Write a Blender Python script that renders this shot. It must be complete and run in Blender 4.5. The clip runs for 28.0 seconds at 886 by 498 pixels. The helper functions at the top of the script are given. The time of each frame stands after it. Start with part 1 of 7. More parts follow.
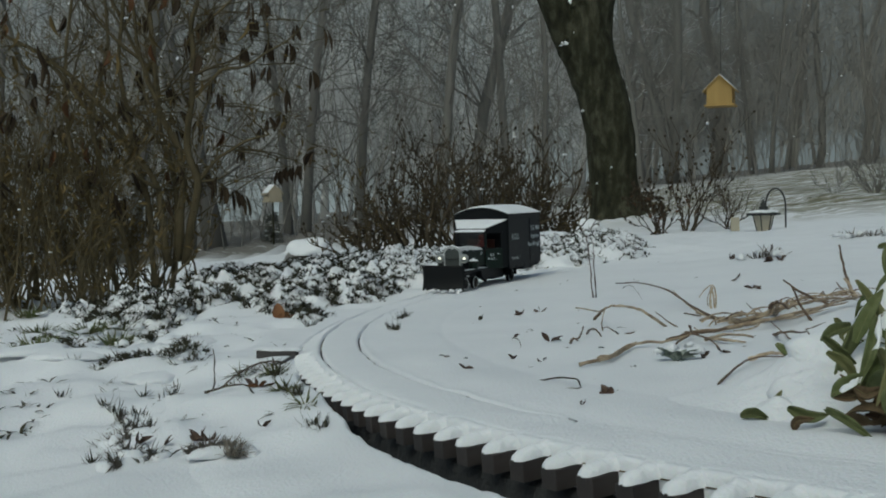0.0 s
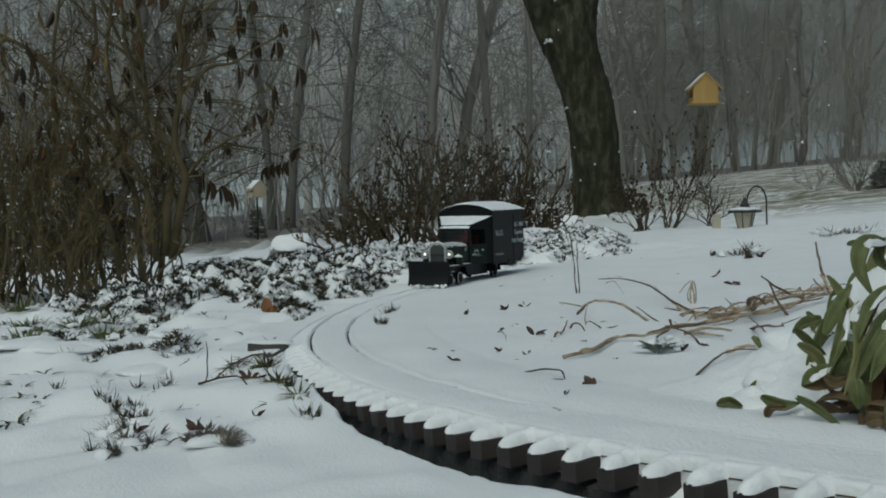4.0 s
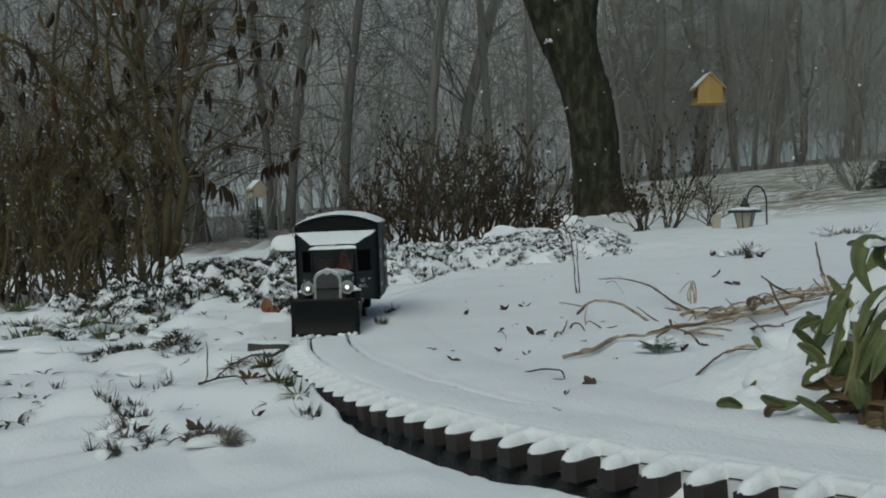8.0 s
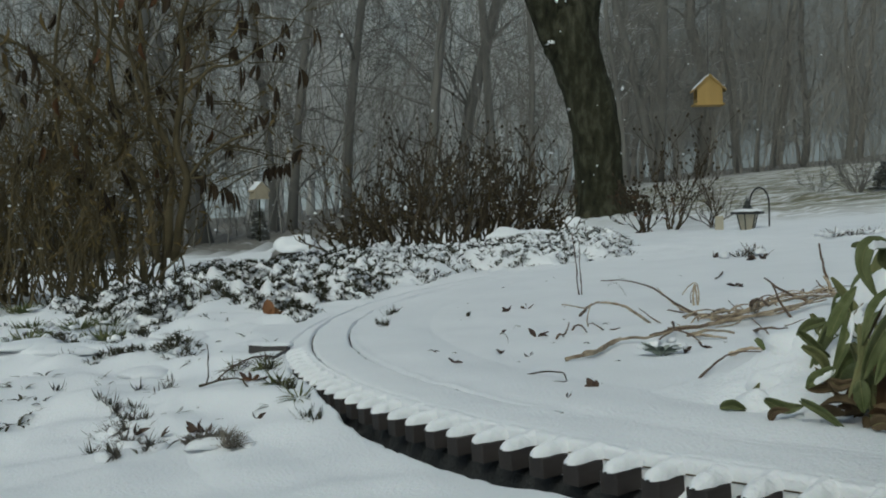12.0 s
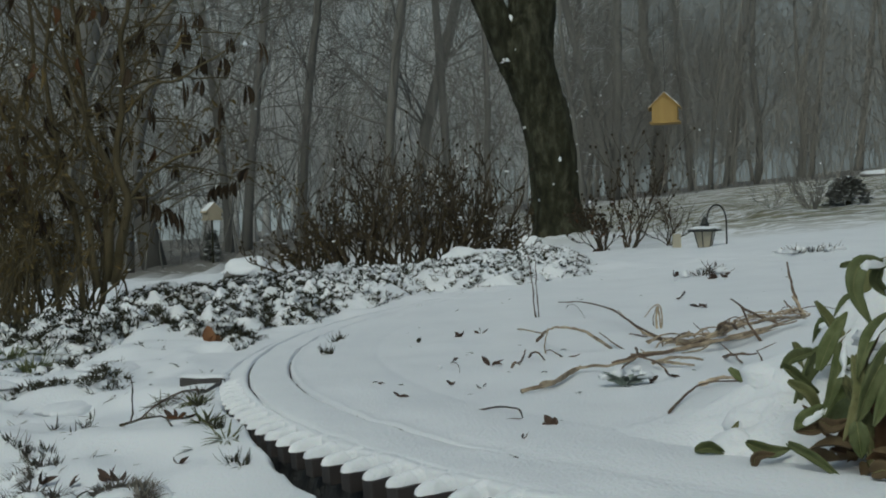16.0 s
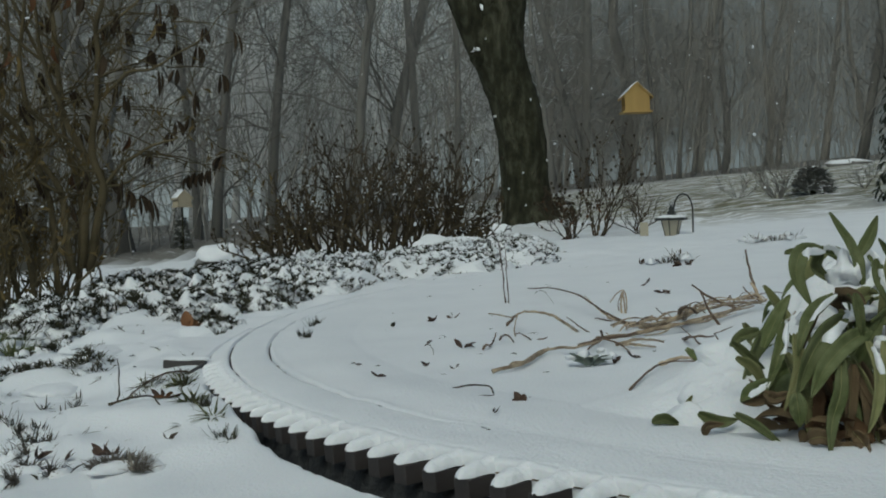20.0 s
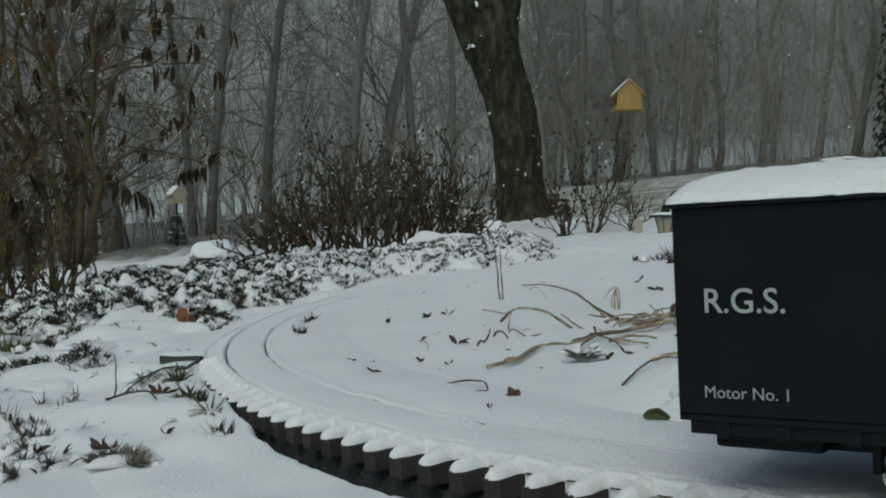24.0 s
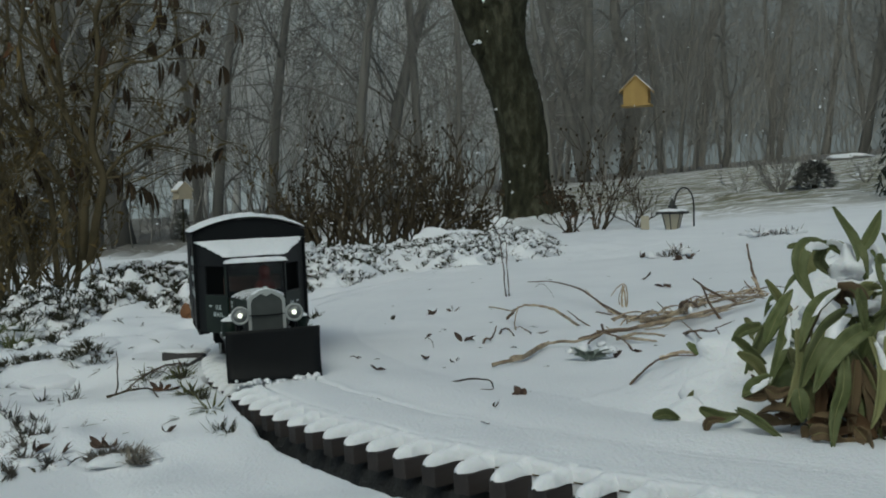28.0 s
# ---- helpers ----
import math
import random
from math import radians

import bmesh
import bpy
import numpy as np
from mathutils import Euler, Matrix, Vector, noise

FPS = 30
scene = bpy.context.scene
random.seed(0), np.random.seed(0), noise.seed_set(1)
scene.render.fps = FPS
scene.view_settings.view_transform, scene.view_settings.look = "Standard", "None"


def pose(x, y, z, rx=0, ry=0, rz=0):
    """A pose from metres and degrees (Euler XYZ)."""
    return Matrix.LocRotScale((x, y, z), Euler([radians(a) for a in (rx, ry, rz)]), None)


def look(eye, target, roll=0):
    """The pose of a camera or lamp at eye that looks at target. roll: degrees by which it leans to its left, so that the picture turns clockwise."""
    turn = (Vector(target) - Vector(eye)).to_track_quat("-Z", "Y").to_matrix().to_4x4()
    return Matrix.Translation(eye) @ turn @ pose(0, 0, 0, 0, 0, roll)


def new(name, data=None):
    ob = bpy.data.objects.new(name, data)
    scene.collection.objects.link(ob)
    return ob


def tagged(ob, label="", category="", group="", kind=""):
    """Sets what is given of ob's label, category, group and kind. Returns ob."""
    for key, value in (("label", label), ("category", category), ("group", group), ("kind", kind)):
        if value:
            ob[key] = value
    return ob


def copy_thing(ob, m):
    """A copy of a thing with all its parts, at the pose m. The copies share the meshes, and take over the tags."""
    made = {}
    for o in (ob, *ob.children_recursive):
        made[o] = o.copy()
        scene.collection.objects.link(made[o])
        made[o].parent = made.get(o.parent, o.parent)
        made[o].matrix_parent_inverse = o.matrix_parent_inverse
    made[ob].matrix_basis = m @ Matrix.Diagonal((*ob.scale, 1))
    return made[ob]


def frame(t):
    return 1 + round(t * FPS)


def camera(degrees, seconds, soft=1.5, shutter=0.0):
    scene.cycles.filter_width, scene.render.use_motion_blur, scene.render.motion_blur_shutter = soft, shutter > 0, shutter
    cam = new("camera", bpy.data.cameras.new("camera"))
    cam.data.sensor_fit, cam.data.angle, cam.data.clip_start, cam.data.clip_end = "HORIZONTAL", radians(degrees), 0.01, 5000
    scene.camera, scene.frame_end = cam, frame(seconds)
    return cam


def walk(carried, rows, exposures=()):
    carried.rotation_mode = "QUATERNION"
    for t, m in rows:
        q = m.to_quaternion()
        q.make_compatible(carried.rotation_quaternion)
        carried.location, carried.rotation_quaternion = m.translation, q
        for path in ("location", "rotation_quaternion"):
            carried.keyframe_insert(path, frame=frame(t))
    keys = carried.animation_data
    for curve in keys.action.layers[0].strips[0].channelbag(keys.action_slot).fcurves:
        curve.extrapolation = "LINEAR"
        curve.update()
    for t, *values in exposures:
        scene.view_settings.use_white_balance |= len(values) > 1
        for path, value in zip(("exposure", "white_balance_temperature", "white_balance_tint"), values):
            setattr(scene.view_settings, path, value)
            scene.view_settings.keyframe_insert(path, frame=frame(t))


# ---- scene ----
# ---------------------------------------------------------------- camera
cam = camera(43.991, 28.0, soft=1.9)


def eye_row(t, x, y, z, yaw, tilt, lean):
    return t, pose(x, y, z, 90 + tilt, 0, yaw) @ pose(0, 0, 0, 0, 0, lean)


walk(cam, [eye_row(*r) for r in (
    (0.0, -0.0098, -0.0199, 0.1390, 0.463, -1.913, -1.483), (0.5, -0.0110, -0.0277, 0.1393, 0.216, -2.006, -1.401),
    (1.0, -0.0120, -0.0351, 0.1395, -0.016, -2.070, -1.312), (1.5, -0.0129, -0.0413, 0.1397, -0.189, -2.115, -1.291),
    (2.0, -0.0134, -0.0445, 0.1398, -0.318, -2.152, -1.251), (3.0, -0.0139, -0.0482, 0.1399, -0.395, -2.145, -1.269),
    (5.5, -0.0139, -0.0482, 0.1399, -0.395, -2.145, -1.269), (11.0, -0.0139, -0.0482, 0.1399, -0.395, -2.145, -1.269),
    (11.5, -0.0141, -0.0496, 0.1400, -0.413, -2.120, -1.199), (12.0, -0.0133, -0.0439, 0.1398, -0.278, -2.059, -1.268),
    (12.5, -0.0111, -0.0288, 0.1394, -0.195, -1.900, -1.347), (14.5, -0.0023, 0.0312, 0.1390, -1.962, -1.176, -1.702),
    (15.0, -0.0018, 0.0356, 0.1391, -2.410, -1.090, -1.771), (15.5, -0.0019, 0.0352, 0.1391, -2.538, -1.089, -1.715),
    (17.5, -0.0011, 0.0398, 0.1391, -2.409, -1.078, -1.684), (18.0, -0.0018, 0.0363, 0.1391, -2.543, -1.156, -1.644),
    (18.5, -0.0037, 0.0248, 0.1392, -3.007, -1.330, -1.597), (19.0, -0.0058, 0.0115, 0.1393, -3.474, -1.485, -1.619),
    (19.5, -0.0073, -0.0005, 0.1396, -3.811, -1.635, -1.562), (20.0, -0.0085, -0.0104, 0.1399, -4.075, -1.772, -1.525),
    (20.5, -0.0094, -0.0177, 0.1402, -4.298, -1.878, -1.450), (21.0, -0.0097, -0.0203, 0.1404, -4.383, -1.938, -1.381),
    (21.5, -0.0102, -0.0239, 0.1405, -4.430, -1.940, -1.378), (23.5, -0.0101, -0.0233, 0.1405, -4.434, -1.953, -1.434),
    (24.0, -0.0095, -0.0189, 0.1403, -4.359, -1.953, -1.417), (25.0, -0.0086, -0.0114, 0.1400, -4.255, -1.906, -1.290),
    (26.0, -0.0088, -0.0133, 0.1401, -4.231, -1.912, -1.282), (27.0, -0.0087, -0.0122, 0.1400, -4.176, -1.899, -1.289),
    (27.5, -0.0081, -0.0076, 0.1398, -4.061, -1.993, -1.314), (28.0, -0.0079, -0.0058, 0.1398, -4.036, -2.139, -1.323))],
    exposures=tuple((t, e, 5900, -9) for t, e in ((0, -0.48), (7.5, -0.47), (9, -0.55), (10, -0.4), (11, -0.05), (11.6, -0.2), (12.4, -0.48), (15, -0.5), (23.5, -0.49), (24.7, -0.47), (25, -0.25), (25.3, 0.13), (25.7, 0.33), (26.2, 0.24), (27, -0.18), (28, -0.5))))

# ---------------------------------------------------------------- light
world = bpy.data.worlds.new("overcast_sky")
scene.world = world
world.use_nodes = True
wn = world.node_tree.nodes
sky = wn.new("ShaderNodeTexSky")
sky.sky_type, sky.sun_disc = "NISHITA", False
sky.sun_elevation, sky.sun_rotation = radians(48), radians(200)
sky.air_density, sky.dust_density, sky.ozone_density = 1.0, 6.0, 1.0
wn["Background"].inputs["Strength"].default_value = 0.095
world.node_tree.links.new(sky.outputs[0], wn["Background"].inputs["Color"])
sun = new("sun", bpy.data.lights.new("sun", "SUN"))
sun.data.energy, sun.data.angle, sun.data.color = 0.7, radians(40), (1.0, 0.98, 0.95)
sun.matrix_world = look((-6, -10, 16), (0, 0, 0))


# ---------------------------------------------------------------- materials
def material(name, colour, rough=0.7, metal=0.0, second=None, scale=20.0, mix=0.5, bump=0.2, fine=120.0, depth=0.002,
             spec=0.3, glow=0.0, third=None, island=0.0, stretch=(1, 1, 1), through_light=0.0, coat=0.0, swell=0.0):
    m = bpy.data.materials.new(name)
    m.use_nodes = True
    n, k = m.node_tree.nodes, m.node_tree.links
    b = n["Principled BSDF"]
    b.inputs["Metallic"].default_value = metal
    b.inputs["Specular IOR Level"].default_value = spec
    b.inputs["Coat Weight"].default_value = coat
    co = n.new("ShaderNodeTexCoord")
    mp = n.new("ShaderNodeMapping")
    mp.inputs["Scale"].default_value = stretch
    k.new(co.outputs["Object"], mp.inputs["Vector"])

    def grain(sc, detail=4.0):
        t = n.new("ShaderNodeTexNoise")
        t.inputs["Scale"].default_value, t.inputs["Detail"].default_value = sc, detail
        k.new(mp.outputs[0], t.inputs["Vector"])
        return t
    large, small = grain(scale), grain(fine, 6.0)
    ramp = n.new("ShaderNodeValToRGB")
    ramp.color_ramp.elements[0].position, ramp.color_ramp.elements[1].position = 0.5 - mix / 2, 0.5 + mix / 2
    ramp.color_ramp.elements[0].color = (*colour, 1)
    ramp.color_ramp.elements[1].color = (*(second or [c * 0.75 for c in colour]), 1)
    if third:
        e = ramp.color_ramp.elements.new(0.5)
        e.color = (*third, 1)
    k.new(large.outputs["Fac"], ramp.inputs["Fac"])
    shade = n.new("ShaderNodeMixRGB")
    shade.blend_type = "MULTIPLY"
    shade.inputs["Fac"].default_value = 0.35
    k.new(ramp.outputs["Color"], shade.inputs["Color1"])
    k.new(small.outputs["Color"], shade.inputs["Color2"])
    grey = n.new("ShaderNodeMixRGB")
    grey.inputs["Fac"].default_value = 0.75
    k.new(small.outputs["Color"], grey.inputs["Color1"])
    grey.inputs["Color2"].default_value = (0.8, 0.8, 0.8, 1)
    k.new(grey.outputs["Color"], shade.inputs["Color2"])
    out = shade.outputs["Color"]
    if island:
        info, oi = n.new("ShaderNodeNewGeometry"), n.new("ShaderNodeObjectInfo")
        add = n.new("ShaderNodeMath")
        add.operation = "ADD"
        k.new(info.outputs["Random Per Island"], add.inputs[0])
        k.new(oi.outputs["Random"], add.inputs[1])
        sc = n.new("ShaderNodeMapRange")
        sc.inputs["From Max"].default_value = 2.0
        sc.inputs["To Min"].default_value, sc.inputs["To Max"].default_value = 1 - island, 1 + island
        k.new(add.outputs[0], sc.inputs["Value"])
        hsv = n.new("ShaderNodeHueSaturation")
        k.new(sc.outputs[0], hsv.inputs["Value"])
        k.new(out, hsv.inputs["Color"])
        out = hsv.outputs["Color"]
    k.new(out, b.inputs["Base Color"])
    rr = n.new("ShaderNodeMapRange")
    rr.inputs["To Min"].default_value, rr.inputs["To Max"].default_value = max(rough - 0.12, 0.03), min(rough + 0.12, 1)
    k.new(small.outputs["Fac"], rr.inputs["Value"])
    k.new(rr.outputs[0], b.inputs["Roughness"])
    if bump:
        bp = n.new("ShaderNodeBump")
        bp.inputs["Strength"].default_value, bp.inputs["Distance"].default_value = bump, depth
        k.new(small.outputs["Fac"], bp.inputs["Height"])
        k.new(bp.outputs[0], b.inputs["Normal"])
        if swell:
            mid, b2 = grain(75, 3.0), n.new("ShaderNodeBump")
            b2.inputs["Strength"].default_value, b2.inputs["Distance"].default_value = swell, 0.004
            k.new(mid.outputs["Fac"], b2.inputs["Height"])
            k.new(b2.outputs[0], bp.inputs["Normal"])
    if glow:
        b.inputs["Emission Color"].default_value = (*colour, 1)
        b.inputs["Emission Strength"].default_value = glow
    if through_light:
        b.inputs["Subsurface Weight"].default_value = through_light
        b.inputs["Subsurface Scale"].default_value = 0.004
    return m


SNOW = material("snow", (0.880, 0.893, 0.925), 0.78, second=(0.82, 0.835, 0.870), scale=9, bump=0.65, fine=420, depth=0.0016, spec=0.2, swell=0.07)
BARK = material("dark_wet_bark", (0.016, 0.014, 0.010), 0.9, second=(0.115, 0.108, 0.076), scale=22, mix=0.5, fine=90, bump=1.0, depth=0.03, stretch=(1, 1, 0.4), third=(0.042, 0.043, 0.025), spec=0.15)
# Mist is mixed into the next two bark colours, paler for farther trees.
WOODS = material("mist_greyed_bark", (0.190, 0.184, 0.170), 0.95, second=(0.255, 0.247, 0.230), scale=2, fine=30, bump=0.5, depth=0.01, stretch=(1, 1, 0.25), island=0.12, spec=0.1)
MISTED = material("mist_paled_far_bark", (0.58, 0.582, 0.58), 0.95, second=(0.68, 0.685, 0.69), scale=1.2, fine=14, bump=0.3, stretch=(1, 1, 0.25), island=0.10, spec=0.1)
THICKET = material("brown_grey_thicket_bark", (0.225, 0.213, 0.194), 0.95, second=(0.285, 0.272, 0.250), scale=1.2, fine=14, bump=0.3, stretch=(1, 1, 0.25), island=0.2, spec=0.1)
STEM = material("olive_brown_stem", (0.078, 0.064, 0.036), 0.85, second=(0.155, 0.128, 0.076), scale=16, fine=150, bump=0.5, island=0.35, spec=0.15)
TWIG = material("dark_brown_twig", (0.036, 0.029, 0.019), 0.85, second=(0.098, 0.077, 0.050), scale=18, fine=160, bump=0.4, island=0.4, spec=0.15)
DRYLEAF = material("withered_leaf", (0.066, 0.055, 0.022), 0.8, second=(0.155, 0.110, 0.048), scale=14, mix=0.7, fine=200, bump=0.4, island=0.55, spec=0.15)
DARKLEAF = material("dark_hanging_leaf", (0.022, 0.018, 0.012), 0.8, second=(0.060, 0.042, 0.026), scale=14, mix=0.7, fine=200, bump=0.4, island=0.5, spec=0.15)
RUSTLEAF = material("rust_brown_leaf", (0.075, 0.036, 0.018), 0.85, second=(0.125, 0.066, 0.033), scale=40, fine=300, bump=0.4, island=0.4, spec=0.15)
TANLEAF = material("tan_orange_leaf", (0.26, 0.125, 0.055), 0.8, second=(0.17, 0.085, 0.045), scale=40, fine=300, bump=0.4, depth=0.001)
STRAW = material("dry_tan_stalk", (0.56, 0.46, 0.33), 0.75, second=(0.21, 0.155, 0.105), scale=80, mix=0.3, fine=400, bump=0.5, depth=0.001, island=0.35)
SAGE = material("felted_green_leaf", (0.062, 0.080, 0.026), 0.9, second=(0.185, 0.200, 0.105), scale=75, mix=0.6, fine=700, bump=0.8, depth=0.0010, spec=0.1, island=0.35)
PALELEAF = material("pale_yellowing_leaf", (0.150, 0.165, 0.070), 0.9, second=(0.26, 0.25, 0.13), scale=60, mix=0.7, fine=700, bump=0.8, depth=0.0010, spec=0.1, island=0.3)
DEADLEAF = material("dark_rotting_leaf", (0.060, 0.036, 0.020), 0.85, second=(0.12, 0.072, 0.038), scale=50, fine=500, bump=0.5, depth=0.001, island=0.4, spec=0.15)
FROSTLEAF = material("frosted_grey_green_leaf", (0.16, 0.19, 0.15), 0.9, second=(0.34, 0.37, 0.34), scale=80, mix=0.6, fine=700, bump=0.6, depth=0.001, spec=0.1, island=0.3)
BROWNGREY = material("grey_brown_withered_grass", (0.115, 0.10, 0.082), 0.85, second=(0.24, 0.22, 0.19), scale=60, fine=500, bump=0.5, depth=0.001, island=0.4, spec=0.15)
SPRIGGREEN = material("olive_green_sprig", (0.062, 0.075, 0.022), 0.8, second=(0.15, 0.15, 0.06), scale=60, fine=500, bump=0.3, island=0.45, spec=0.15)
BROWNED = material("browned_leaf", (0.165, 0.120, 0.066), 0.85, second=(0.075, 0.052, 0.030), scale=50, fine=500, bump=0.5, depth=0.001, island=0.45)
NEEDLE = material("grey_green_foliage", (0.034, 0.036, 0.022), 0.85, second=(0.082, 0.074, 0.050), scale=30, fine=300, bump=0.2, island=0.55, spec=0.15)
WITHERED = material("brown_withered_stalk", (0.20, 0.14, 0.095), 0.8, second=(0.085, 0.058, 0.042), scale=45, fine=400, bump=0.6, depth=0.001, island=0.4)
GRASS = material("winter_grass", (0.075, 0.11, 0.03), 0.7, second=(0.14, 0.13, 0.06), scale=30, fine=300, bump=0.2, island=0.5)
CRUST = material("thin_crusted_snow", (0.78, 0.80, 0.83), 0.8, second=(0.26, 0.27, 0.275), scale=420, mix=0.36, bump=0.8, fine=800, depth=0.0010)
LITTER = material("wet_leaf_litter", (0.05, 0.032, 0.024), 0.7, second=(0.11, 0.07, 0.05), scale=60, fine=400, bump=0.4, island=0.4)
TIE = material("brown_plastic_tie", (0.034, 0.029, 0.028), 0.6, second=(0.056, 0.048, 0.046), scale=80, fine=700, bump=0.4, depth=0.0006, island=0.25, stretch=(1, 0.2, 1))
RAIL = material("dull_brass_rail", (0.22, 0.16, 0.08), 0.45, metal=0.9, second=(0.10, 0.08, 0.05), scale=40, fine=500, bump=0.1)
STONE = material("dark_wet_gravel", (0.022, 0.024, 0.026), 0.8, second=(0.05, 0.05, 0.05), scale=60, fine=260, bump=0.9, depth=0.003)
BLACK = material("satin_black_paint", (0.0042, 0.0052, 0.0066), 0.5, second=(0.0065, 0.0078, 0.0092), scale=25, fine=500, bump=0.06, depth=0.0004, spec=0.16)
GREEN = material("dark_green_paint", (0.0045, 0.0115, 0.0082), 0.45, second=(0.0075, 0.0155, 0.0115), scale=25, fine=500, bump=0.06, depth=0.0004, spec=0.2)
PLOWBLACK = material("matt_black_blade", (0.004, 0.0045, 0.0052), 0.5, second=(0.0065, 0.007, 0.008), scale=30, fine=500, bump=0.1, depth=0.0004, spec=0.2)
SILVER = material("silver_paint", (0.46, 0.48, 0.48), 0.5, metal=0.15, second=(0.38, 0.40, 0.40), scale=60, fine=500, bump=0.05, depth=0.0003)
MESHGREY = material("grey_radiator_core", (0.055, 0.062, 0.062), 0.65, second=(0.075, 0.083, 0.082), scale=90, fine=1500, bump=0.6, depth=0.0005, spec=0.2)
WHITE = material("white_paint", (0.78, 0.80, 0.79), 0.5, second=(0.68, 0.70, 0.70), scale=200, fine=900, bump=0.05, depth=0.0002)
LETTER = material("printed_white_lettering", (0.56, 0.61, 0.62), 0.5, second=(0.47, 0.52, 0.53), scale=300, fine=900, bump=0.0)
FADED = material("faded_grey_lettering", (0.42, 0.46, 0.46), 0.5, second=(0.34, 0.37, 0.37), scale=300, fine=900, bump=0.0)
STEEL = material("dark_wheel_steel", (0.012, 0.012, 0.012), 0.5, metal=0.0, second=(0.02, 0.018, 0.016), scale=100, fine=900, bump=0.1, depth=0.0003)
RED = material("plain_red_plastic", (0.17, 0.022, 0.016), 0.6, second=(0.13, 0.018, 0.013), scale=90, fine=600, bump=0.05)
SEATWOOD = material("reddish_brown_seat", (0.065, 0.020, 0.012), 0.6, second=(0.045, 0.014, 0.009), scale=90, fine=600, bump=0.1)
BULB = material("warm_headlight_bulb", (1.0, 0.90, 0.74), 0.4, second=(1.0, 0.9, 0.74), glow=2.4, bump=0)
PINE = material("yellow_pine_board", (0.52, 0.36, 0.13), 0.65, second=(0.40, 0.26, 0.09), scale=14, fine=160, bump=0.3, depth=0.001, stretch=(1, 1, 0.2))
PALEWOOD = material("pale_weathered_board", (0.50, 0.44, 0.33), 0.75, second=(0.40, 0.35, 0.26), scale=14, fine=160, bump=0.3, depth=0.001)
IRON = material("black_iron", (0.02, 0.02, 0.022), 0.5, metal=0.4, second=(0.035, 0.033, 0.03), scale=50, fine=400, bump=0.2, depth=0.0005)
PEWTER = material("weathered_pewter_metal", (0.05, 0.053, 0.05), 0.5, metal=0.3, second=(0.03, 0.032, 0.03), scale=60, fine=400, bump=0.2, depth=0.0006)
MILKGLASS = material("milky_lantern_glass", (0.46, 0.42, 0.32), 0.35, second=(0.36, 0.33, 0.25), scale=20, fine=200, bump=0.1, depth=0.0004, spec=0.5)
BOARD = material("dark_wet_board", (0.045, 0.042, 0.042), 0.7, second=(0.075, 0.07, 0.068), scale=30, fine=200, bump=0.5, depth=0.001, stretch=(0.2, 1, 1))
# Dark foliage with the haze before it put into the base colour.
FIR = material("mist_paled_evergreen", (0.27, 0.272, 0.250), 0.9, second=(0.38, 0.38, 0.36), scale=9, fine=80, bump=0.3, island=0.5, spec=0.1)
IVY = material("dark_ivy_leaf", (0.014, 0.02, 0.010), 0.6, second=(0.035, 0.04, 0.02), scale=30, fine=200, bump=0.3, island=0.5)
ROCK = material("grey_fieldstone", (0.17, 0.165, 0.155), 0.85, second=(0.26, 0.25, 0.24), scale=12, fine=90, bump=0.7, depth=0.004)


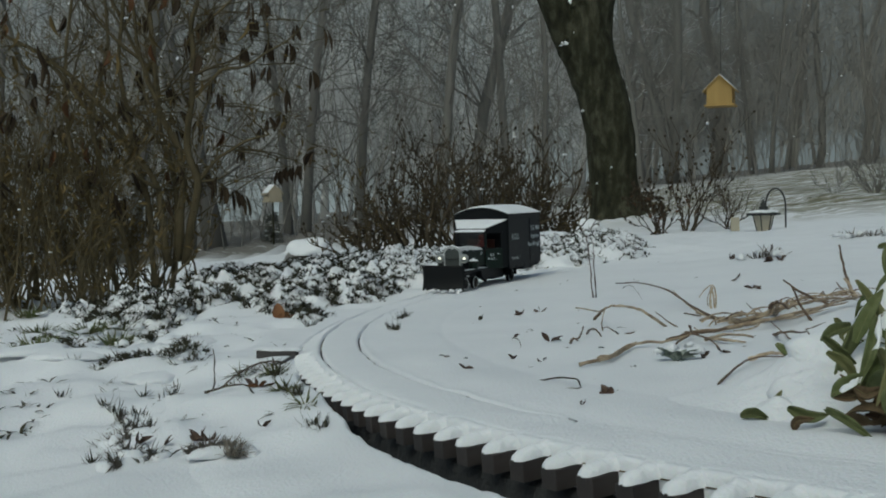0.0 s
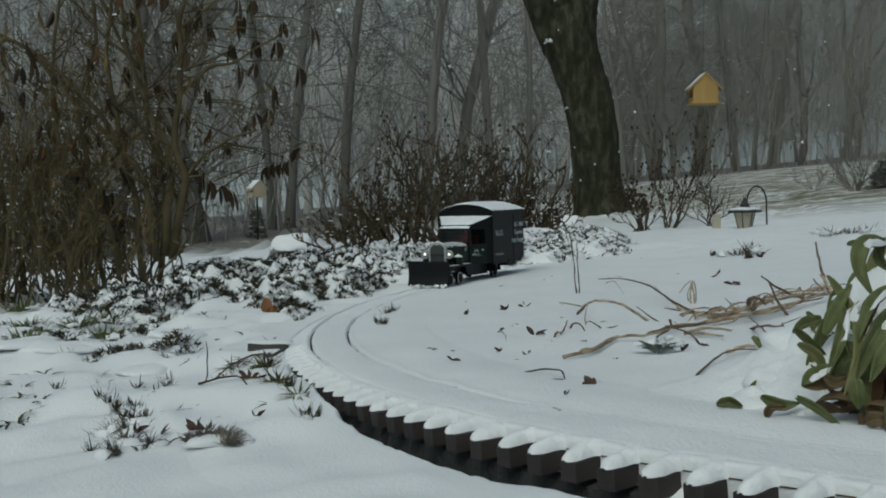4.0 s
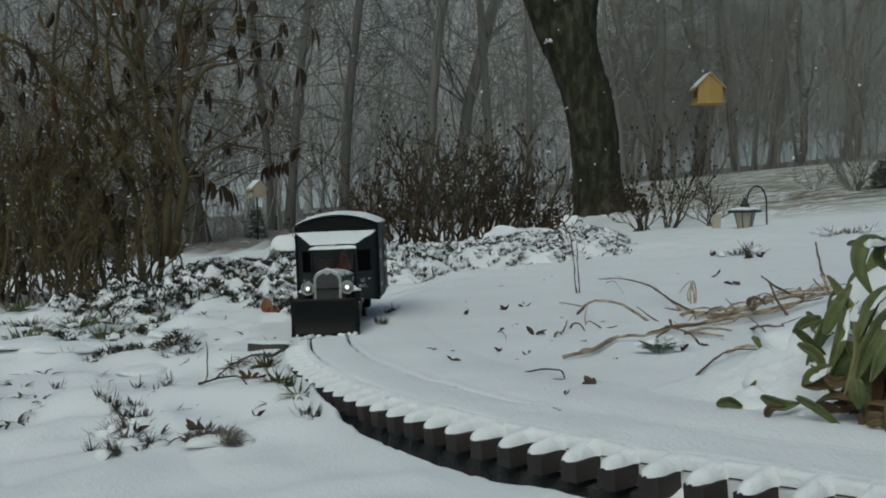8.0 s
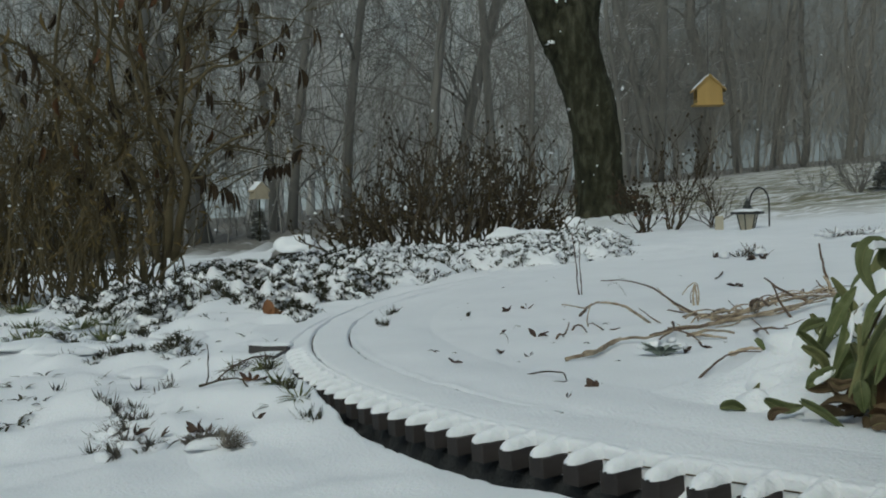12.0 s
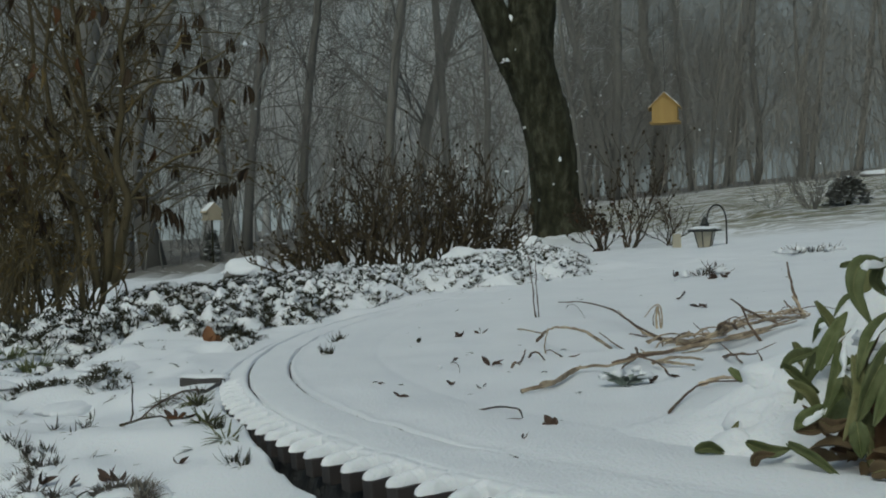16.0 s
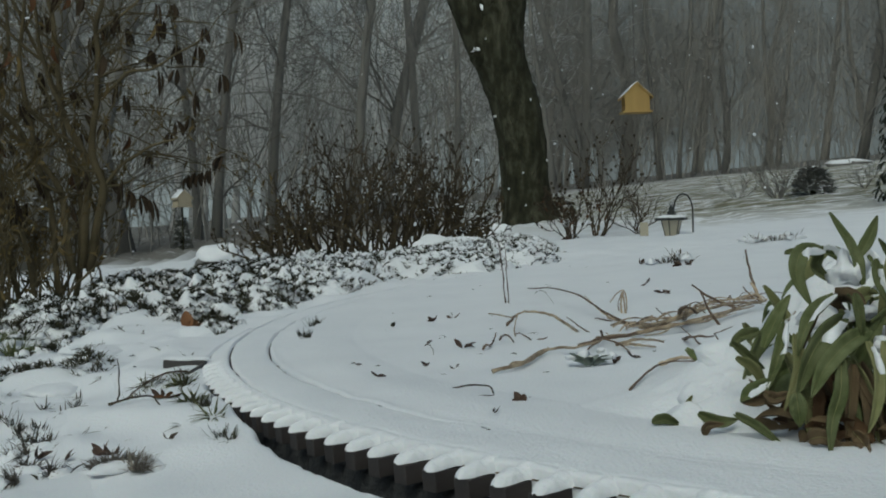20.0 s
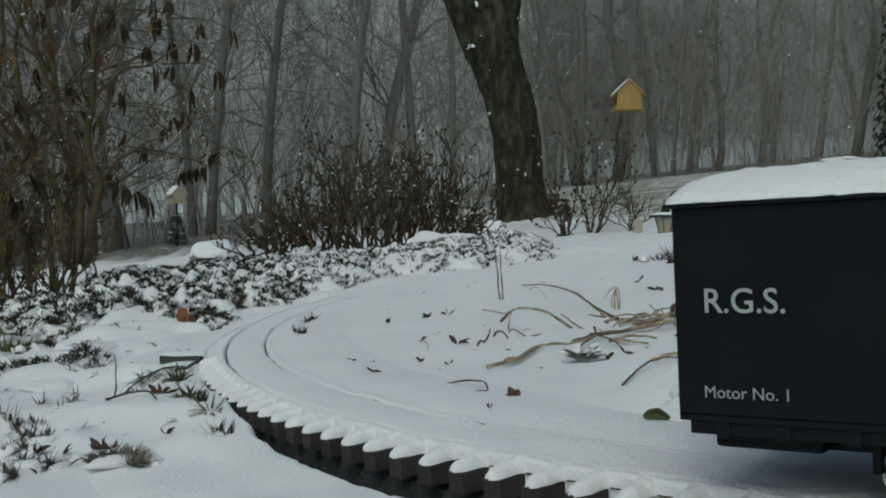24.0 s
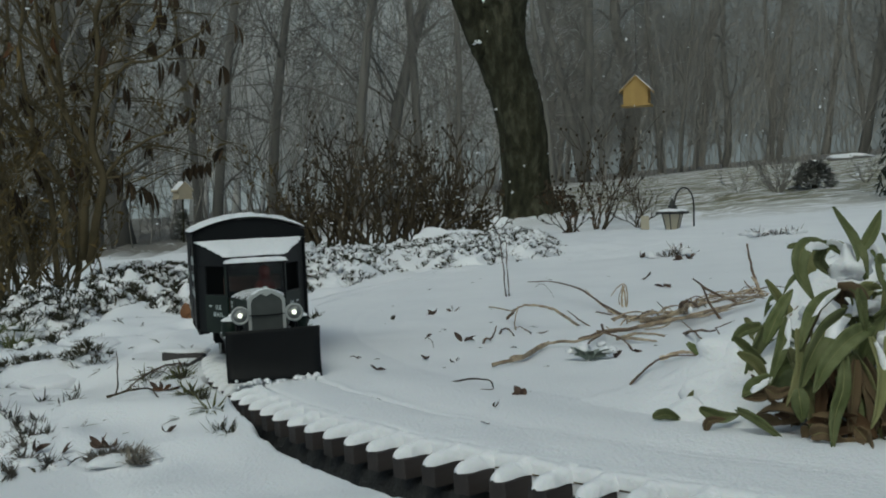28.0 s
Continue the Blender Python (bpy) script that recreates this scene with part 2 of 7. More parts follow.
def snowy_ground_material():
    """Snow that lies thin on the lawn further up, where blades of grass show in streaks."""
    m = SNOW.copy()
    m.name = "snow_on_lawn"
    n, k = m.node_tree.nodes, m.node_tree.links
    b = n["Principled BSDF"]
    src = b.inputs["Base Color"].links[0].from_socket
    co, mp, nz, sep = n.new("ShaderNodeTexCoord"), n.new("ShaderNodeMapping"), n.new("ShaderNodeTexNoise"), n.new("ShaderNodeSeparateXYZ")
    mp.inputs["Scale"].default_value = (0.45, 1.0, 1.0)
    nz.inputs["Scale"].default_value, nz.inputs["Detail"].default_value, nz.inputs["Roughness"].default_value = 8.0, 10, 0.78
    k.new(co.outputs["Object"], mp.inputs["Vector"])
    k.new(mp.outputs[0], nz.inputs["Vector"])
    k.new(co.outputs["Object"], sep.inputs[0])

    def span(sock, a, c):
        r = n.new("ShaderNodeMapRange")
        r.inputs["From Min"].default_value, r.inputs["From Max"].default_value = a, c
        k.new(sock, r.inputs["Value"])
        return r.outputs[0]

    def times(p, q):
        r = n.new("ShaderNodeMath")
        r.operation = "MULTIPLY"
        k.new(p, r.inputs[0])
        k.new(q, r.inputs[1])
        return r.outputs[0]
    lawn = times(times(span(sep.outputs[1], 4.7, 6.2), span(sep.outputs[1], 24.0, 19.0)), span(sep.outputs[0], 0.2, 1.6))
    patch = times(lawn, span(nz.outputs["Fac"], 0.44, 0.51))
    grass = n.new("ShaderNodeTexNoise")
    grass.inputs["Scale"].default_value, grass.inputs["Detail"].default_value = 7.0, 6
    k.new(co.outputs["Object"], grass.inputs["Vector"])
    cr = n.new("ShaderNodeValToRGB")
    cr.color_ramp.elements[0].position, cr.color_ramp.elements[1].position = 0.35, 0.65
    cr.color_ramp.elements[0].color, cr.color_ramp.elements[1].color = (0.11, 0.105, 0.06, 1), (0.27, 0.25, 0.17, 1)
    k.new(grass.outputs["Fac"], cr.inputs["Fac"])
    mix = n.new("ShaderNodeMixRGB")
    k.new(patch, mix.inputs["Fac"])
    k.new(src, mix.inputs["Color1"])
    k.new(cr.outputs[0], mix.inputs["Color2"])
    floor = n.new("ShaderNodeMixRGB")
    wood = n.new("ShaderNodeMath")
    wood.operation = "MAXIMUM"
    k.new(times(span(sep.outputs[1], 6.8, 8.2), span(sep.outputs[0], 1.3, 0.3)), wood.inputs[0])
    k.new(span(sep.outputs[1], 20.0, 23.0), wood.inputs[1])
    k.new(times(wood.outputs[0], span(nz.outputs["Fac"], 0.28, 0.46)), floor.inputs["Fac"])
    k.new(mix.outputs[0], floor.inputs["Color1"])
    floor.inputs["Color2"].default_value = (0.17, 0.16, 0.145, 1)
    k.new(floor.outputs[0], b.inputs["Base Color"])
    return m


LAWN_SNOW = snowy_ground_material()


def glass_material():
    m = bpy.data.materials.new("clear_pane")
    m.use_nodes = True
    b = m.node_tree.nodes["Principled BSDF"]
    b.inputs["Transmission Weight"].default_value = 1.0
    b.inputs["Roughness"].default_value, b.inputs["IOR"].default_value = 0.16, 1.30
    b.inputs["Base Color"].default_value = (0.92, 0.95, 0.95, 1)
    return m


GLASS = glass_material()


# ---------------------------------------------------------------- mesh tools
class Shape:
    """Collects vertices and faces of one mesh."""

    def __init__(self):
        self.v, self.f = [], []

    def add(self, verts, faces):
        o = len(self.v)
        self.v.extend(verts)
        self.f.extend([tuple(i + o for i in q) for q in faces])
        return self

    def tube(self, pts, radii, sides=5, cap=True):
        pts = [Vector(p) for p in pts]
        o, rings = len(self.v), []
        side = None
        for i, p in enumerate(pts):
            d = (pts[min(i + 1, len(pts) - 1)] - pts[max(i - 1, 0)])
            d = d.normalized() if d.length > 1e-9 else Vector((0, 0, 1))
            if side is None:
                side = d.cross(Vector((0.31, 0.87, 0.2)))
            side = (side - d * side.dot(d)).normalized()
            up = d.cross(side)
            r = radii[i] if hasattr(radii, "__len__") else radii
            rings.append([p + (side * math.cos(a) + up * math.sin(a)) * r for a in (2 * math.pi * j / sides for j in range(sides))])
        for ring in rings:
            self.v.extend(ring)
        for i in range(len(pts) - 1):
            for j in range(sides):
                a, b = o + i * sides + j, o + i * sides + (j + 1) % sides
                self.f.append((a, b, b + sides, a + sides))
        if cap:
            self.f.append(tuple(o + j for j in reversed(range(sides))))
            self.f.append(tuple(o + (len(pts) - 1) * sides + j for j in range(sides)))
        return self

    def box(self, x0, x1, y0, y1, z0, z1, c=0.0):
        """A box with its upright and level edges chamfered by c."""
        if c <= 0:
            v = [(x, y, z) for z in (z0, z1) for x, y in ((x0, y0), (x1, y0), (x1, y1), (x0, y1))]
            return self.add(v, [(3, 2, 1, 0), (4, 5, 6, 7), (0, 1, 5, 4), (1, 2, 6, 5), (2, 3, 7, 6), (3, 0, 4, 7)])
        bm = bmesh.new()
        bmesh.ops.create_cube(bm, size=1.0)
        for q in bm.verts:
            q.co = Vector(((x0 + x1) / 2 + q.co.x * (x1 - x0), (y0 + y1) / 2 + q.co.y * (y1 - y0), (z0 + z1) / 2 + q.co.z * (z1 - z0)))
        bmesh.ops.bevel(bm, geom=bm.edges[:], offset=c, segments=2, affect="EDGES", profile=0.6)
        bm.verts.index_update()
        self.add([q.co.copy() for q in bm.verts], [[q.index for q in f.verts] for f in bm.faces])
        bm.free()
        return self

    def prism(self, outline, y0, y1):
        """An outline of (x, z) pairs, drawn out from y0 to y1."""
        n = len(outline)
        self.add([(x, y0, z) for x, z in outline] + [(x, y1, z) for x, z in outline],
                 [tuple(range(n))[::-1], tuple(range(n, 2 * n))] + [(i, (i + 1) % n, n + (i + 1) % n, n + i) for i in range(n)])
        return self

    def lathe(self, profile, sides=20, m=None, cap=True):
        """(radius, height) pairs turned round z."""
        o = len(self.v)
        for r, z in profile:
            for j in range(sides):
                a = 2 * math.pi * j / sides
                p = Vector((r * math.cos(a), r * math.sin(a), z))
                self.v.append(m @ p if m else p)
        for i in range(len(profile) - 1):
            for j in range(sides):
                a, b = o + i * sides + j, o + i * sides + (j + 1) % sides
                self.f.append((a, b, b + sides, a + sides))
        if cap:
            self.f.append(tuple(o + j for j in reversed(range(sides))))
            self.f.append(tuple(o + (len(profile) - 1) * sides + j for j in range(sides)))
        return self

    def leaf(self, p, d, up, length, width, curl=0.2, fold=0.25, seg=4):
        """A folded, curling leaf blade from p along d."""
        p, d, up = Vector(p), Vector(d).normalized(), Vector(up)
        side = d.cross(up)
        side = side.normalized() if side.length > 1e-6 else Vector((1, 0, 0))
        nrm = side.cross(d).normalized()
        v, f = [], []
        for i in range(seg + 1):
            t = i / seg
            w = width * (math.sin(math.pi * min(0.06 + t * 0.93, 1.0)) ** 0.8)
            c = p + d * (length * t) - nrm * (curl * length * t * t)
            v += [c - side * w / 2 + nrm * fold * w, c, c + side * w / 2 + nrm * fold * w]
        for i in range(seg):
            a = i * 3
            f += [(a, a + 1, a + 4, a + 3), (a + 1, a + 2, a + 5, a + 4)]
        return self.add(v, f)

    def lump(self, c, rx, ry, rz, seed=0, rough=0.25, rows=7, cols=11, flat=-0.35):
        """A soft uneven lump, flattened below."""
        c = Vector(c)
        v, f = [], []
        for i in range(rows + 1):
            th = math.pi * i / rows
            for j in range(cols):
                ph = 2 * math.pi * j / cols
                q = Vector((math.sin(th) * math.cos(ph), math.sin(th) * math.sin(ph), math.cos(th)))
                k = 1 + rough * noise.noise(q * 1.7 + Vector((seed * 3.1, seed * 1.7, seed)))
                z = max(q.z, flat)
                v.append(c + Vector((q.x * rx * k, q.y * ry * k, z * rz * k)))
        for i in range(rows):
            for j in range(cols):
                a, b = i * cols + j, i * cols + (j + 1) % cols
                f.append((a, a + cols, b + cols, b))
        return self.add(v, f)

    def mesh(self, name, mat, smooth=True):
        me = bpy.data.meshes.new(name)
        me.from_pydata([tuple(q) for q in self.v], [], self.f)
        me.materials.append(mat)
        if smooth:
            me.shade_smooth()
        me.update()
        return me


def part(name, shape, mat, parent, label="", smooth=False, m=None, kind=""):
    """Links a shape (or a mesh) as one mesh object under a thing or a part."""
    me = shape.mesh(name, mat, smooth) if isinstance(shape, Shape) else shape
    ob = new(name, me)
    ob.parent = parent
    if m is not None:
        ob.matrix_local = m
    if kind:
        ob["kind"] = kind
    if label:
        ob["label"] = label
    return ob


def thing(name, m, label, category, group="", kind=""):
    e = new(name)
    e.empty_display_size = 0.02
    e.matrix_world = m
    return tagged(e, label, category, group, kind)


def solo(name, shape, mat, label, category, kind="", group="", smooth=True):
    return tagged(new(name, shape.mesh(name, mat, smooth)), label, category, group, kind)


def ramp(a, b, v):
    t = min(max((v - a) / (b - a), 0.0), 1.0)
    return t * t * (3 - 2 * t)


def table(rows, v):
    """Straight interpolation in (key, value) rows."""
    if v <= rows[0][0]:
        return rows[0][1]
    for (a, p), (b, q) in zip(rows, rows[1:]):
        if v <= b:
            return p + (q - p) * (v - a) / (b - a)
    return rows[-1][1]


def glide(pts, n):
    """Points on a smooth curve through pts, n to each span."""
    pts = [Vector(p) for p in pts]
    pts = [pts[0] * 2 - pts[1]] + pts + [pts[-1] * 2 - pts[-2]]
    out = []
    for i in range(1, len(pts) - 2):
        p0, p1, p2, p3 = pts[i - 1:i + 3]
        for k in range(n):
            u = k / n
            out.append(0.5 * (2 * p1 + (p2 - p0) * u + (2 * p0 - 5 * p1 + 4 * p2 - p3) * u * u + (3 * p1 - p0 - 3 * p2 + p3) * u ** 3))
    return out + [pts[-2]]


# ---------------------------------------------------------------- plan
SLOPE = pose(0, 0, 0, 0, -3.2, 0)          # the bed rises to the right: track level 0 lies in this plane
CX, CY, RAD = 1.0837, 1.2742, 1.2222       # centre and radius of the track's curve
GAUGE, TIE_STEP, TIE_LEN = 0.045, 0.0282, 0.092
STEP = TIE_STEP / (RAD + 0.046)
TIE0 = 3.5255 - 0.0062 / (RAD + 0.046)
RAILTOP = 0.0083


def on_track(a, rr, z):
    return Vector((CX + (RAD + rr) * math.cos(a), CY + (RAD + rr) * math.sin(a), z))


def outer_drop(a):
    """How far the snow outside the curve lies below the tie tops, by angle (degrees)."""
    return 0.003 + 0.020 * ramp(184, 202, a) * (1 - ramp(272, 290, a))


def ground(x, y, lumps=True):
    """Height of the snow at a place, in the world."""
    r = math.hypot(x - 0.3, y - 0.8)
    w = ramp(2.2, 4.6, r)
    near = 0.0559 * x
    far = -0.04 + 0.07 * max(min(x, 30), -12) + 0.016 * (min(y, 60) - 5) + 0.05 * ramp(10, 20, y) * ramp(2, 6, x) - 0.10 * ramp(-0.5, -3, x) * ramp(5, 10, y)
    dx, dy = x - CX, y - CY
    rr = math.hypot(dx, dy) - RAD
    a = math.degrees(math.atan2(dy, dx)) % 360
    drop = outer_drop(a) if rr > 0 else 0.0
    z = near * (1 - w) + far * w
    away = ramp(0.04, 0.16, abs(rr))
    if rr > 0:
        z -= drop * (1 - ramp(0.6, 2.0, rr))
    else:
        z += 0.004
    if lumps:
        q = Vector((x, y, 0))
        out = 1.0 if rr > 0 else 0.34
        rough = 1 + 1.1 * ramp(-0.02, -0.18, x) * ramp(0.7, 0.95, y)
        z += away * (out * rough * 0.011 * noise.noise(q * 7.0) + out * rough * 0.006 * noise.noise(q * 19 + Vector((5, 3, 1))) + (0.011 if rr > 0 else 0.0035) * noise.noise(q * 2.6)) * (1 + 2.0 * ramp(3, 9, y))
        z += w * 0.05 * noise.noise(q * 0.5 + Vector((9, 2, 0)))
        if y > 6:
            z += 0.03 * ramp(6, 12, y) * noise.noise(Vector((x * 0.6, y * 1.6, 3)))
    return z


def stretch_axis(lo, hi, fine_lo, fine_hi, step, reach):
    vals = list(np.arange(lo, fine_lo, 0.02)) + list(np.arange(fine_lo, fine_hi, step)) + list(np.arange(fine_hi, hi, 0.02))
    g, v = 0.02, hi
    while v < reach:
        vals.append(v)
        g *= 1.12
        v += g
    vals.append(reach)
    g, v = 0.02, lo
    while v > -reach:
        g *= 1.12
        v -= g
        vals.insert(0, v)
    return sorted(vals)


def snow_ground():
    xs = stretch_axis(-1.4, 1.6, -0.5, 0.7, 0.010, 400)
    ys = stretch_axis(0.2, 2.8, 0.35, 1.6, 0.010, 400)
    s = Shape()
    for y in ys:
        for x in xs:
            rr = math.hypot(x - CX, y - CY) - RAD
            z = ground(x, y)
            if 0 <= rr < 0.13:
                z -= 0.05 * (1 - ramp(0.055, 0.125, rr))
            elif -0.085 < rr < 0:
                z -= 0.05 * (1 - ramp(0.030, 0.080, -rr))
            s.v.append((x, y, z))
    n = len(xs)
    s.f = [(j * n + i, j * n + i + 1, (j + 1) * n + i + 1, (j + 1) * n + i) for j in range(len(ys) - 1) for i in range(n - 1)]
    return solo("ground", s, LAWN_SNOW, "uneven garden ground under fresh white snow", "ground", "structure")


snow_ground()


def arc_sheet(a0, a1, da, rrs, height, slot=None):
    s = Shape()
    count = int((a1 - a0) / da) + 1
    for i in range(count):
        a = math.radians(a0 + i * da)
        for rr in rrs:
            z = height(a, rr)
            s.v.append(SLOPE @ (on_track(a, *z) if isinstance(z, tuple) else on_track(a, rr, z)))
    n = len(rrs)
    s.f = [(i * n + j, i * n + j + 1, (i + 1) * n + j + 1, (i + 1) * n + j) for i in range(count - 1) for j in range(n - 1)
           if not (slot and slot(a0 + i * da, (rrs[j] + rrs[j + 1]) / 2))]
    return s


def flangeway(deg, rr):
    """Open slots that wheel flanges have cut beside the rails."""
    k = noise.noise(Vector((deg * 0.9, 3.0 if rr > 0 else 8.0, 2)))
    side = 0.00085 if k > -0.25 else 0.0004
    if rr < 0:
        return abs(rr + 0.0203) < side and k > -0.42 + 0.9 * ramp(204, 212, deg) + 0.5 * ramp(212, 225, deg)
    return abs(rr - 0.0203) < side and k > -0.38 + 1.0 * ramp(197, 204, deg) + 0.5 * ramp(204, 215, deg)


def local_ground(a, rr, lumps=True):
    p = SLOPE @ on_track(a, rr, 0)
    return ground(p.x, p.y, lumps) - p.z


def bank_height(a, rr):
    """The lip of snow outside the tie ends."""
    deg = math.degrees(a) % 360
    edge = 0.051 + 0.006 * noise.noise(Vector((deg * 0.33, 1.5, 0))) + 0.003 * noise.noise(Vector((deg * 1.7, 4.5, 0)))
    edge = edge - 0.012 * (1 - ramp(196, 207, deg) * (1 - ramp(264, 274, deg)))
    base = local_ground(a, rr)
    t = ramp(0.20, 0.155, rr)
    z = base + 0.0016 * t - 0.0035 * (1 - t)
    z += 0.0035 * noise.noise(Vector((deg * 0.4, rr * 24, 2))) * t
    z += outer_drop(deg) * (1 - ramp(199, 207, deg)) * ramp(0.16, 0.06, rr)
    z += 0.0075 * ramp(199, 207, deg) * ramp(0.19, 0.07, rr)
    lip = ramp(edge - 0.006, edge + 0.010, rr)
    return z * 1.0 - (1 - lip) * 0.05


solo("snow_bank", arc_sheet(0, 360.1, 0.2, [0.046 + 0.0025 * i for i in range(64)], bank_height), SNOW,
     "soft snow bank along the outer side of the track", "snow", "structure")


# ---------------------------------------------------------------- railway track
def groove(rr, at, wide):
    return math.exp(-((rr - at) / wide) ** 4)


def cover_height(a, rr):
    """Snow lying over rails and ties."""
    deg = math.degrees(a) % 360
    n1 = noise.noise(Vector((deg * 0.5, rr * 40, 7)))
    n2 = noise.noise(Vector((deg * 3.0, rr * 160, 3)))
    z = 0.0075 + 0.0012 * n1 + 0.0006 * n2 + (0.0016 - 0.0011 * ramp(203, 212, deg)) * math.cos(rr / 0.0225 * 1.5)
    if rr < -0.03:
        t = ramp(-0.115, -0.03, rr)
        z = (local_ground(a, rr) + 0.0012) * (1 - t) + z * t
        z += 0.0030 * math.exp(-((rr + 0.056) / 0.026) ** 2)
        z -= 0.006 * ramp(-0.100, -0.150, rr)
    deep = 0.35 + 0.65 * ramp(-0.15, 0.3, noise.noise(Vector((deg * 0.16, 0, 11))))
    z -= 0.0075 * groove(rr, -0.0203, 0.0015) * deep * (1 - 0.95 * ramp(203, 211, deg))
    z -= 0.0068 * groove(rr, 0.0203, 0.0015) * deep * (1 - 0.9 * ramp(199, 207, deg))
    z += (0.0014 + 0.0006 * n1) * (math.exp(-((rr + 0.0252) / 0.0055) ** 2) * (1 - ramp(203, 212, deg)) + math.exp(-((rr - 0.0252) / 0.0045) ** 2) * (1 - 0.9 * ramp(192, 204, deg)))
    fill = 1 - ramp(186, 200, deg) * (1 - ramp(264, 272, deg))
    if rr > 0.0275:
        t = (rr - 0.0275) / 0.0205
        z -= (0.008 * t ** 2.0) * fill + 0.022 * min(t * 4, 1.0) * (1 - fill)
        rr = 0.0275 + (rr - 0.0275) * max(fill, 0.06)
        return rr, z
    return z


def surface(x, y):
    """Height of the topmost snow at a place: open ground, bank or the cover over the track."""
    a, rr = math.atan2(y - CY, x - CX), math.hypot(x - CX, y - CY) - RAD
    z = ground(x, y)
    if 0.046 < rr < 0.20:
        z = max(z, (SLOPE @ on_track(a, rr, bank_height(a, rr))).z)
    elif -0.15 < rr < 0.0275:
        z = max(z, (SLOPE @ on_track(a, rr, cover_height(a, rr))).z)
    return z


def railway_track():
    track = thing("railway_track", SLOPE.copy(), "curved garden railway track half buried in fresh snow", "railway track")
    a0, a1 = 0.0, 2 * math.pi
    prof = [(-0.0018, 0.0066), (0.0018, 0.0066), (0.0018, 0.0052), (0.0008, 0.0045), (0.0008, 0.0015), (0.0035, 0.0008), (0.0035, 0.0),
            (-0.0035, 0.0), (-0.0035, 0.0008), (-0.0008, 0.0015), (-0.0008, 0.0045), (-0.0018, 0.0052)]
    for off in (-GAUGE / 2 - 0.0022, GAUGE / 2 + 0.0022):
        s, n, count = Shape(), len(prof), 300
        for i in range(count + 1):
            a = a0 + (a1 - a0) * i / count
            s.v += [on_track(a, off + dx, z * 0.72) for dx, z in prof]
        s.f = [(i * n + j, i * n + (j + 1) % n, (i + 1) * n + (j + 1) % n, (i + 1) * n + j) for i in range(count) for j in range(n)]
        part("rail", s, RAIL, track, "dull brass-coloured rail")
    bed, rrs = Shape(), [(-0.040, -0.0125), (0.026, -0.0125), (0.036, -0.016), (0.046, -0.045), (-0.050, -0.045)]
    n, count = len(rrs), 800
    for i in range(count + 1):
        a = a0 + (a1 - a0) * i / count
        for rr, z in rrs:
            j = 0.004 * noise.noise(Vector((i * 0.9, rr * 90, z * 90)))
            bed.v.append(on_track(a, rr + j, z + j * 0.5))
    bed.f = [(i * n + j, i * n + (j + 1) % n, (i + 1) * n + (j + 1) % n, (i + 1) * n + j) for i in range(count) for j in range(n)]
    part("roadbed", bed, STONE, track, "dark wet gravel roadbed below the ties")
    return track


TRACK = railway_track()
solo("track_snow", arc_sheet(0, 360.1, STEP * 180 / math.pi / 9,
     [-0.150, -0.135, -0.120, -0.110, -0.10, -0.085, -0.07, -0.058, -0.048, -0.04, -0.034, -0.029, -0.026, -0.0245, -0.0230, -0.0220, -0.0212, -0.0204, -0.0197, -0.0189, -0.0178,
      -0.016, -0.0135, -0.010, -0.005, 0.0, 0.005, 0.010, 0.014, 0.0172, 0.0184, 0.0194, 0.0202, 0.0210, 0.0219, 0.0231, 0.0246, 0.0262, 0.0280, 0.0296, 0.0314,
      0.0334, 0.0356, 0.0378, 0.0400, 0.0420, 0.0438, 0.0452, 0.0464, 0.0474, 0.0480], cover_height, flangeway), SNOW,
     "fresh snow lying over the rails and piled on each tie", "snow", "stuff")


# ---------------------------------------------------------------- rail truck
def lettering(text, size, m, parent, mat, bold=0.0, apart=1.0):
    c = bpy.data.curves.new("lettering", "FONT")
    c.body, c.size, c.align_x, c.align_y, c.extrude, c.offset, c.resolution_u = text, size, "CENTER", "CENTER", 0.0001, bold, 4
    c.space_character = apart
    tmp = bpy.data.objects.new("lettering", c)
    me = bpy.data.meshes.new_from_object(tmp)
    bpy.data.objects.remove(tmp)
    me.materials.clear()
    me.materials.append(mat)
    return part("lettering", me, mat, parent, m=m)


def arch(x0, x1, w, z0, z1, thick, n=14):
    """A barrel roof: an arch across y from eave height z0 to crown z1."""
    s = Shape()
    for x in (x0, x1):
        for lift in (thick, 0.0):
            for j in range(n + 1):
                t = -1 + 2 * j / n
                s.v.append((x, t * w, z0 + (z1 - z0) * (1 - t * t) + lift))
    m = n + 1
    for j in range(n):
        s.f += [(j, j + 1, 2 * m + j + 1, 2 * m + j), (m + j + 1, m + j, 3 * m + j, 3 * m + j + 1), (j, m + j, m + j + 1, j + 1), (2 * m + j, 2 * m + j + 1, 3 * m + j + 1, 3 * m + j)]
    s.f += [(0, 2 * m, 3 * m, m), (n, m + n, 3 * m + n, 2 * m + n)]
    return s


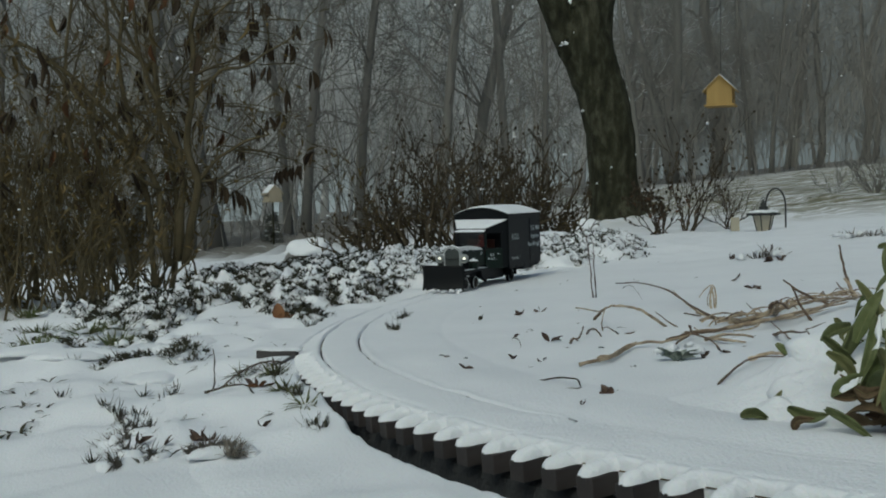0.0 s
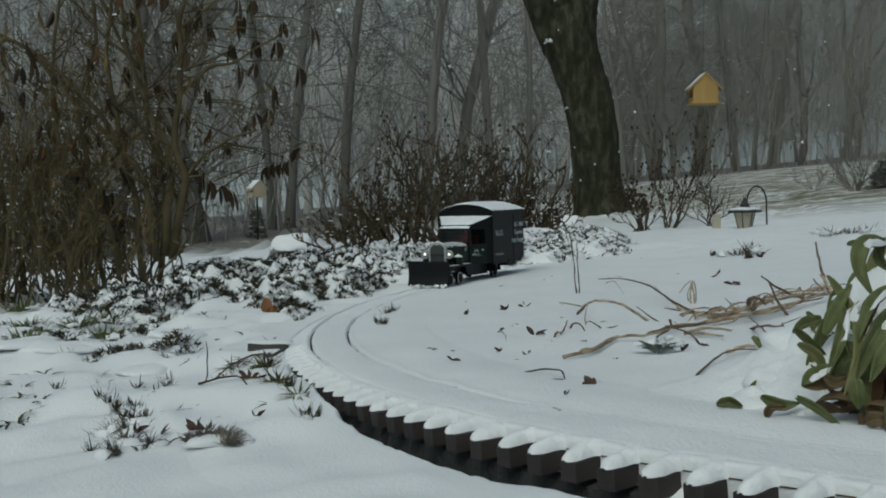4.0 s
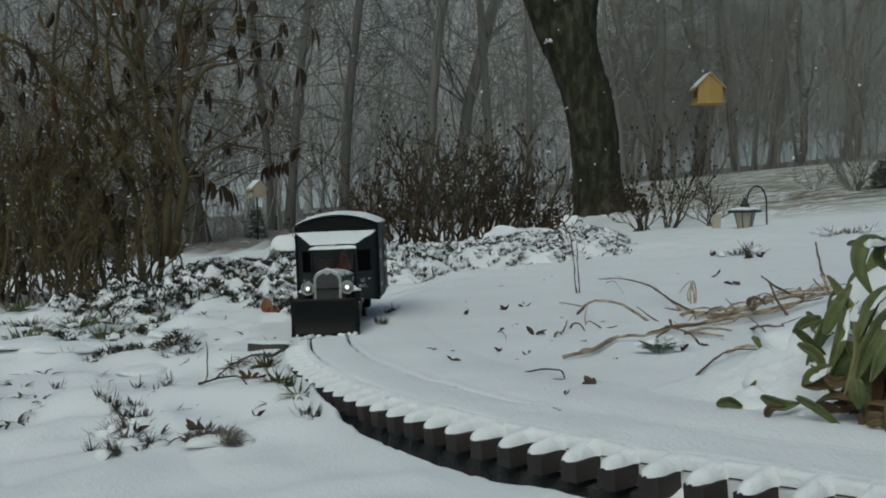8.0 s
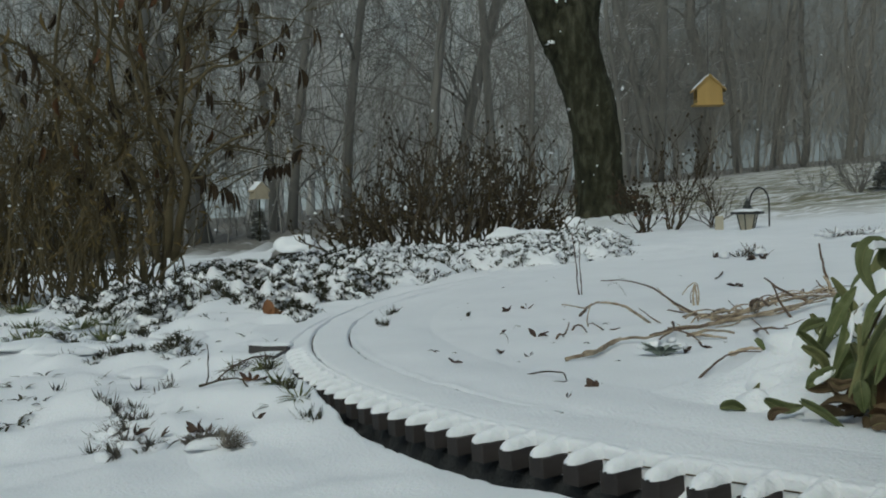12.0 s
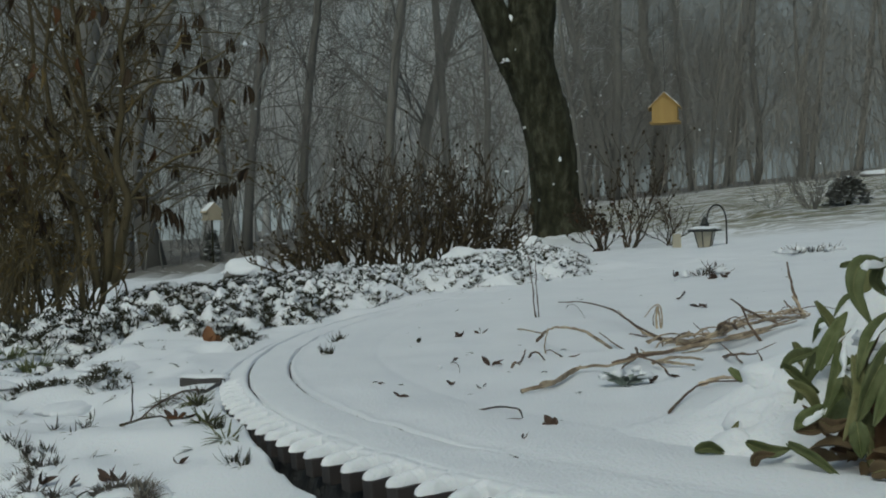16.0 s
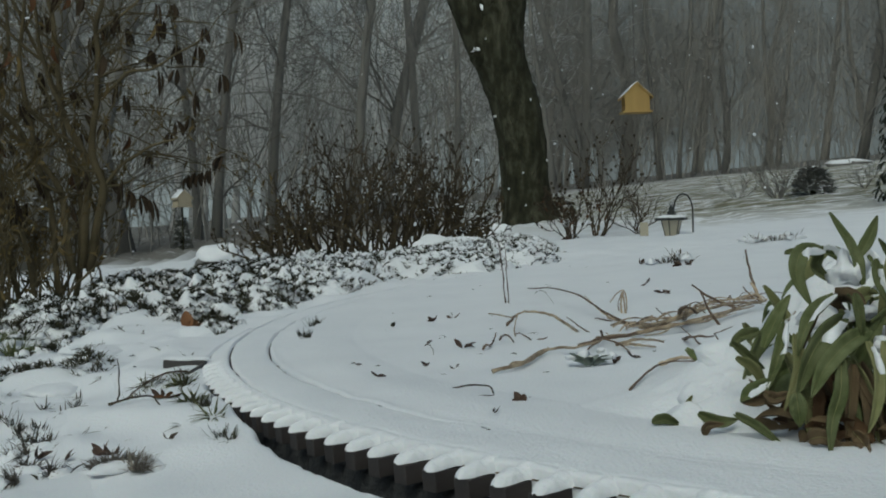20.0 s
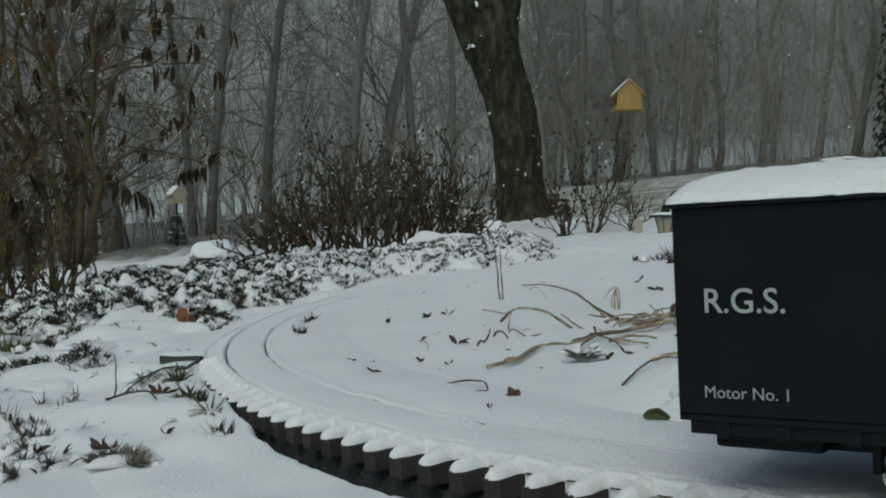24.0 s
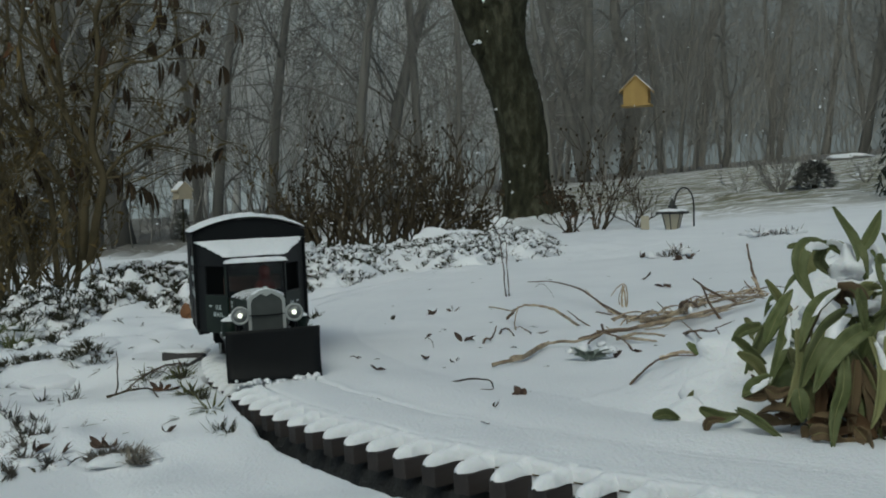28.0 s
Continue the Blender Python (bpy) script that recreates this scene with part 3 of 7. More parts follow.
def snow_pad(fn, us, vs, thick, seed):
    """A snow layer over a surface fn(u, v), thick in the middle and rounded down to its edges."""
    s, nu, nv = Shape(), len(us), len(vs)
    for side in (1, 0):
        for i, u in enumerate(us):
            for j, v in enumerate(vs):
                p = Vector(fn(u, v))
                e = min(1.0, 6.0 * min(i / (nu - 1), 1 - i / (nu - 1), j / (nv - 1), 1 - j / (nv - 1)) + 0.05)
                lift = thick * (e ** 0.5) * (1 + 0.30 * noise.noise(p * 160 + Vector((seed, 0, 0))) + 0.32 * noise.noise(p * 45 + Vector((seed, 3, 0))))
                jig = 0.0018 * noise.noise(p * 210 + Vector((0, seed, 5))) if e < 0.9 else 0
                s.v.append(p + Vector((jig, jig, lift if side else -0.0002)))
    n = nu * nv
    for i in range(nu - 1):
        for j in range(nv - 1):
            a = i * nv + j
            s.f += [(a, a + nv, a + nv + 1, a + 1), (n + a, n + a + 1, n + a + nv + 1, n + a + nv)]
    for i in range(nu - 1):
        for j in (0, nv - 1):
            a = i * nv + j
            s.f.append((a, a + nv, n + a + nv, n + a) if j else (a, n + a, n + a + nv, a + nv))
    for j in range(nv - 1):
        for i in (0, nu - 1):
            a = i * nv + j
            s.f.append((a, a + 1, n + a + 1, n + a) if not i else (a, n + a, n + a + 1, a + 1))
    return s


def steps(a, b, n):
    return [a + (b - a) * i / n for i in range(n + 1)]


WHEELS = []


def wheel(parent, x, y, r):
    """A spoked wheel on the axle line, turning about y."""
    out = -1 if y < 0 else 1
    turn = pose(x, y, r + 0.0006, -90 * out)
    w = part("wheel", Shape().lathe([(r * 0.99, -0.004), (r * 1.14, -0.0035), (r * 1.14, -0.0022), (r, -0.0018), (r * 0.98, 0.0018), (r * 0.86, 0.0020), (r * 0.84, 0.0008), (r * 0.2, 0.0008), (r * 0.18, 0.0022), (0.0004, 0.0022)], 28), STEEL, parent, m=turn)
    part("rim", Shape().lathe([(r * 0.90, 0.0014), (r * 0.99, 0.0014), (r * 0.99, 0.0024), (r * 0.955, 0.0027), (r * 0.91, 0.0025), (r * 0.90, 0.0014)], 32, None, False), WHITE, w, "white painted wheel rim", smooth=True)
    for i in range(8):
        a = 2 * math.pi * i / 8
        part("spoke", Shape().tube([(math.cos(a) * r * 0.15, math.sin(a) * r * 0.15, 0.0012), (math.cos(a) * r * 0.88, math.sin(a) * r * 0.88, 0.0012)], 0.0006, 4), STEEL, w)
    part("hub", Shape().lathe([(r * 0.17, 0.001), (r * 0.17, 0.0028), (r * 0.08, 0.0034), (0.0003, 0.0034)], 12), STEEL, w)
    WHEELS.append((w, turn, r, out))
    return w


def rail_truck():
    t = thing("rail_truck", pose(0, 0, 0), "black and green toy rail truck with snowplow and snowy roofs", "toy train")
    X0, X1, W, ZB, ZE, ZC = -0.0855, 0.0632, 0.0508, 0.0322, 0.1205, 0.1325
    # box body: floor, sides with plank seams, ends with arched tops
    body = part("freight_body", Shape().box(X0, X1, -W, W, ZB, ZB + 0.004, 0.0006), BLACK, t, "black box body with white lettering")
    for y0, y1 in ((-W, -W + 0.0025), (W - 0.0025, W)):
        part("side_wall", Shape().box(X0, X1, y0, y1, ZB + 0.002, ZE, 0.0005), BLACK, body)
    for x0, x1 in ((X0, X0 + 0.0025), (X1 - 0.0025, X1)):
        s, n = Shape(), 14
        prof = [(-W + 0.0026, ZB + 0.004)] + [(W * 0.985 * (-1 + 2 * j / n), ZE + (ZC - ZE) * (1 - (-1 + 2 * j / n) ** 2) - 0.0004) for j in range(n + 1)] + [(W - 0.0026, ZB + 0.004)]
        m = len(prof)
        s.add([(x0, y, z) for y, z in prof] + [(x1, y, z) for y, z in prof], [tuple(range(m)), tuple(range(m, 2 * m))[::-1]] + [(i, m + i, m + (i + 1) % m, (i + 1) % m) for i in range(m)])
        part("end_wall", s, BLACK, body)
    for sy in (-1, 1):
        y = sy * W
        door = (0.013, 0.0595) if sy < 0 else (-0.081, -0.034)
        part("sliding_door", Shape().box(door[0], door[1], min(y, y + sy * 0.0009), max(y, y + sy * 0.0009), ZB + 0.0035, ZE - 0.011, 0.0003), BLACK, body, "black sliding freight door")
        part("door_post", Shape().box(door[0] - 0.0018, door[0] - 0.0004, min(y, y + sy * 0.0014), max(y, y + sy * 0.0014), ZB + 0.002, ZE - 0.010, 0.0003), BLACK, body)
        part("door_rail", Shape().box(min(door) - 0.012, max(door), min(y, y + sy * 0.0012), max(y, y + sy * 0.0012), ZE - 0.0105, ZE - 0.0088, 0.0003), BLACK, body)
        part("corner_post", Shape().box(X1 - 0.0028, X1 + 0.0004, min(y, y + sy * 0.0012), max(y, y + sy * 0.0012), ZB - 0.001, ZE - 0.001, 0.0003), BLACK, body)
        for hx, hz in ((door[0] + 0.002, 0.101), (door[0] + 0.002, 0.046), (-0.045 * -sy * -1, 0.045)):
            part("hinge", Shape().box(hx - 0.004, hx + 0.004, min(y, y + sy * 0.0016), max(y, y + sy * 0.0016), hz, hz + 0.0010, 0.0002), STEEL, body)
        part("sill_beam", Shape().box(X0 + 0.004, X1 - 0.006, min(y * 0.97, y * 0.80), max(y * 0.97, y * 0.80), ZB - 0.0055, ZB, 0.0005), BLACK, body)
        for bx in (-0.07, -0.045, -0.018, 0.02, 0.045):
            part("bracket", Shape().box(bx, bx + 0.006, min(y * 0.985, y * 0.90), max(y * 0.985, y * 0.90), ZB - 0.0065, ZB + 0.001, 0.0004), BLACK, body)
        turn = pose(0, 0, 0, 90, 0, 0) if sy < 0 else pose(0, 0, 0, 90, 0, 180)
        face = y + sy * 0.0011
        put = lambda x, z: Matrix.Translation((x, face, z)) @ turn
        flip = -1 if sy > 0 else 1
        mid = (X0 + X1) / 2
        place = lambda x: mid + (x - mid) * flip
        lettering("R.G.S.", 0.0142, put(place(-0.0555), 0.0815), body, FADED, 0.0001)
        lettering("Motor No. 1", 0.0070, put(place(-0.0555), 0.0445), body, FADED)
        lettering("U.S. Mail", 0.0114, put(place(0.0375), 0.0945), body, LETTER, 0.00005, 1.09)
        lettering("Express", 0.0114, put(place(0.0360), 0.0800), body, LETTER, 0.00005, 1.09)
        lettering("Fast Freight", 0.0114, put(place(0.0318), 0.0655), body, LETTER, 0.00005, 1.09)
    roof = part("roof", arch(X0 - 0.003, X1 + 0.003, W + 0.0022, ZE, ZC, 0.0014), BLACK, t, "black barrel roof")
    part("roof_snow", snow_pad(lambda u, v: (u, v * (W + 0.0015), ZE + (ZC - ZE) * (1 - v * v) + 0.0014), steps(X0 - 0.0025, X1 + 0.0022, 60), steps(-1, 1, 40), 0.0036, 1), SNOW, roof, "layer of fresh snow", smooth=True)
    # cab: lower green sides taper towards the bonnet
    cx0, cx1, cw0, cw1, zt0, zt1 = X1, 0.1055, 0.0495, 0.0262, 0.1115, 0.0975
    cab = part("cab_floor", Shape().prism([(cx0, 0.034), (cx1, 0.034), (cx1, 0.037), (cx0, 0.037)], -0.025, 0.025), BLACK, t, "open-sided green driver's cab")

    def side_panel(sy, x0, x1, z0, z1, z0b=None, z1b=None, th=0.0016):
        """An upright panel in the tapering side plane between two stations."""
        wy = lambda x: sy * (cw0 + (cw1 - cw0) * (x - cx0) / (cx1 - cx0))
        z0b, z1b = z0 if z0b is None else z0b, z1 if z1b is None else z1b
        a, b = wy(x0), wy(x1)
        i = -sy * th
        v = [(x0, a, z0), (x1, b, z0b), (x1, b, z1b), (x0, a, z1), (x0, a + i, z0), (x1, b + i, z0b), (x1, b + i, z1b), (x0, a + i, z1)]
        f = [(0, 1, 2, 3), (7, 6, 5, 4), (0, 4, 5, 1), (1, 5, 6, 2), (2, 6, 7, 3), (3, 7, 4, 0)]
        return Shape().add(v, f if sy < 0 else [q[::-1] for q in f])
    tub = [(cx0 + 0.006, 0.0338)] + [(cx0 + 0.018 - 0.012 * math.cos(a), 0.0250 - 0.011 * math.sin(a)) for a in steps(0, math.pi / 2, 6)] + [(cx1 + 0.010 + 0.014 * math.sin(a), 0.0250 - 0.011 * math.cos(a)) for a in steps(0, math.pi / 2, 6)] + [(cx1 + 0.024, 0.0338)]
    part("splash_apron", Shape().prism(tub, -0.0285, 0.0285), BLACK, cab, "dark rounded apron below the cab")
    roof_z = lambda x: zt0 + (zt1 - zt0) * (x - cx0) / (cx1 - cx0)
    for sy in (-1, 1):
        p = part("cab_side", side_panel(sy, cx0 + 0.0105, cx1, 0.0300, 0.064), GREEN, cab, "dark green cab side with small white lettering")
        part("cab_rear_panel", side_panel(sy, cx0 + 0.0005, cx0 + 0.0104, 0.030, 0.0902, None, 0.0902), BLACK, cab)
        part("window_sill", side_panel(sy, cx0 + 0.0105, cx1 - 0.0005, 0.0642, 0.0652, th=0.0020), BLACK, cab)
        part("window_header", side_panel(sy, cx0 + 0.0005, cx1, 0.0905, roof_z(cx0) - 0.0004, None, roof_z(cx1) - 0.0006), BLACK, cab)
        part("window_post", side_panel(sy, cx0 + 0.0104, cx0 + 0.0122, 0.0654, 0.0905), BLACK, cab)
        part("front_post", side_panel(sy, cx1 - 0.0028, cx1, 0.0654, 0.0905), GREEN, cab)
        ang = math.degrees(math.atan2(cw1 - cw0, cx1 - cx0))
        base = Vector((cx0 + 0.026, sy * (cw0 + (cw1 - cw0) * 0.026 / (cx1 - cx0) + 0.0004), 0))
        turn = pose(0, 0, 0, 90, 0, 0) if sy < 0 else pose(0, 0, 0, 90, 0, 180)
        yawed = pose(0, 0, 0, 0, 0, -ang if sy < 0 else ang)
        at = lambda dx, z: Matrix.Translation(base + (yawed @ Vector((dx, 0, 0))) + Vector((0, 0, z))) @ yawed @ turn
        lettering("U.S.", 0.0058, at(0.0046, 0.0534), p, LETTER, 0.00012, 1.1)
        lettering("MAIL.", 0.0058, at(0.0048, 0.0468), p, LETTER, 0.00012, 1.4)
        arrow = Shape()
        for q in ((-0.003, -0.0004, 0.003, 0.0004), (-0.0012, -0.0011, 0.0006, 0.0011)):
            arrow.box(q[0], q[2], q[1], q[3], -0.0001, 0.0001)
        part("door_latch", arrow, LETTER, p, "small white door latch", m=at(-0.0085, 0.0545))
    slab = lambda u, v: (cx0 + 0.0006 + u * (cx1 - cx0 + 0.0006), v * (cw0 + 0.001 + (cw1 - cw0) * u), zt0 + (zt1 - zt0) * u)
    s = Shape()
    for lift in (0.0, 0.0012):
        s.v += [Vector(slab(u, v)) + Vector((0, 0, lift)) for u, v in ((0, -1), (1, -1), (1, 1), (0, 1))]
    s.f = [(3, 2, 1, 0), (4, 5, 6, 7), (0, 1, 5, 4), (1, 2, 6, 5), (2, 3, 7, 6), (3, 0, 4, 7)]
    cr = part("cab_roof", s, BLACK, t, "sloping black cab roof")
    part("cab_roof_snow", snow_pad(lambda u, v: Vector(slab(u, v)) + Vector((0, 0, 0.0012)), steps(0.01, 1, 26), steps(-1, 1, 40), 0.0028, 2), SNOW, cr, "layer of fresh snow", smooth=True)
    visor = lambda u, v: (cx1 + 0.0008 + u * 0.0085, v * (0.0275 + 0.0004 * u), zt1 - 0.0022 - 0.0022 * u)
    s = Shape()
    for lift in (-0.001, 0.0):
        s.v += [Vector(visor(u, v)) + Vector((0, 0, lift)) for u, v in ((0, -1), (1, -1), (1, 1), (0, 1))]
    s.f = [(3, 2, 1, 0), (4, 5, 6, 7), (0, 1, 5, 4), (1, 2, 6, 5), (2, 3, 7, 6), (3, 0, 4, 7)]
    vz = part("sun_visor", s, BLACK, t, "short black visor over the windscreen")
    part("visor_snow", snow_pad(visor, steps(0, 1, 8), steps(-1, 1, 34), 0.0024, 3), SNOW, vz, "strip of snow", smooth=True)
    # windscreen
    ws = part("windscreen", Shape().box(cx1 + 0.0006, cx1 + 0.0012, -0.0245, 0.0245, 0.068, 0.0925), GLASS, t, "clear flat windscreen")
    ws.visible_shadow = False
    for y in (-0.0262, 0.0240):
        part("screen_post", Shape().box(cx1 - 0.0004, cx1 + 0.0020, y, y + 0.0022, 0.062, 0.0955, 0.0004), BLACK, ws)
    part("screen_bar", Shape().box(cx1 + 0.0013, cx1 + 0.0021, -0.024, 0.024, 0.0760, 0.0768), BLACK, ws)
    part("screen_header", Shape().box(cx1 - 0.0004, cx1 + 0.0020, -0.024, 0.024, 0.0925, 0.0955, 0.0003), BLACK, ws)
    part("dash_panel", Shape().box(cx1 - 0.0004, cx1 + 0.0016, -0.024, 0.024, 0.036, 0.068, 0.0003), BLACK, cab)
    part("bench_seat", Shape().box(cx0 + 0.004, cx0 + 0.017, -0.026, 0.026, 0.037, 0.056, 0.002).box(cx0 + 0.002, cx0 + 0.0055, -0.026, 0.026, 0.05, 0.079, 0.0012), SEATWOOD, cab, "reddish brown bench seat")
    # plain red toy shape at the wheel
    part("toy_driver", Shape().lump((cx0 + 0.022, 0.010, 0.062), 0.0085, 0.0105, 0.017, 4, 0.1, 10, 14, -0.9).lump((cx0 + 0.022, 0.010, 0.083), 0.0052, 0.0052, 0.006, 5, 0.05, 8, 12, -1).tube([(cx0 + 0.026, 0.002, 0.067), (cx0 + 0.036, 0.004, 0.064)], 0.0028, 8), RED, cab, "plain red toy figure shape")
    # bonnet
    hx0, hx1 = cx1 + 0.0016, 0.1755
    s, n = Shape(), 12
    for x, w, zt in ((hx0, 0.0238, 0.0690), ((hx0 + hx1) / 2, 0.0195, 0.0685), (hx1, 0.0152, 0.0675)):
        ring = [(w, 0.036), (w, 0.0615)] + [(w * math.cos(math.pi * (j + 0.5) / n), 0.0615 + (zt - 0.0615) * math.sin(math.pi * (j + 0.5) / n)) for j in range(n)] + [(-w, 0.0615), (-w, 0.036)]
        s.v += [(x, y, z) for y, z in ring]
    m = n + 4
    s.f = [(i * m + j, i * m + j + 1, (i + 1) * m + j + 1, (i + 1) * m + j) for i in range(2) for j in range(m - 1)] + [tuple(range(m))[::-1], tuple(range(2 * m, 3 * m))]
    hood = part("bonnet", s, GREEN, t, "dark green bonnet with snow on top")
    for sy in (-1, 1):
        part("panel_seam", Shape().box(hx0 + 0.0205, hx0 + 0.0211, sy * 0.0211 - 0.0003, sy * 0.0211 + 0.0003, 0.037, 0.061), BLACK, hood)
        turn = pose(0, 0, 0, 90, 0, 7) if sy < 0 else pose(0, 0, 0, 90, 0, 173)
        lettering("RGS", 0.0038, Matrix.Translation((hx0 + 0.009, sy * 0.0232, 0.0585)) @ turn, hood, LETTER, 0.0001)
        lettering("No. 1", 0.0028, Matrix.Translation((hx0 + 0.009, sy * 0.0232, 0.0553)) @ turn, hood, LETTER, 0.0001)
    part("bonnet_snow", snow_pad(lambda u, v: (hx0 + 0.002 + u * (hx1 - hx0 - 0.004), (0.0225 - 0.0082 * u) * math.sin(v * 1.15) / math.sin(1.15), 0.0617 + (0.0073 - 0.0013 * u) * math.cos(v * 1.35)), steps(0, 1, 40), steps(-1, 1, 22), 0.0013, 4), CRUST, hood, "thin crusted snow", smooth=True)
    # radiator shell and core
    half = [(-0.0155, 0.033), (-0.0155, 0.0636), (-0.0133, 0.0674), (-0.0050, 0.0720)]
    shell = half + [(0, 0.0729)] + [(-y, z) for y, z in half[::-1]]
    inner = [(-0.0130, 0.0345), (-0.0130, 0.0616), (-0.0113, 0.0650), (-0.0043, 0.0693)]
    core = inner + [(0, 0.0668)] + [(-y, z) for y, z in inner[::-1]]
    s, n = Shape(), len(shell)
    for x in (hx1, hx1 + 0.0075):
        s.v += [(x, y, z) for y, z in shell] + [(x, y, z) for y, z in core]
    for j in range(n - 1):
        s.f += [(2 * n + j, 2 * n + j + 1, 3 * n + j + 1, 3 * n + j), (j + 1, j, n + j, n + j + 1), (j, j + 1, 2 * n + j + 1, 2 * n + j), (n + j + 1, n + j, 3 * n + j, 3 * n + j + 1)]
    s.f += [(0, 2 * n, 3 * n, n), (n - 1, 2 * n - 1, 4 * n - 1, 3 * n - 1)]
    rad = part("radiator_shell", s, SILVER, t, "silver radiator shell")
    s = Shape()
    s.add([(hx1 + 0.0062, y, z) for y, z in core] + [(hx1 + 0.001, y, z) for y, z in core], [tuple(range(n)), tuple(range(n, 2 * n))[::-1]])
    part("radiator_core", s, MESHGREY, rad, "grey radiator core")
    part("radiator_cap", Shape().lathe([(0.0022, 0), (0.0022, 0.002), (0.001, 0.003)], 10, pose(hx1 + 0.003, 0, 0.0722)), SILVER, rad)
    part("radiator_snow", snow_pad(lambda u, v: (hx1 + 0.0005 + u * 0.0065, v * 0.0118, 0.0731 - 0.0042 * abs(v)), steps(0, 1, 6), steps(-1, 1, 16), 0.0012, 6), SNOW, rad, "dusting of snow", smooth=True)
    # headlights on a cross bar
    part("lamp_bar", Shape().tube([(0.1815, -0.0215, 0.0525), (0.1835, -0.008, 0.0512), (0.1835, 0.008, 0.0512), (0.1815, 0.0215, 0.0525)], 0.0006, 6), BLACK, t)
    for y in (-0.0224, 0.0224):
        m = pose(0.1735, y, 0.0522, 0, 90, 0)
        hl = part("headlight", Shape().lathe([(0.0018, -0.0005), (0.0046, 0.001), (0.0066, 0.005), (0.0072, 0.0092), (0.0060, 0.0096)], 22, m), BLACK, t, "round black headlight", smooth=True)
        part("lamp_rim", Shape().lathe([(0.0070, 0.0088), (0.0077, 0.0092), (0.0077, 0.0108), (0.0066, 0.0113), (0.0060, 0.0102)], 24, m, False), SILVER, hl, "silver headlight rim", smooth=True)
        part("reflector", Shape().lathe([(0.0062, 0.0102), (0.0042, 0.0090), (0.0018, 0.0078), (0.0004, 0.0076)], 20, m), SILVER, hl, smooth=True)
        part("bulb", Shape().lathe([(0.0016, 0.0078), (0.0024, 0.0092), (0.0019, 0.0104), (0.0002, 0.0110)], 12, m), BULB, hl, "small lit bulb", smooth=True)
        part("lamp_stalk", Shape().tube([(0.178, y * 1.02, 0.034), (0.178, y, 0.047)], 0.0012, 6), BLACK, hl)
        part("fender_pipe", Shape().tube([(0.1690, y * 0.90, 0.040), (0.1715, y * 1.02, 0.045), (0.1740, y * 1.1, 0.044), (0.1765, y * 1.12, 0.035)], 0.0015, 8), BLACK, t)
    # running deck, tank, chassis
    deck = part("running_deck", Shape().box(cx1 + 0.012, 0.2075, -0.0355, 0.0355, 0.0298, 0.0336, 0.0006), BLACK, t, "black running deck dusted with snow")
    for sy in (-1, 1):
        part("deck_snow", snow_pad(lambda u, v: (cx1 + 0.014 + u * 0.0775, sy * (0.0300 + v * 0.0050), 0.0337), steps(0, 1, 50), steps(-1, 1, 8), 0.0008, 8 + sy), CRUST, deck, "thin snow", smooth=True)
        tank = part("tank", Shape().lathe([(0.0071, 0.0338), (0.0076, 0.0344), (0.0076, 0.0462), (0.0070, 0.0468)], 22, pose(0.1615, sy * 0.0290, 0)), GREEN, t, "small green canister on the deck", smooth=True)
        part("tank_lid", Shape().lathe([(0.0078, 0.0468), (0.0074, 0.0480), (0.0040, 0.0498), (0.0014, 0.0503), (0.0013, 0.0520), (0.0004, 0.0522)], 20, pose(0.1615, sy * 0.0290, 0)), SNOW, tank, "snow-covered lid", smooth=True)
        part("frame_rail", Shape().box(0.055, 0.208, min(sy * 0.0165, sy * 0.0195), max(sy * 0.0165, sy * 0.0195), 0.0205, 0.0300, 0.0005), BLACK, t)
    part("underframe", Shape().box(X0 + 0.010, X0 + 0.055, -0.038, 0.038, 0.0195, 0.0320, 0.002), BLACK, t, "black underframe box")
    # Added pan, and with it the motor block, keeps light off the snow below.
    part("motor_block", Shape().box(0.018, 0.068, -0.021, 0.021, 0.0095, 0.0320, 0.002), BLACK, t, "black motor block under the floor")
    part("gear_pan", Shape().box(0.118, 0.145, -0.0175, 0.0175, 0.0085, 0.0300, 0.002), BLACK, t)
    part("centre_sill", Shape().box(X0 + 0.01, 0.205, -0.010, 0.010, 0.016, 0.0305, 0.001), BLACK, t)
    for x in (-0.013, 0.0095):
        part("pedestal", Shape().box(x, x + 0.0035, -0.0335, 0.0335, 0.0125, 0.0325, 0.0005), BLACK, t)
    for x, r in ((0.001, 0.0120), (0.1525, 0.0101), (0.1914, 0.0101)):
        part("axle", Shape().tube([(x, -0.026, r + 0.0006), (x, 0.026, r + 0.0006)], 0.0016, 8), STEEL, t)
        for y in (-0.0262, 0.0262):
            wheel(t, x, y, r)
    for sy in (-1, 1):
        part("bogie_frame", Shape().prism([(0.150, 0.0150), (0.160, 0.0215), (0.184, 0.0215), (0.194, 0.0150), (0.188, 0.0095), (0.156, 0.0095)], min(sy * 0.0195, sy * 0.0225), max(sy * 0.0195, sy * 0.0225)), BLACK, t)
        part("spring_snow", Shape().lump((0.170, sy * 0.0225, 0.0222), 0.006, 0.002, 0.0016, 3, 0.3), SNOW, t, "lump of snow", smooth=True)
    # plow blade: a curved plate, swept back a little at its edges
    s, ny, nz = Shape(), 12, 10
    for back in (0.0, 0.0013):
        for i in range(nz + 1):
            u = i / nz
            for j in range(ny + 1):
                v = -1 + 2 * j / ny
                s.v.append((0.2185 - back + 0.005 * (2 * u - 1) ** 2 - 0.0015 - 0.002 * v * v, v * 0.0378, 0.0020 + 0.0412 * u))
    n = (nz + 1) * (ny + 1)
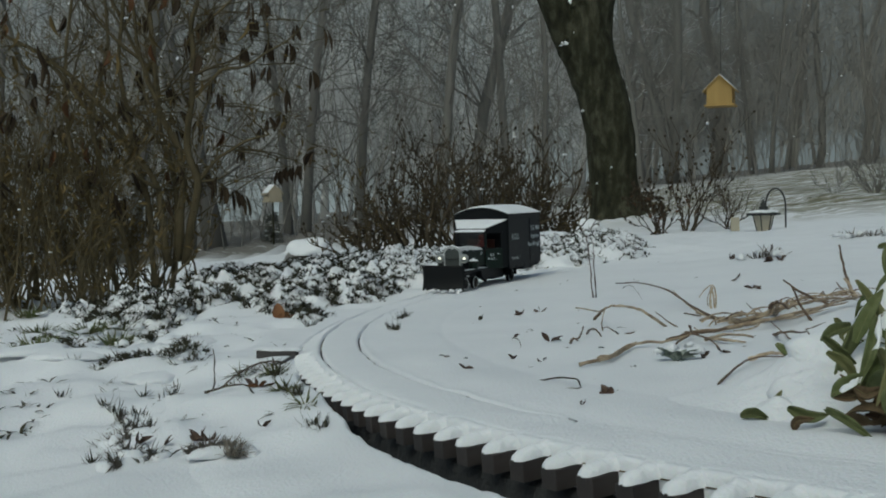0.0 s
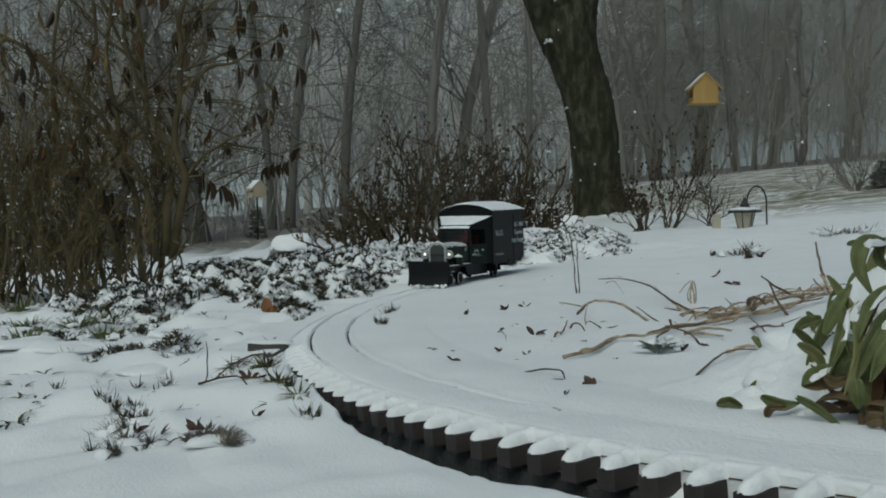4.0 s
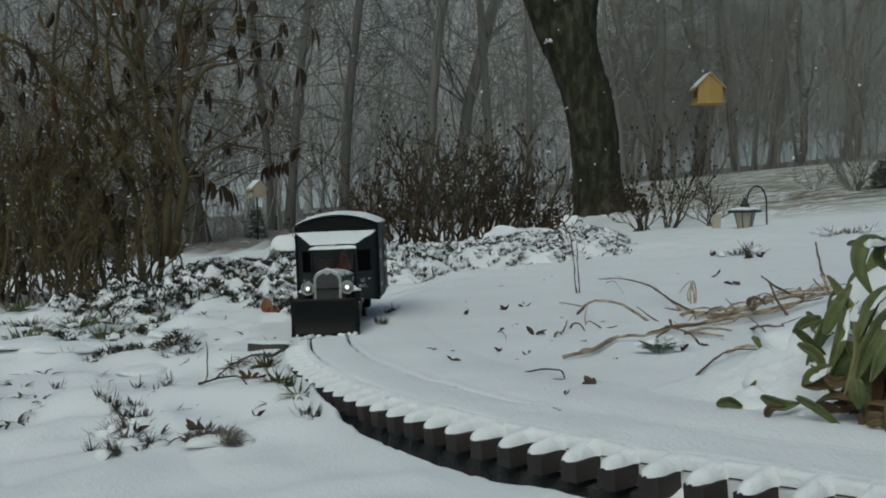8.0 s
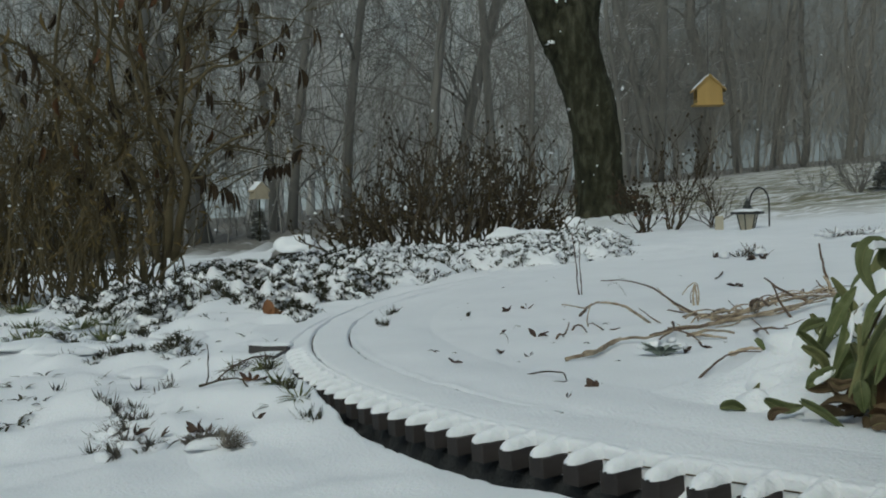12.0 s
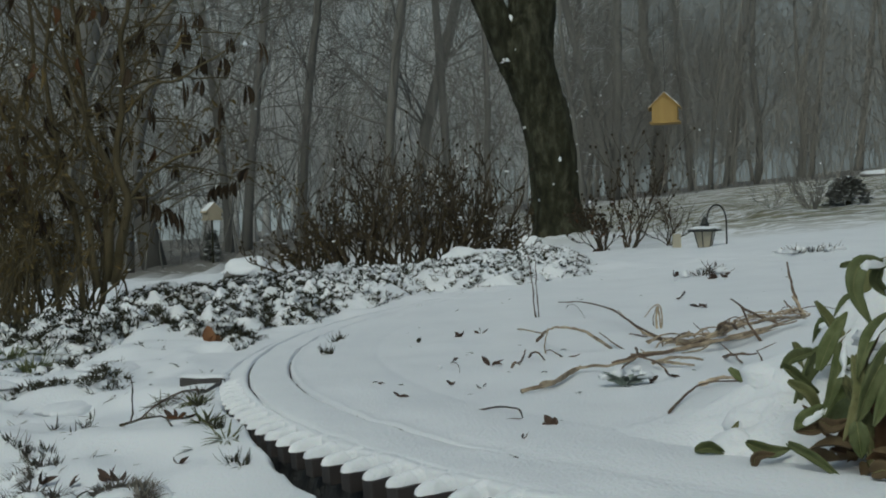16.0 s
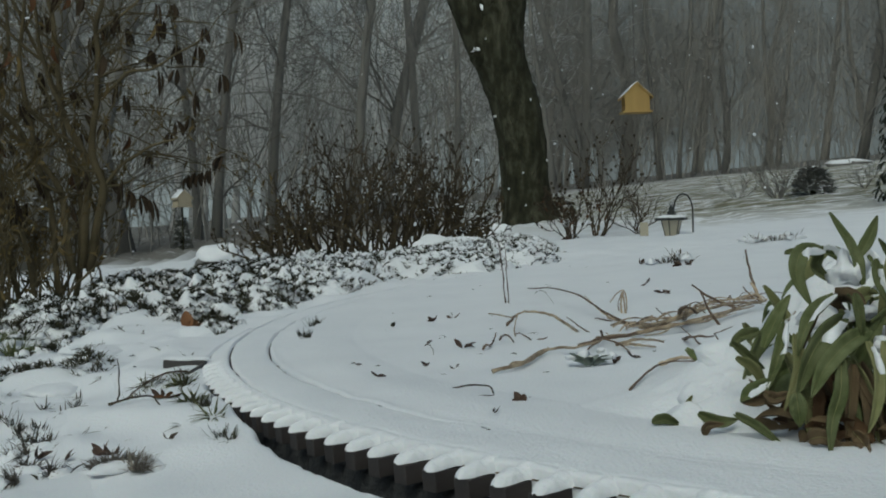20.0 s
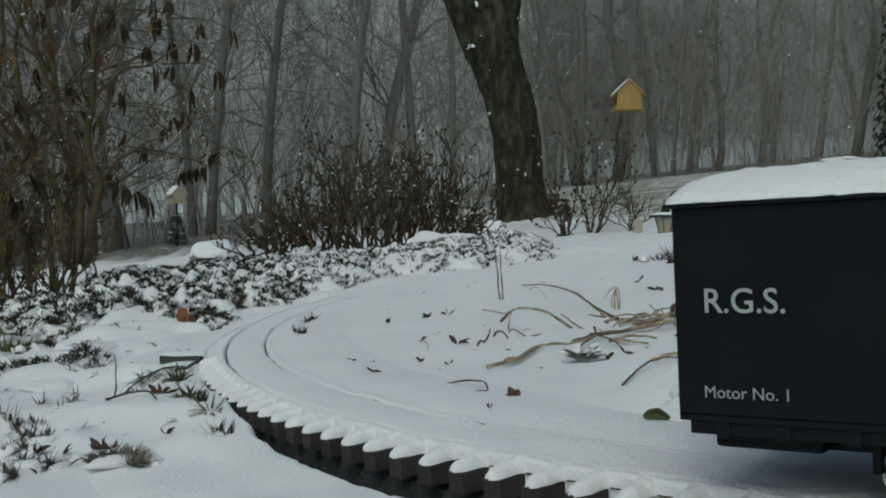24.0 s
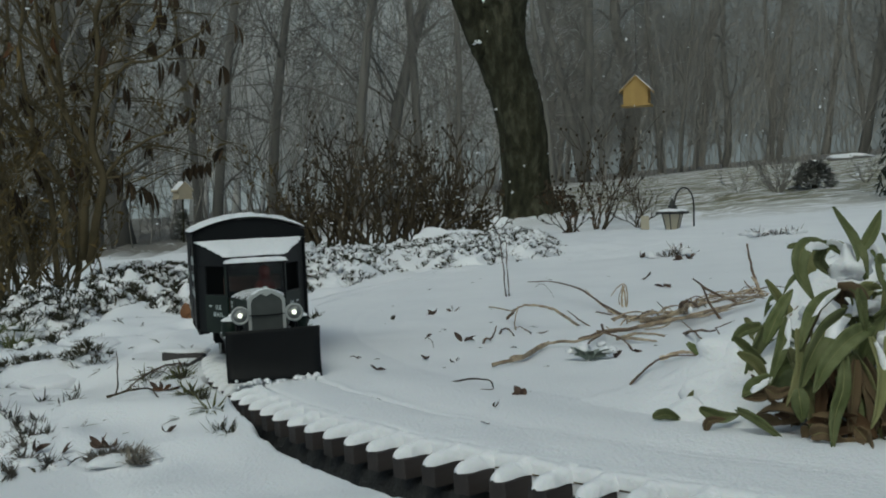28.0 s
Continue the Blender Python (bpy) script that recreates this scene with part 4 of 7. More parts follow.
    for i in range(nz):
        for j in range(ny):
            a = i * (ny + 1) + j
            s.f += [(a, a + 1, a + ny + 2, a + ny + 1), (n + a, n + a + ny + 1, n + a + ny + 2, n + a + 1)]
    for i in range(nz):
        for j in (0, ny):
            a = i * (ny + 1) + j
            s.f.append((a, a + ny + 1, n + a + ny + 1, n + a) if not j else (a, n + a, n + a + ny + 1, a + ny + 1))
    for j in range(ny):
        for i in (0, nz):
            a = i * (ny + 1) + j
            s.f.append((a, n + a, n + a + 1, a + 1) if not i else (a, a + 1, n + a + 1, n + a))
    plow = part("plow_blade", s, PLOWBLACK, t, "matt black curved snowplow blade", smooth=True)
    for y in (-0.014, 0.014):
        part("plow_strut", Shape().tube([(0.205, y, 0.027), (0.2165, y, 0.024)], 0.0016, 6), BLACK, plow)
    crumbs, rng = Shape(), random.Random(2)
    for i in range(30):
        crumbs.lump((0.2195 + rng.uniform(0, 0.006), rng.uniform(-0.034, 0.034), rng.uniform(-0.002, 0.0035)), rng.uniform(0.0012, 0.0035), rng.uniform(0.0012, 0.004), rng.uniform(0.001, 0.0025), i, 0.6, 5, 7, -1)
    part("pushed_snow", crumbs, SNOW, plow, "crumbs of snow pushed by the blade", smooth=True, kind="stuff")
    return t


TRUCK = rail_truck()


def angle_at(t):
    """Place of the rear axle on the curve, in degrees, smooth in time."""
    rows = ((0.0, 145.95), (3.5, 145.95), (4.4, 146.35), (5.0, 147.3), (5.5, 148.9), (6.0, 151.6), (6.5, 156.0), (7.0, 161.0), (7.5, 167.6), (8.0, 175.2),
            (8.5, 182.8), (9.0, 190.4), (9.5, 197.1), (10.0, 203.5), (10.5, 209.8), (11.0, 215.9), (11.5, 222.5), (12.0, 229.0), (12.5, 234.3), (13.2, 238.6), (14.2, 241.0), (15.5, 241.4),
            (20.5, 241.4), (21.8, 240.2), (22.6, 236.2), (23.1, 232.6), (23.5, 229.2), (23.8, 226.83), (24.2, 223.22), (24.7, 218.7), (25.0, 216.0), (25.6, 210.65), (26.0, 207.1), (26.5, 202.55), (27.0, 198.1), (27.5, 193.55), (28.0, 188.6), (28.5, 183.6))
    for i in range(len(rows) - 1):
        (a, p), (b, q) = rows[i], rows[i + 1]
        if a <= t <= b:
            def slope(j):
                if j <= 0 or j >= len(rows) - 1:
                    return 0.0
                d0, d1 = (rows[j][1] - rows[j - 1][1]) / (rows[j][0] - rows[j - 1][0]), (rows[j + 1][1] - rows[j][1]) / (rows[j + 1][0] - rows[j][0])
                return 0.0 if d0 * d1 <= 0 else 2 * d0 * d1 / (d0 + d1)
            h, u = b - a, (t - a) / (b - a)
            m0, m1 = slope(i) * h, slope(i + 1) * h
            return (2 * u ** 3 - 3 * u * u + 1) * p + (u ** 3 - 2 * u * u + u) * m0 + (3 * u * u - 2 * u ** 3) * q + (u ** 3 - u * u) * m1
    return rows[-1][1]


def truck_pose(deg):
    a, base = math.radians(deg), 0.17
    step = 2 * math.asin(base / 2 / RAD)
    side = table(((150, 0.0), (182, -0.0015), (190, 0.0015), (204, 0.002), (210, 0.0015), (217, -0.0008), (224, -0.0015)), deg)
    yaw = table(((146, 4.0), (149, 2.4), (152, 1.1), (161, 0.6), (168, 0.6), (183, -0.9), (197, -1.4), (204, -1.3), (210, -0.3), (216, 1.2), (222, 0.4), (230, 0.0)), deg)
    lean = table(((146, -3.2), (156, -3.0), (168, -2.6), (183, -1.75), (197, -1.7), (204, -2.5), (216, -2.8), (230, -2.8)), deg)
    nose = table(((146, 0.7), (156, 0.3), (168, -0.3), (197, 0.0), (206, -0.5), (230, -0.7)), deg)
    p, q = on_track(a, side, RAILTOP), on_track(a + step, side, RAILTOP)
    head = math.degrees(math.atan2(q.y - p.y, q.x - p.x)) + yaw
    return SLOPE @ Matrix.Translation(p) @ pose(0, 0, 0, 0, 0, head) @ pose(0, 0, 0, 0, -nose, 0) @ pose(0, 0, 0, lean, 0, 0)


# ---------------------------------------------------------------- plants and woods
def spot(slope, dist):
    """A place by its bearing (sideways per metre ahead) and distance ahead."""
    return slope * dist - 0.006, dist


def grow(shape, p, d, length, r, rng, depth, spread=0.6, kids=3, lift=0.15, seg=4, sides=5, tips=None, wob=0.16, shrink=0.62, thin=0.0006):
    """A branch with side branches; ends are gathered in tips."""
    p, d = Vector(p), Vector(d).normalized()
    pts, rad, dirs = [p.copy()], [r], []
    for i in range(seg):
        d = (d + Vector((rng.uniform(-1, 1), rng.uniform(-1, 1), rng.uniform(-0.7, 0.9))) * wob + Vector((0, 0, lift * 0.3))).normalized()
        p = p + d * (length / seg)
        pts.append(p.copy())
        dirs.append(d.copy())
        rad.append(r * (1 - 0.62 * (i + 1) / seg))
    shape.tube(pts, rad, sides, cap=False)
    if tips is not None:
        tips.append((pts, dirs, depth))
    if depth <= 0:
        return
    for k in range(kids):
        i = rng.randint(1, seg) if k else seg
        side = dirs[i - 1].orthogonal().normalized()
        side = Matrix.Rotation(rng.uniform(0, 2 * math.pi), 3, dirs[i - 1]) @ side
        nd = (dirs[i - 1] + side * spread * rng.uniform(0.6, 1.2) + Vector((0, 0, lift))).normalized()
        grow(shape, pts[i], nd, length * rng.uniform(0.5, 0.8) * (shrink / 0.62), max(rad[i] * 0.72, thin), rng, depth - 1, spread, kids, lift, max(seg - 1, 2), max(sides - 1, 3), tips, wob, shrink, thin)


def winter_tree(name, height, r, seed, mat, label, bare=0.14, kids=3, depth=3, lean=0.17, thin=0.004):
    """A bare tree: tapered trunk and a crown of limbs."""
    rng = random.Random(seed)
    t = thing(name, pose(0, 0, 0), label, "tree", "bare trees of the wood")
    s, pts, rad = Shape(), [], []
    dx, dy = rng.uniform(-lean, lean), rng.uniform(-lean, lean)
    for i in range(13):
        u = i / 12
        pts.append(Vector((dx * u * height + 3.2 * r * noise.noise(Vector((u * 4, seed, 0))), dy * u * height + 0.7 * r * noise.noise(Vector((u * 3, seed, 5))), -0.3 + u * (height + 0.3))))
        rad.append(r * (1.35 if i == 0 else 1.0) * (1 - 0.78 * u) + 0.01)
    s.tube(pts, rad, 9)
    part("trunk", s, mat, t, smooth=True)
    c = Shape()
    for k in range(17):
        i = min(rng.randint(max(int(12 * bare), 1), 11), rng.randint(1, 11))
        a = rng.uniform(0, 2 * math.pi)
        grow(c, pts[i], (math.cos(a), math.sin(a), rng.uniform(0.5, 1.3)), height * rng.uniform(0.08, 0.19), rad[i] * 0.24, rng, depth, 0.85, kids, 0.06, 5, 4, None, 0.40, 0.66, thin)
    part("crown", c, mat, t)
    return t


def scatter_trees():
    rng = random.Random(11)
    near = [winter_tree("bare_tree", h, r, sd, WOODS, "tall bare grey tree standing in the winter wood", kids=4) for h, r, sd in ((10.0, 0.080, 1), (12.0, 0.110, 2), (9.0, 0.050, 3), (6.0, 0.030, 5))]
    far = [winter_tree("bare_tree", h, r, sd, MISTED, "slim bare tree deep in the wood, mist in its bark colour", kids=4, thin=0.0065) for h, r, sd in ((13.0, 0.13, 7), (12.0, 0.09, 8), (10.0, 0.06, 9))]
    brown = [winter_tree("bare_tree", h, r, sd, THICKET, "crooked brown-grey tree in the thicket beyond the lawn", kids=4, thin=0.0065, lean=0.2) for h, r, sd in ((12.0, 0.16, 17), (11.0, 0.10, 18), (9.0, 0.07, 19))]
    first = set()

    def plant(proto, x, y, scale=1.0):
        m = pose(x, y, ground(x, y, False) - 0.05, 0, 0, rng.uniform(0, 360))
        if proto not in first:
            first.add(proto)
            proto.matrix_world = m
            return proto
        return copy_thing(proto, m)
    # a few trunks that stand out
    for slope, dist, k in ((-0.211, 12.5, 1), (-0.135, 13.0, 2), (-0.148, 15.0, 2), (-0.085, 13.5, 2), (-0.010, 12.0, 2), (0.020, 15.0, 0), (0.055, 14.0, 2), (0.092, 12.5, 3),
                           (-0.245, 11.0, 0), (-0.31, 9.0, 1), (-0.36, 12.0, 0), (0.205, 24.0, 1), (0.275, 26.0, 2), (0.335, 26.0, 0), (0.465, 25.5, 1), (0.56, 24.0, 1), (0.175, 22.0, 2)):
        plant(near[k], *spot(slope, dist))
    for i in range(16):
        s = rng.uniform(-0.55, 0.72)
        if -0.2 < s < 0.12:
            continue
        d = rng.uniform(13, 24) if s < 0.12 else rng.uniform(22.5, 28)
        plant(near[rng.randrange(4)], *spot(s, d))
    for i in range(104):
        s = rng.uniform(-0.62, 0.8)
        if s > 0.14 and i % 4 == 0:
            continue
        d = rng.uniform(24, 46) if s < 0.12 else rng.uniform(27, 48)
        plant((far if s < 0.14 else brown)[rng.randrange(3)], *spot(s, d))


scatter_trees()


def undergrowth():
    """Thin saplings and brush that close the wood."""
    rng, s = random.Random(5), Shape()
    for i in range(640):
        sl = rng.uniform(-0.6, 0.75) if i < 420 else rng.uniform(0.1, 0.75)
        d = rng.uniform(9.5, 26) if sl < 0.10 else rng.uniform(20.5, 30)
        x, y = spot(sl, d)
        grow(s, (x, y, ground(x, y, False) - 0.05), (rng.uniform(-0.2, 0.2), rng.uniform(-0.2, 0.2), 1), rng.uniform(0.7, 2.8) * (1 if i < 420 else 1.6), 0.010, rng, 2, 0.6, 4, 0.2, 4, 3, None, 0.28, 0.62, 0.0025)
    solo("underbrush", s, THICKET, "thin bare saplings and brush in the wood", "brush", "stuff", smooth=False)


undergrowth()


def backdrop():
    """Misty distance closing the wood all round, as a glowing wall dimmed towards +x."""
    m = bpy.data.materials.new("misty_distance_glow")
    m.use_nodes = True
    n, k = m.node_tree.nodes, m.node_tree.links
    b = n["Principled BSDF"]
    b.inputs["Roughness"].default_value = 1.0
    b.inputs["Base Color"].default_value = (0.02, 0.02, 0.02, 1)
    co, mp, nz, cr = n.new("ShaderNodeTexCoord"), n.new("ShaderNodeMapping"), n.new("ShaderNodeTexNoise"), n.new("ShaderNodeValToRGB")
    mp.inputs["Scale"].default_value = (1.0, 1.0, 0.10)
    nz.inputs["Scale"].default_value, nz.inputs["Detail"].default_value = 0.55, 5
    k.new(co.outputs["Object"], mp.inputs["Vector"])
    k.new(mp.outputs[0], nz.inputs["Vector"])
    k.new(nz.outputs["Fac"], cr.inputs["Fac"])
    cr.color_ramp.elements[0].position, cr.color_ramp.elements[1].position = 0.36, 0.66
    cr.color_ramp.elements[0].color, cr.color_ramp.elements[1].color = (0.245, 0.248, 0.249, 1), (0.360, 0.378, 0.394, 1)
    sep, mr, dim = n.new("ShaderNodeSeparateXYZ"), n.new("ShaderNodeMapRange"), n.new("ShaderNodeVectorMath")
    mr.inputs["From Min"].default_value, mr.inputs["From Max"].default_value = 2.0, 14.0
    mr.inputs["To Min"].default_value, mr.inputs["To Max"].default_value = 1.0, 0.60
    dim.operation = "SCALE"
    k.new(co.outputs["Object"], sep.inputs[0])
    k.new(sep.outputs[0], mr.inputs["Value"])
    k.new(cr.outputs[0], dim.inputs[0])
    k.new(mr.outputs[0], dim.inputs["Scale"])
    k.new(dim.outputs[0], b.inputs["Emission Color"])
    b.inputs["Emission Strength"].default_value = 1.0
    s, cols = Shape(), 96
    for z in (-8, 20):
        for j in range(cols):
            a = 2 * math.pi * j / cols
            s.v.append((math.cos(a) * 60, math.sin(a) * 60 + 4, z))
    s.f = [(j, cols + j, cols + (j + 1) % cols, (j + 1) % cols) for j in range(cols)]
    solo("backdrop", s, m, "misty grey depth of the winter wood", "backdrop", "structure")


backdrop()


def big_tree():
    """The old leaning tree with a forked trunk."""
    x, y = spot(0.1505, 6.7)
    z = ground(x, y, False)
    t = thing("old_tree", pose(x, y, z), "old dark-barked tree with a leaning forked trunk, snow in its fork", "tree")
    s = Shape()
    line = [(0.03, -0.25, 0.26), (0.02, 0.0, 0.20), (0.0, 0.10, 0.158), (-0.012, 0.25, 0.148), (-0.028, 0.55, 0.146), (-0.078, 0.80, 0.150), (-0.145, 1.0, 0.158), (-0.17, 1.15, 0.158), (-0.13, 1.35, 0.150), (-0.11, 1.8, 0.12), (-0.16, 2.6, 0.10), (-0.05, 3.6, 0.07), (0.05, 5.0, 0.03)]
    pts, rad = [], []
    for (a, b, r), (a2, b2, r2) in zip(line, line[1:]):
        for i in range(8):
            u = i / 8
            pts.append(Vector((a + (a2 - a) * u, 0.02 * noise.noise(Vector(((b + (b2 - b) * u) * 3, 1, 0))), b + (b2 - b) * u)))
            rad.append(r + (r2 - r) * u)
    s.tube(pts, rad, 44)
    for i, q in enumerate(s.v):
        k = noise.noise(Vector((q.x * 12, q.y * 12, q.z * 4))) * 0.014 + noise.noise(Vector((q.x * 34, q.y * 34, q.z * 7))) * 0.009 + noise.noise(Vector((q.x * 80, q.y * 80, q.z * 18))) * 0.006
        c = pts[min(i // 44, len(pts) - 1)]
        s.v[i] = q + (q - c).normalized() * k
    part("trunk", s, BARK, t, smooth=True)
    limb = Shape().tube([(-0.20, 0, 0.98), (-0.27, -0.01, 1.14), (-0.36, -0.02, 1.36), (-0.52, -0.05, 1.7), (-0.75, -0.1, 2.4), (-1.0, 0, 3.4)], [0.10, 0.105, 0.095, 0.08, 0.06, 0.03], 14)
    part("limb", limb, BARK, t, smooth=True)
    reach = Shape().tube([(-0.12, 0, 2.3), (0.35, 0.35, 2.75), (1.0, 1.0, 3.05), (1.7, 1.9, 3.25), (2.2, 2.6, 3.3)], [0.07, 0.06, 0.05, 0.035, 0.015], 10)
    part("limb", reach, BARK, t, smooth=True)
    crown, rng = Shape(), random.Random(4)
    for i in range(12):
        a = rng.uniform(0, 6.28)
        grow(crown, (-0.1 + rng.uniform(-0.5, 0.3), 0, rng.uniform(2.2, 4.5)), (math.cos(a), math.sin(a), 0.6), rng.uniform(0.8, 1.4), 0.03, rng, 3, 0.6, 3, 0.1, 4, 4)
    part("crown", crown, BARK, t)
    part("burl", Shape().lump((-0.285, -0.06, 1.03), 0.05, 0.06, 0.05, 2, 0.5, flat=-1), BARK, t, smooth=True)
    part("burl", Shape().lump((-0.20, -0.10, 1.30), 0.06, 0.06, 0.05, 5, 0.5, flat=-1), BARK, t, smooth=True)
    part("fork_snow", Shape().lump((-0.235, -0.03, 1.31), 0.055, 0.07, 0.045, 3, 0.8), SNOW, t, "snow caught in the fork", smooth=True)
    part("burl_snow", Shape().lump((-0.305, -0.08, 1.07), 0.025, 0.03, 0.018, 6, 0.8), SNOW, t, "snow on the burl", smooth=True)
    flecks = Shape()
    for i in range(9):
        h = rng.uniform(0.1, 1.3)
        k = max(q for q in range(len(pts)) if pts[q].z <= h)
        a = rng.uniform(math.pi * 1.05, math.pi * 1.95)
        flecks.lump(pts[k] + Vector((math.cos(a) * rad[k] * 1.04, math.sin(a) * rad[k] * 1.04, 0)), rng.uniform(0.003, 0.007), 0.004, rng.uniform(0.003, 0.009), i, 1.2, 5, 8, -1)
    part("snow", flecks, SNOW, t, "flecks of snow stuck to the bark", smooth=True, kind="stuff")
    return t


big_tree()


def ivy_tree():
    x, y = spot(0.524, 5.4)
    z = ground(x, y, False)
    rng = random.Random(8)
    t = thing("ivy_tree", pose(x, y, z), "dark tree trunk wrapped in ivy at the edge of the bed", "tree")
    part("trunk", Shape().tube([(0, 0, -0.2), (0, 0, 0.1), (0.03, 0, 0.8), (0.02, 0, 1.6), (0.08, 0, 4)], [0.16, 0.12, 0.105, 0.10, 0.07], 14), BARK, t, smooth=True)
    leaves = Shape()
    for i in range(1500):
        a, h = rng.uniform(0, 6.28), rng.uniform(0, 2.6)
        r = 0.105 + 0.075 * max(1 - h / 1.1, 0) + rng.uniform(0, 0.035)
        p = Vector((math.cos(a) * r + 0.03 * h / 1.6, math.sin(a) * r, h))
        leaves.leaf(p, (math.cos(a) * 0.5 + rng.uniform(-0.6, 0.6), math.sin(a) * 0.5 + rng.uniform(-0.6, 0.6), -0.7), (math.cos(a), math.sin(a), 0.4), rng.uniform(0.025, 0.05), rng.uniform(0.02, 0.04), 0.2, 0.15, 2)
    part("ivy", leaves, IVY, t, "dark ivy leaves")
    part("ivy_snow", Shape().lump((-0.1, -0.1, 0.55), 0.02, 0.02, 0.012, 1).lump((-0.12, -0.08, 0.8), 0.018, 0.02, 0.012, 2).lump((-0.13, -0.02, 0.36), 0.02, 0.02, 0.014, 3), SNOW, t, smooth=True)


ivy_tree()


def leafy_shrub():
    """The large shrub with crooked stems and withered hanging leaves."""
    rng = random.Random(21)
    x, y = spot(-0.345, 2.55)
    z = ground(x, y, False)
    t = thing("leafy_shrub", pose(x, y, z - 0.02), "large shrub with crooked olive stems and withered hanging leaves", "shrub")
    tips = []
    # (foot x, foot y, lean x, lean y, length, thickness)
    for fx, fy, lx, ly, ln, r in ((-0.30, 0.1, -0.5, 0.1, 0.8, 0.010), (-0.38, 0.05, -0.2, 0.1, 0.8, 0.010), (-0.16, 0.15, 0.10, 0.1, 0.7, 0.008)):
        s = Shape()
        grow(s, (fx, fy, 0), (lx, ly, 1.0), ln, r * 1.02, rng, 4, 0.85, 3, 0.02, 8, 7, tips, 0.46, 0.58, 0.0011)
        part("stem", s, STEM, t, smooth=True)
    whips = Shape()
    for i in range(270):
        fx, fy = rng.uniform(-0.60, 0.24), 0.20 - 0.62 * rng.random() ** 0.85
        grow(whips, (fx, fy, 0), (rng.uniform(-0.6, 0.6), rng.uniform(-0.3, 0.3), 1), rng.uniform(0.12, 0.33), rng.uniform(0.0018, 0.0040), rng, 2, 0.6, 3, 0.2, 5, 4, tips, 0.32, 0.62, 0.001)
    part("undergrowth", whips, STEM, t, kind="stuff")
    # the crooked limbs that stand out against the mist
    def limb(line, r):
        pts = glide(line, 4)
        pts = [p + noise.noise_vector(p * 17) * 0.006 for p in pts]
        n = len(pts) - 1
        s = Shape().tube(pts, [r * 1.1 * (1 - 0.55 * k / n) * (1 + 0.12 * noise.noise(Vector((k * 0.7, r * 900, 2)))) for k in range(n + 1)], 9)
        for k in range(4, n + 1, 3):
            grow(s, pts[k], (rng.uniform(-1, 1), rng.uniform(-0.5, 0.5), rng.uniform(0.1, 0.9)), rng.uniform(0.10, 0.24), r * 0.26 + 0.0008, rng, 2, 0.65, 3, 0.05, 5, 4, tips, 0.36, 0.62, 0.0010)
        part("stem", s, STEM, t, smooth=True)
    limb(((0.268, -0.080, 0.108), (0.302, -0.080, 0.278), (0.289, -0.080, 0.339), (0.278, -0.080, 0.383), (0.291, -0.080, 0.455), (0.303, -0.080, 0.556), (0.299, -0.080, 0.631), (0.317, -0.080, 0.706), (0.330, -0.080, 0.780)), 0.0090)
    limb(((0.248, -0.060, 0.114), (0.265, -0.060, 0.331), (0.242, -0.060, 0.401), (0.216, -0.060, 0.466), (0.209, -0.060, 0.548), (0.206, -0.060, 0.637), (0.194, -0.060, 0.725), (0.187, -0.060, 0.801)), 0.0085)
    limb(((0.295, -0.080, 0.285), (0.339, -0.080, 0.338), (0.391, -0.080, 0.372), (0.436, -0.080, 0.389), (0.471, -0.080, 0.400)), 0.0045)
    limb(((0.303, -0.080, 0.296), (0.351, -0.080, 0.302), (0.379, -0.080, 0.312)), 0.0030)
    limb(((0.305, -0.100, 0.493), (0.344, -0.100, 0.520), (0.370, -0.100, 0.541), (0.414, -0.100, 0.548), (0.477, -0.100, 0.580), (0.528, -0.100, 0.612)), 0.0042)
    limb(((0.222, -0.050, 0.101), (0.203, -0.050, 0.282), (0.155, -0.050, 0.357), (0.105, -0.050, 0.412), (0.044, -0.050, 0.477), (-0.029, -0.050, 0.568)), 0.0075)
    limb(((0.206, -0.040, 0.544), (0.160, -0.040, 0.590), (0.105, -0.040, 0.636), (0.050, -0.040, 0.707)), 0.0045)
    limb(((0.221, -0.080, 0.464), (0.189, -0.080, 0.546), (0.174, -0.080, 0.659), (0.168, -0.080, 0.759)), 0.0050)
    limb(((0.299, -0.080, 0.628), (0.351, -0.080, 0.667), (0.396, -0.080, 0.710), (0.442, -0.080, 0.765)), 0.0036)
    limb(((0.149, -0.030, 0.358), (0.133, -0.030, 0.464), (0.119, -0.030, 0.593), (0.132, -0.030, 0.720), (0.127, -0.030, 0.796)), 0.0060)
    limb(((0.026, 0.000, 0.104), (0.060, 0.000, 0.299), (0.040, 0.000, 0.469), (0.085, 0.000, 0.624), (0.078, 0.000, 0.778)), 0.0070)
    limb(((0.206, -0.060, 0.281), (0.131, -0.060, 0.322), (0.042, -0.060, 0.337)), 0.0040)
    limb(((0.190, -0.050, 0.020), (0.179, -0.050, 0.261), (0.124, -0.050, 0.413), (0.036, -0.050, 0.521), (-0.036, -0.050, 0.583), (-0.111, -0.050, 0.629), (-0.200, -0.050, 0.680)), 0.0068)
    limb(((0.150, -0.070, 0.020), (0.117, -0.070, 0.216), (0.059, -0.070, 0.308), (-0.046, -0.070, 0.327), (-0.137, -0.070, 0.343), (-0.230, -0.070, 0.380)), 0.0055)
    limb(((0.220, -0.020, 0.040), (0.240, -0.020, 0.259), (0.207, -0.020, 0.411), (0.189, -0.020, 0.532), (0.132, -0.020, 0.654), (0.080, -0.020, 0.780)), 0.0062)
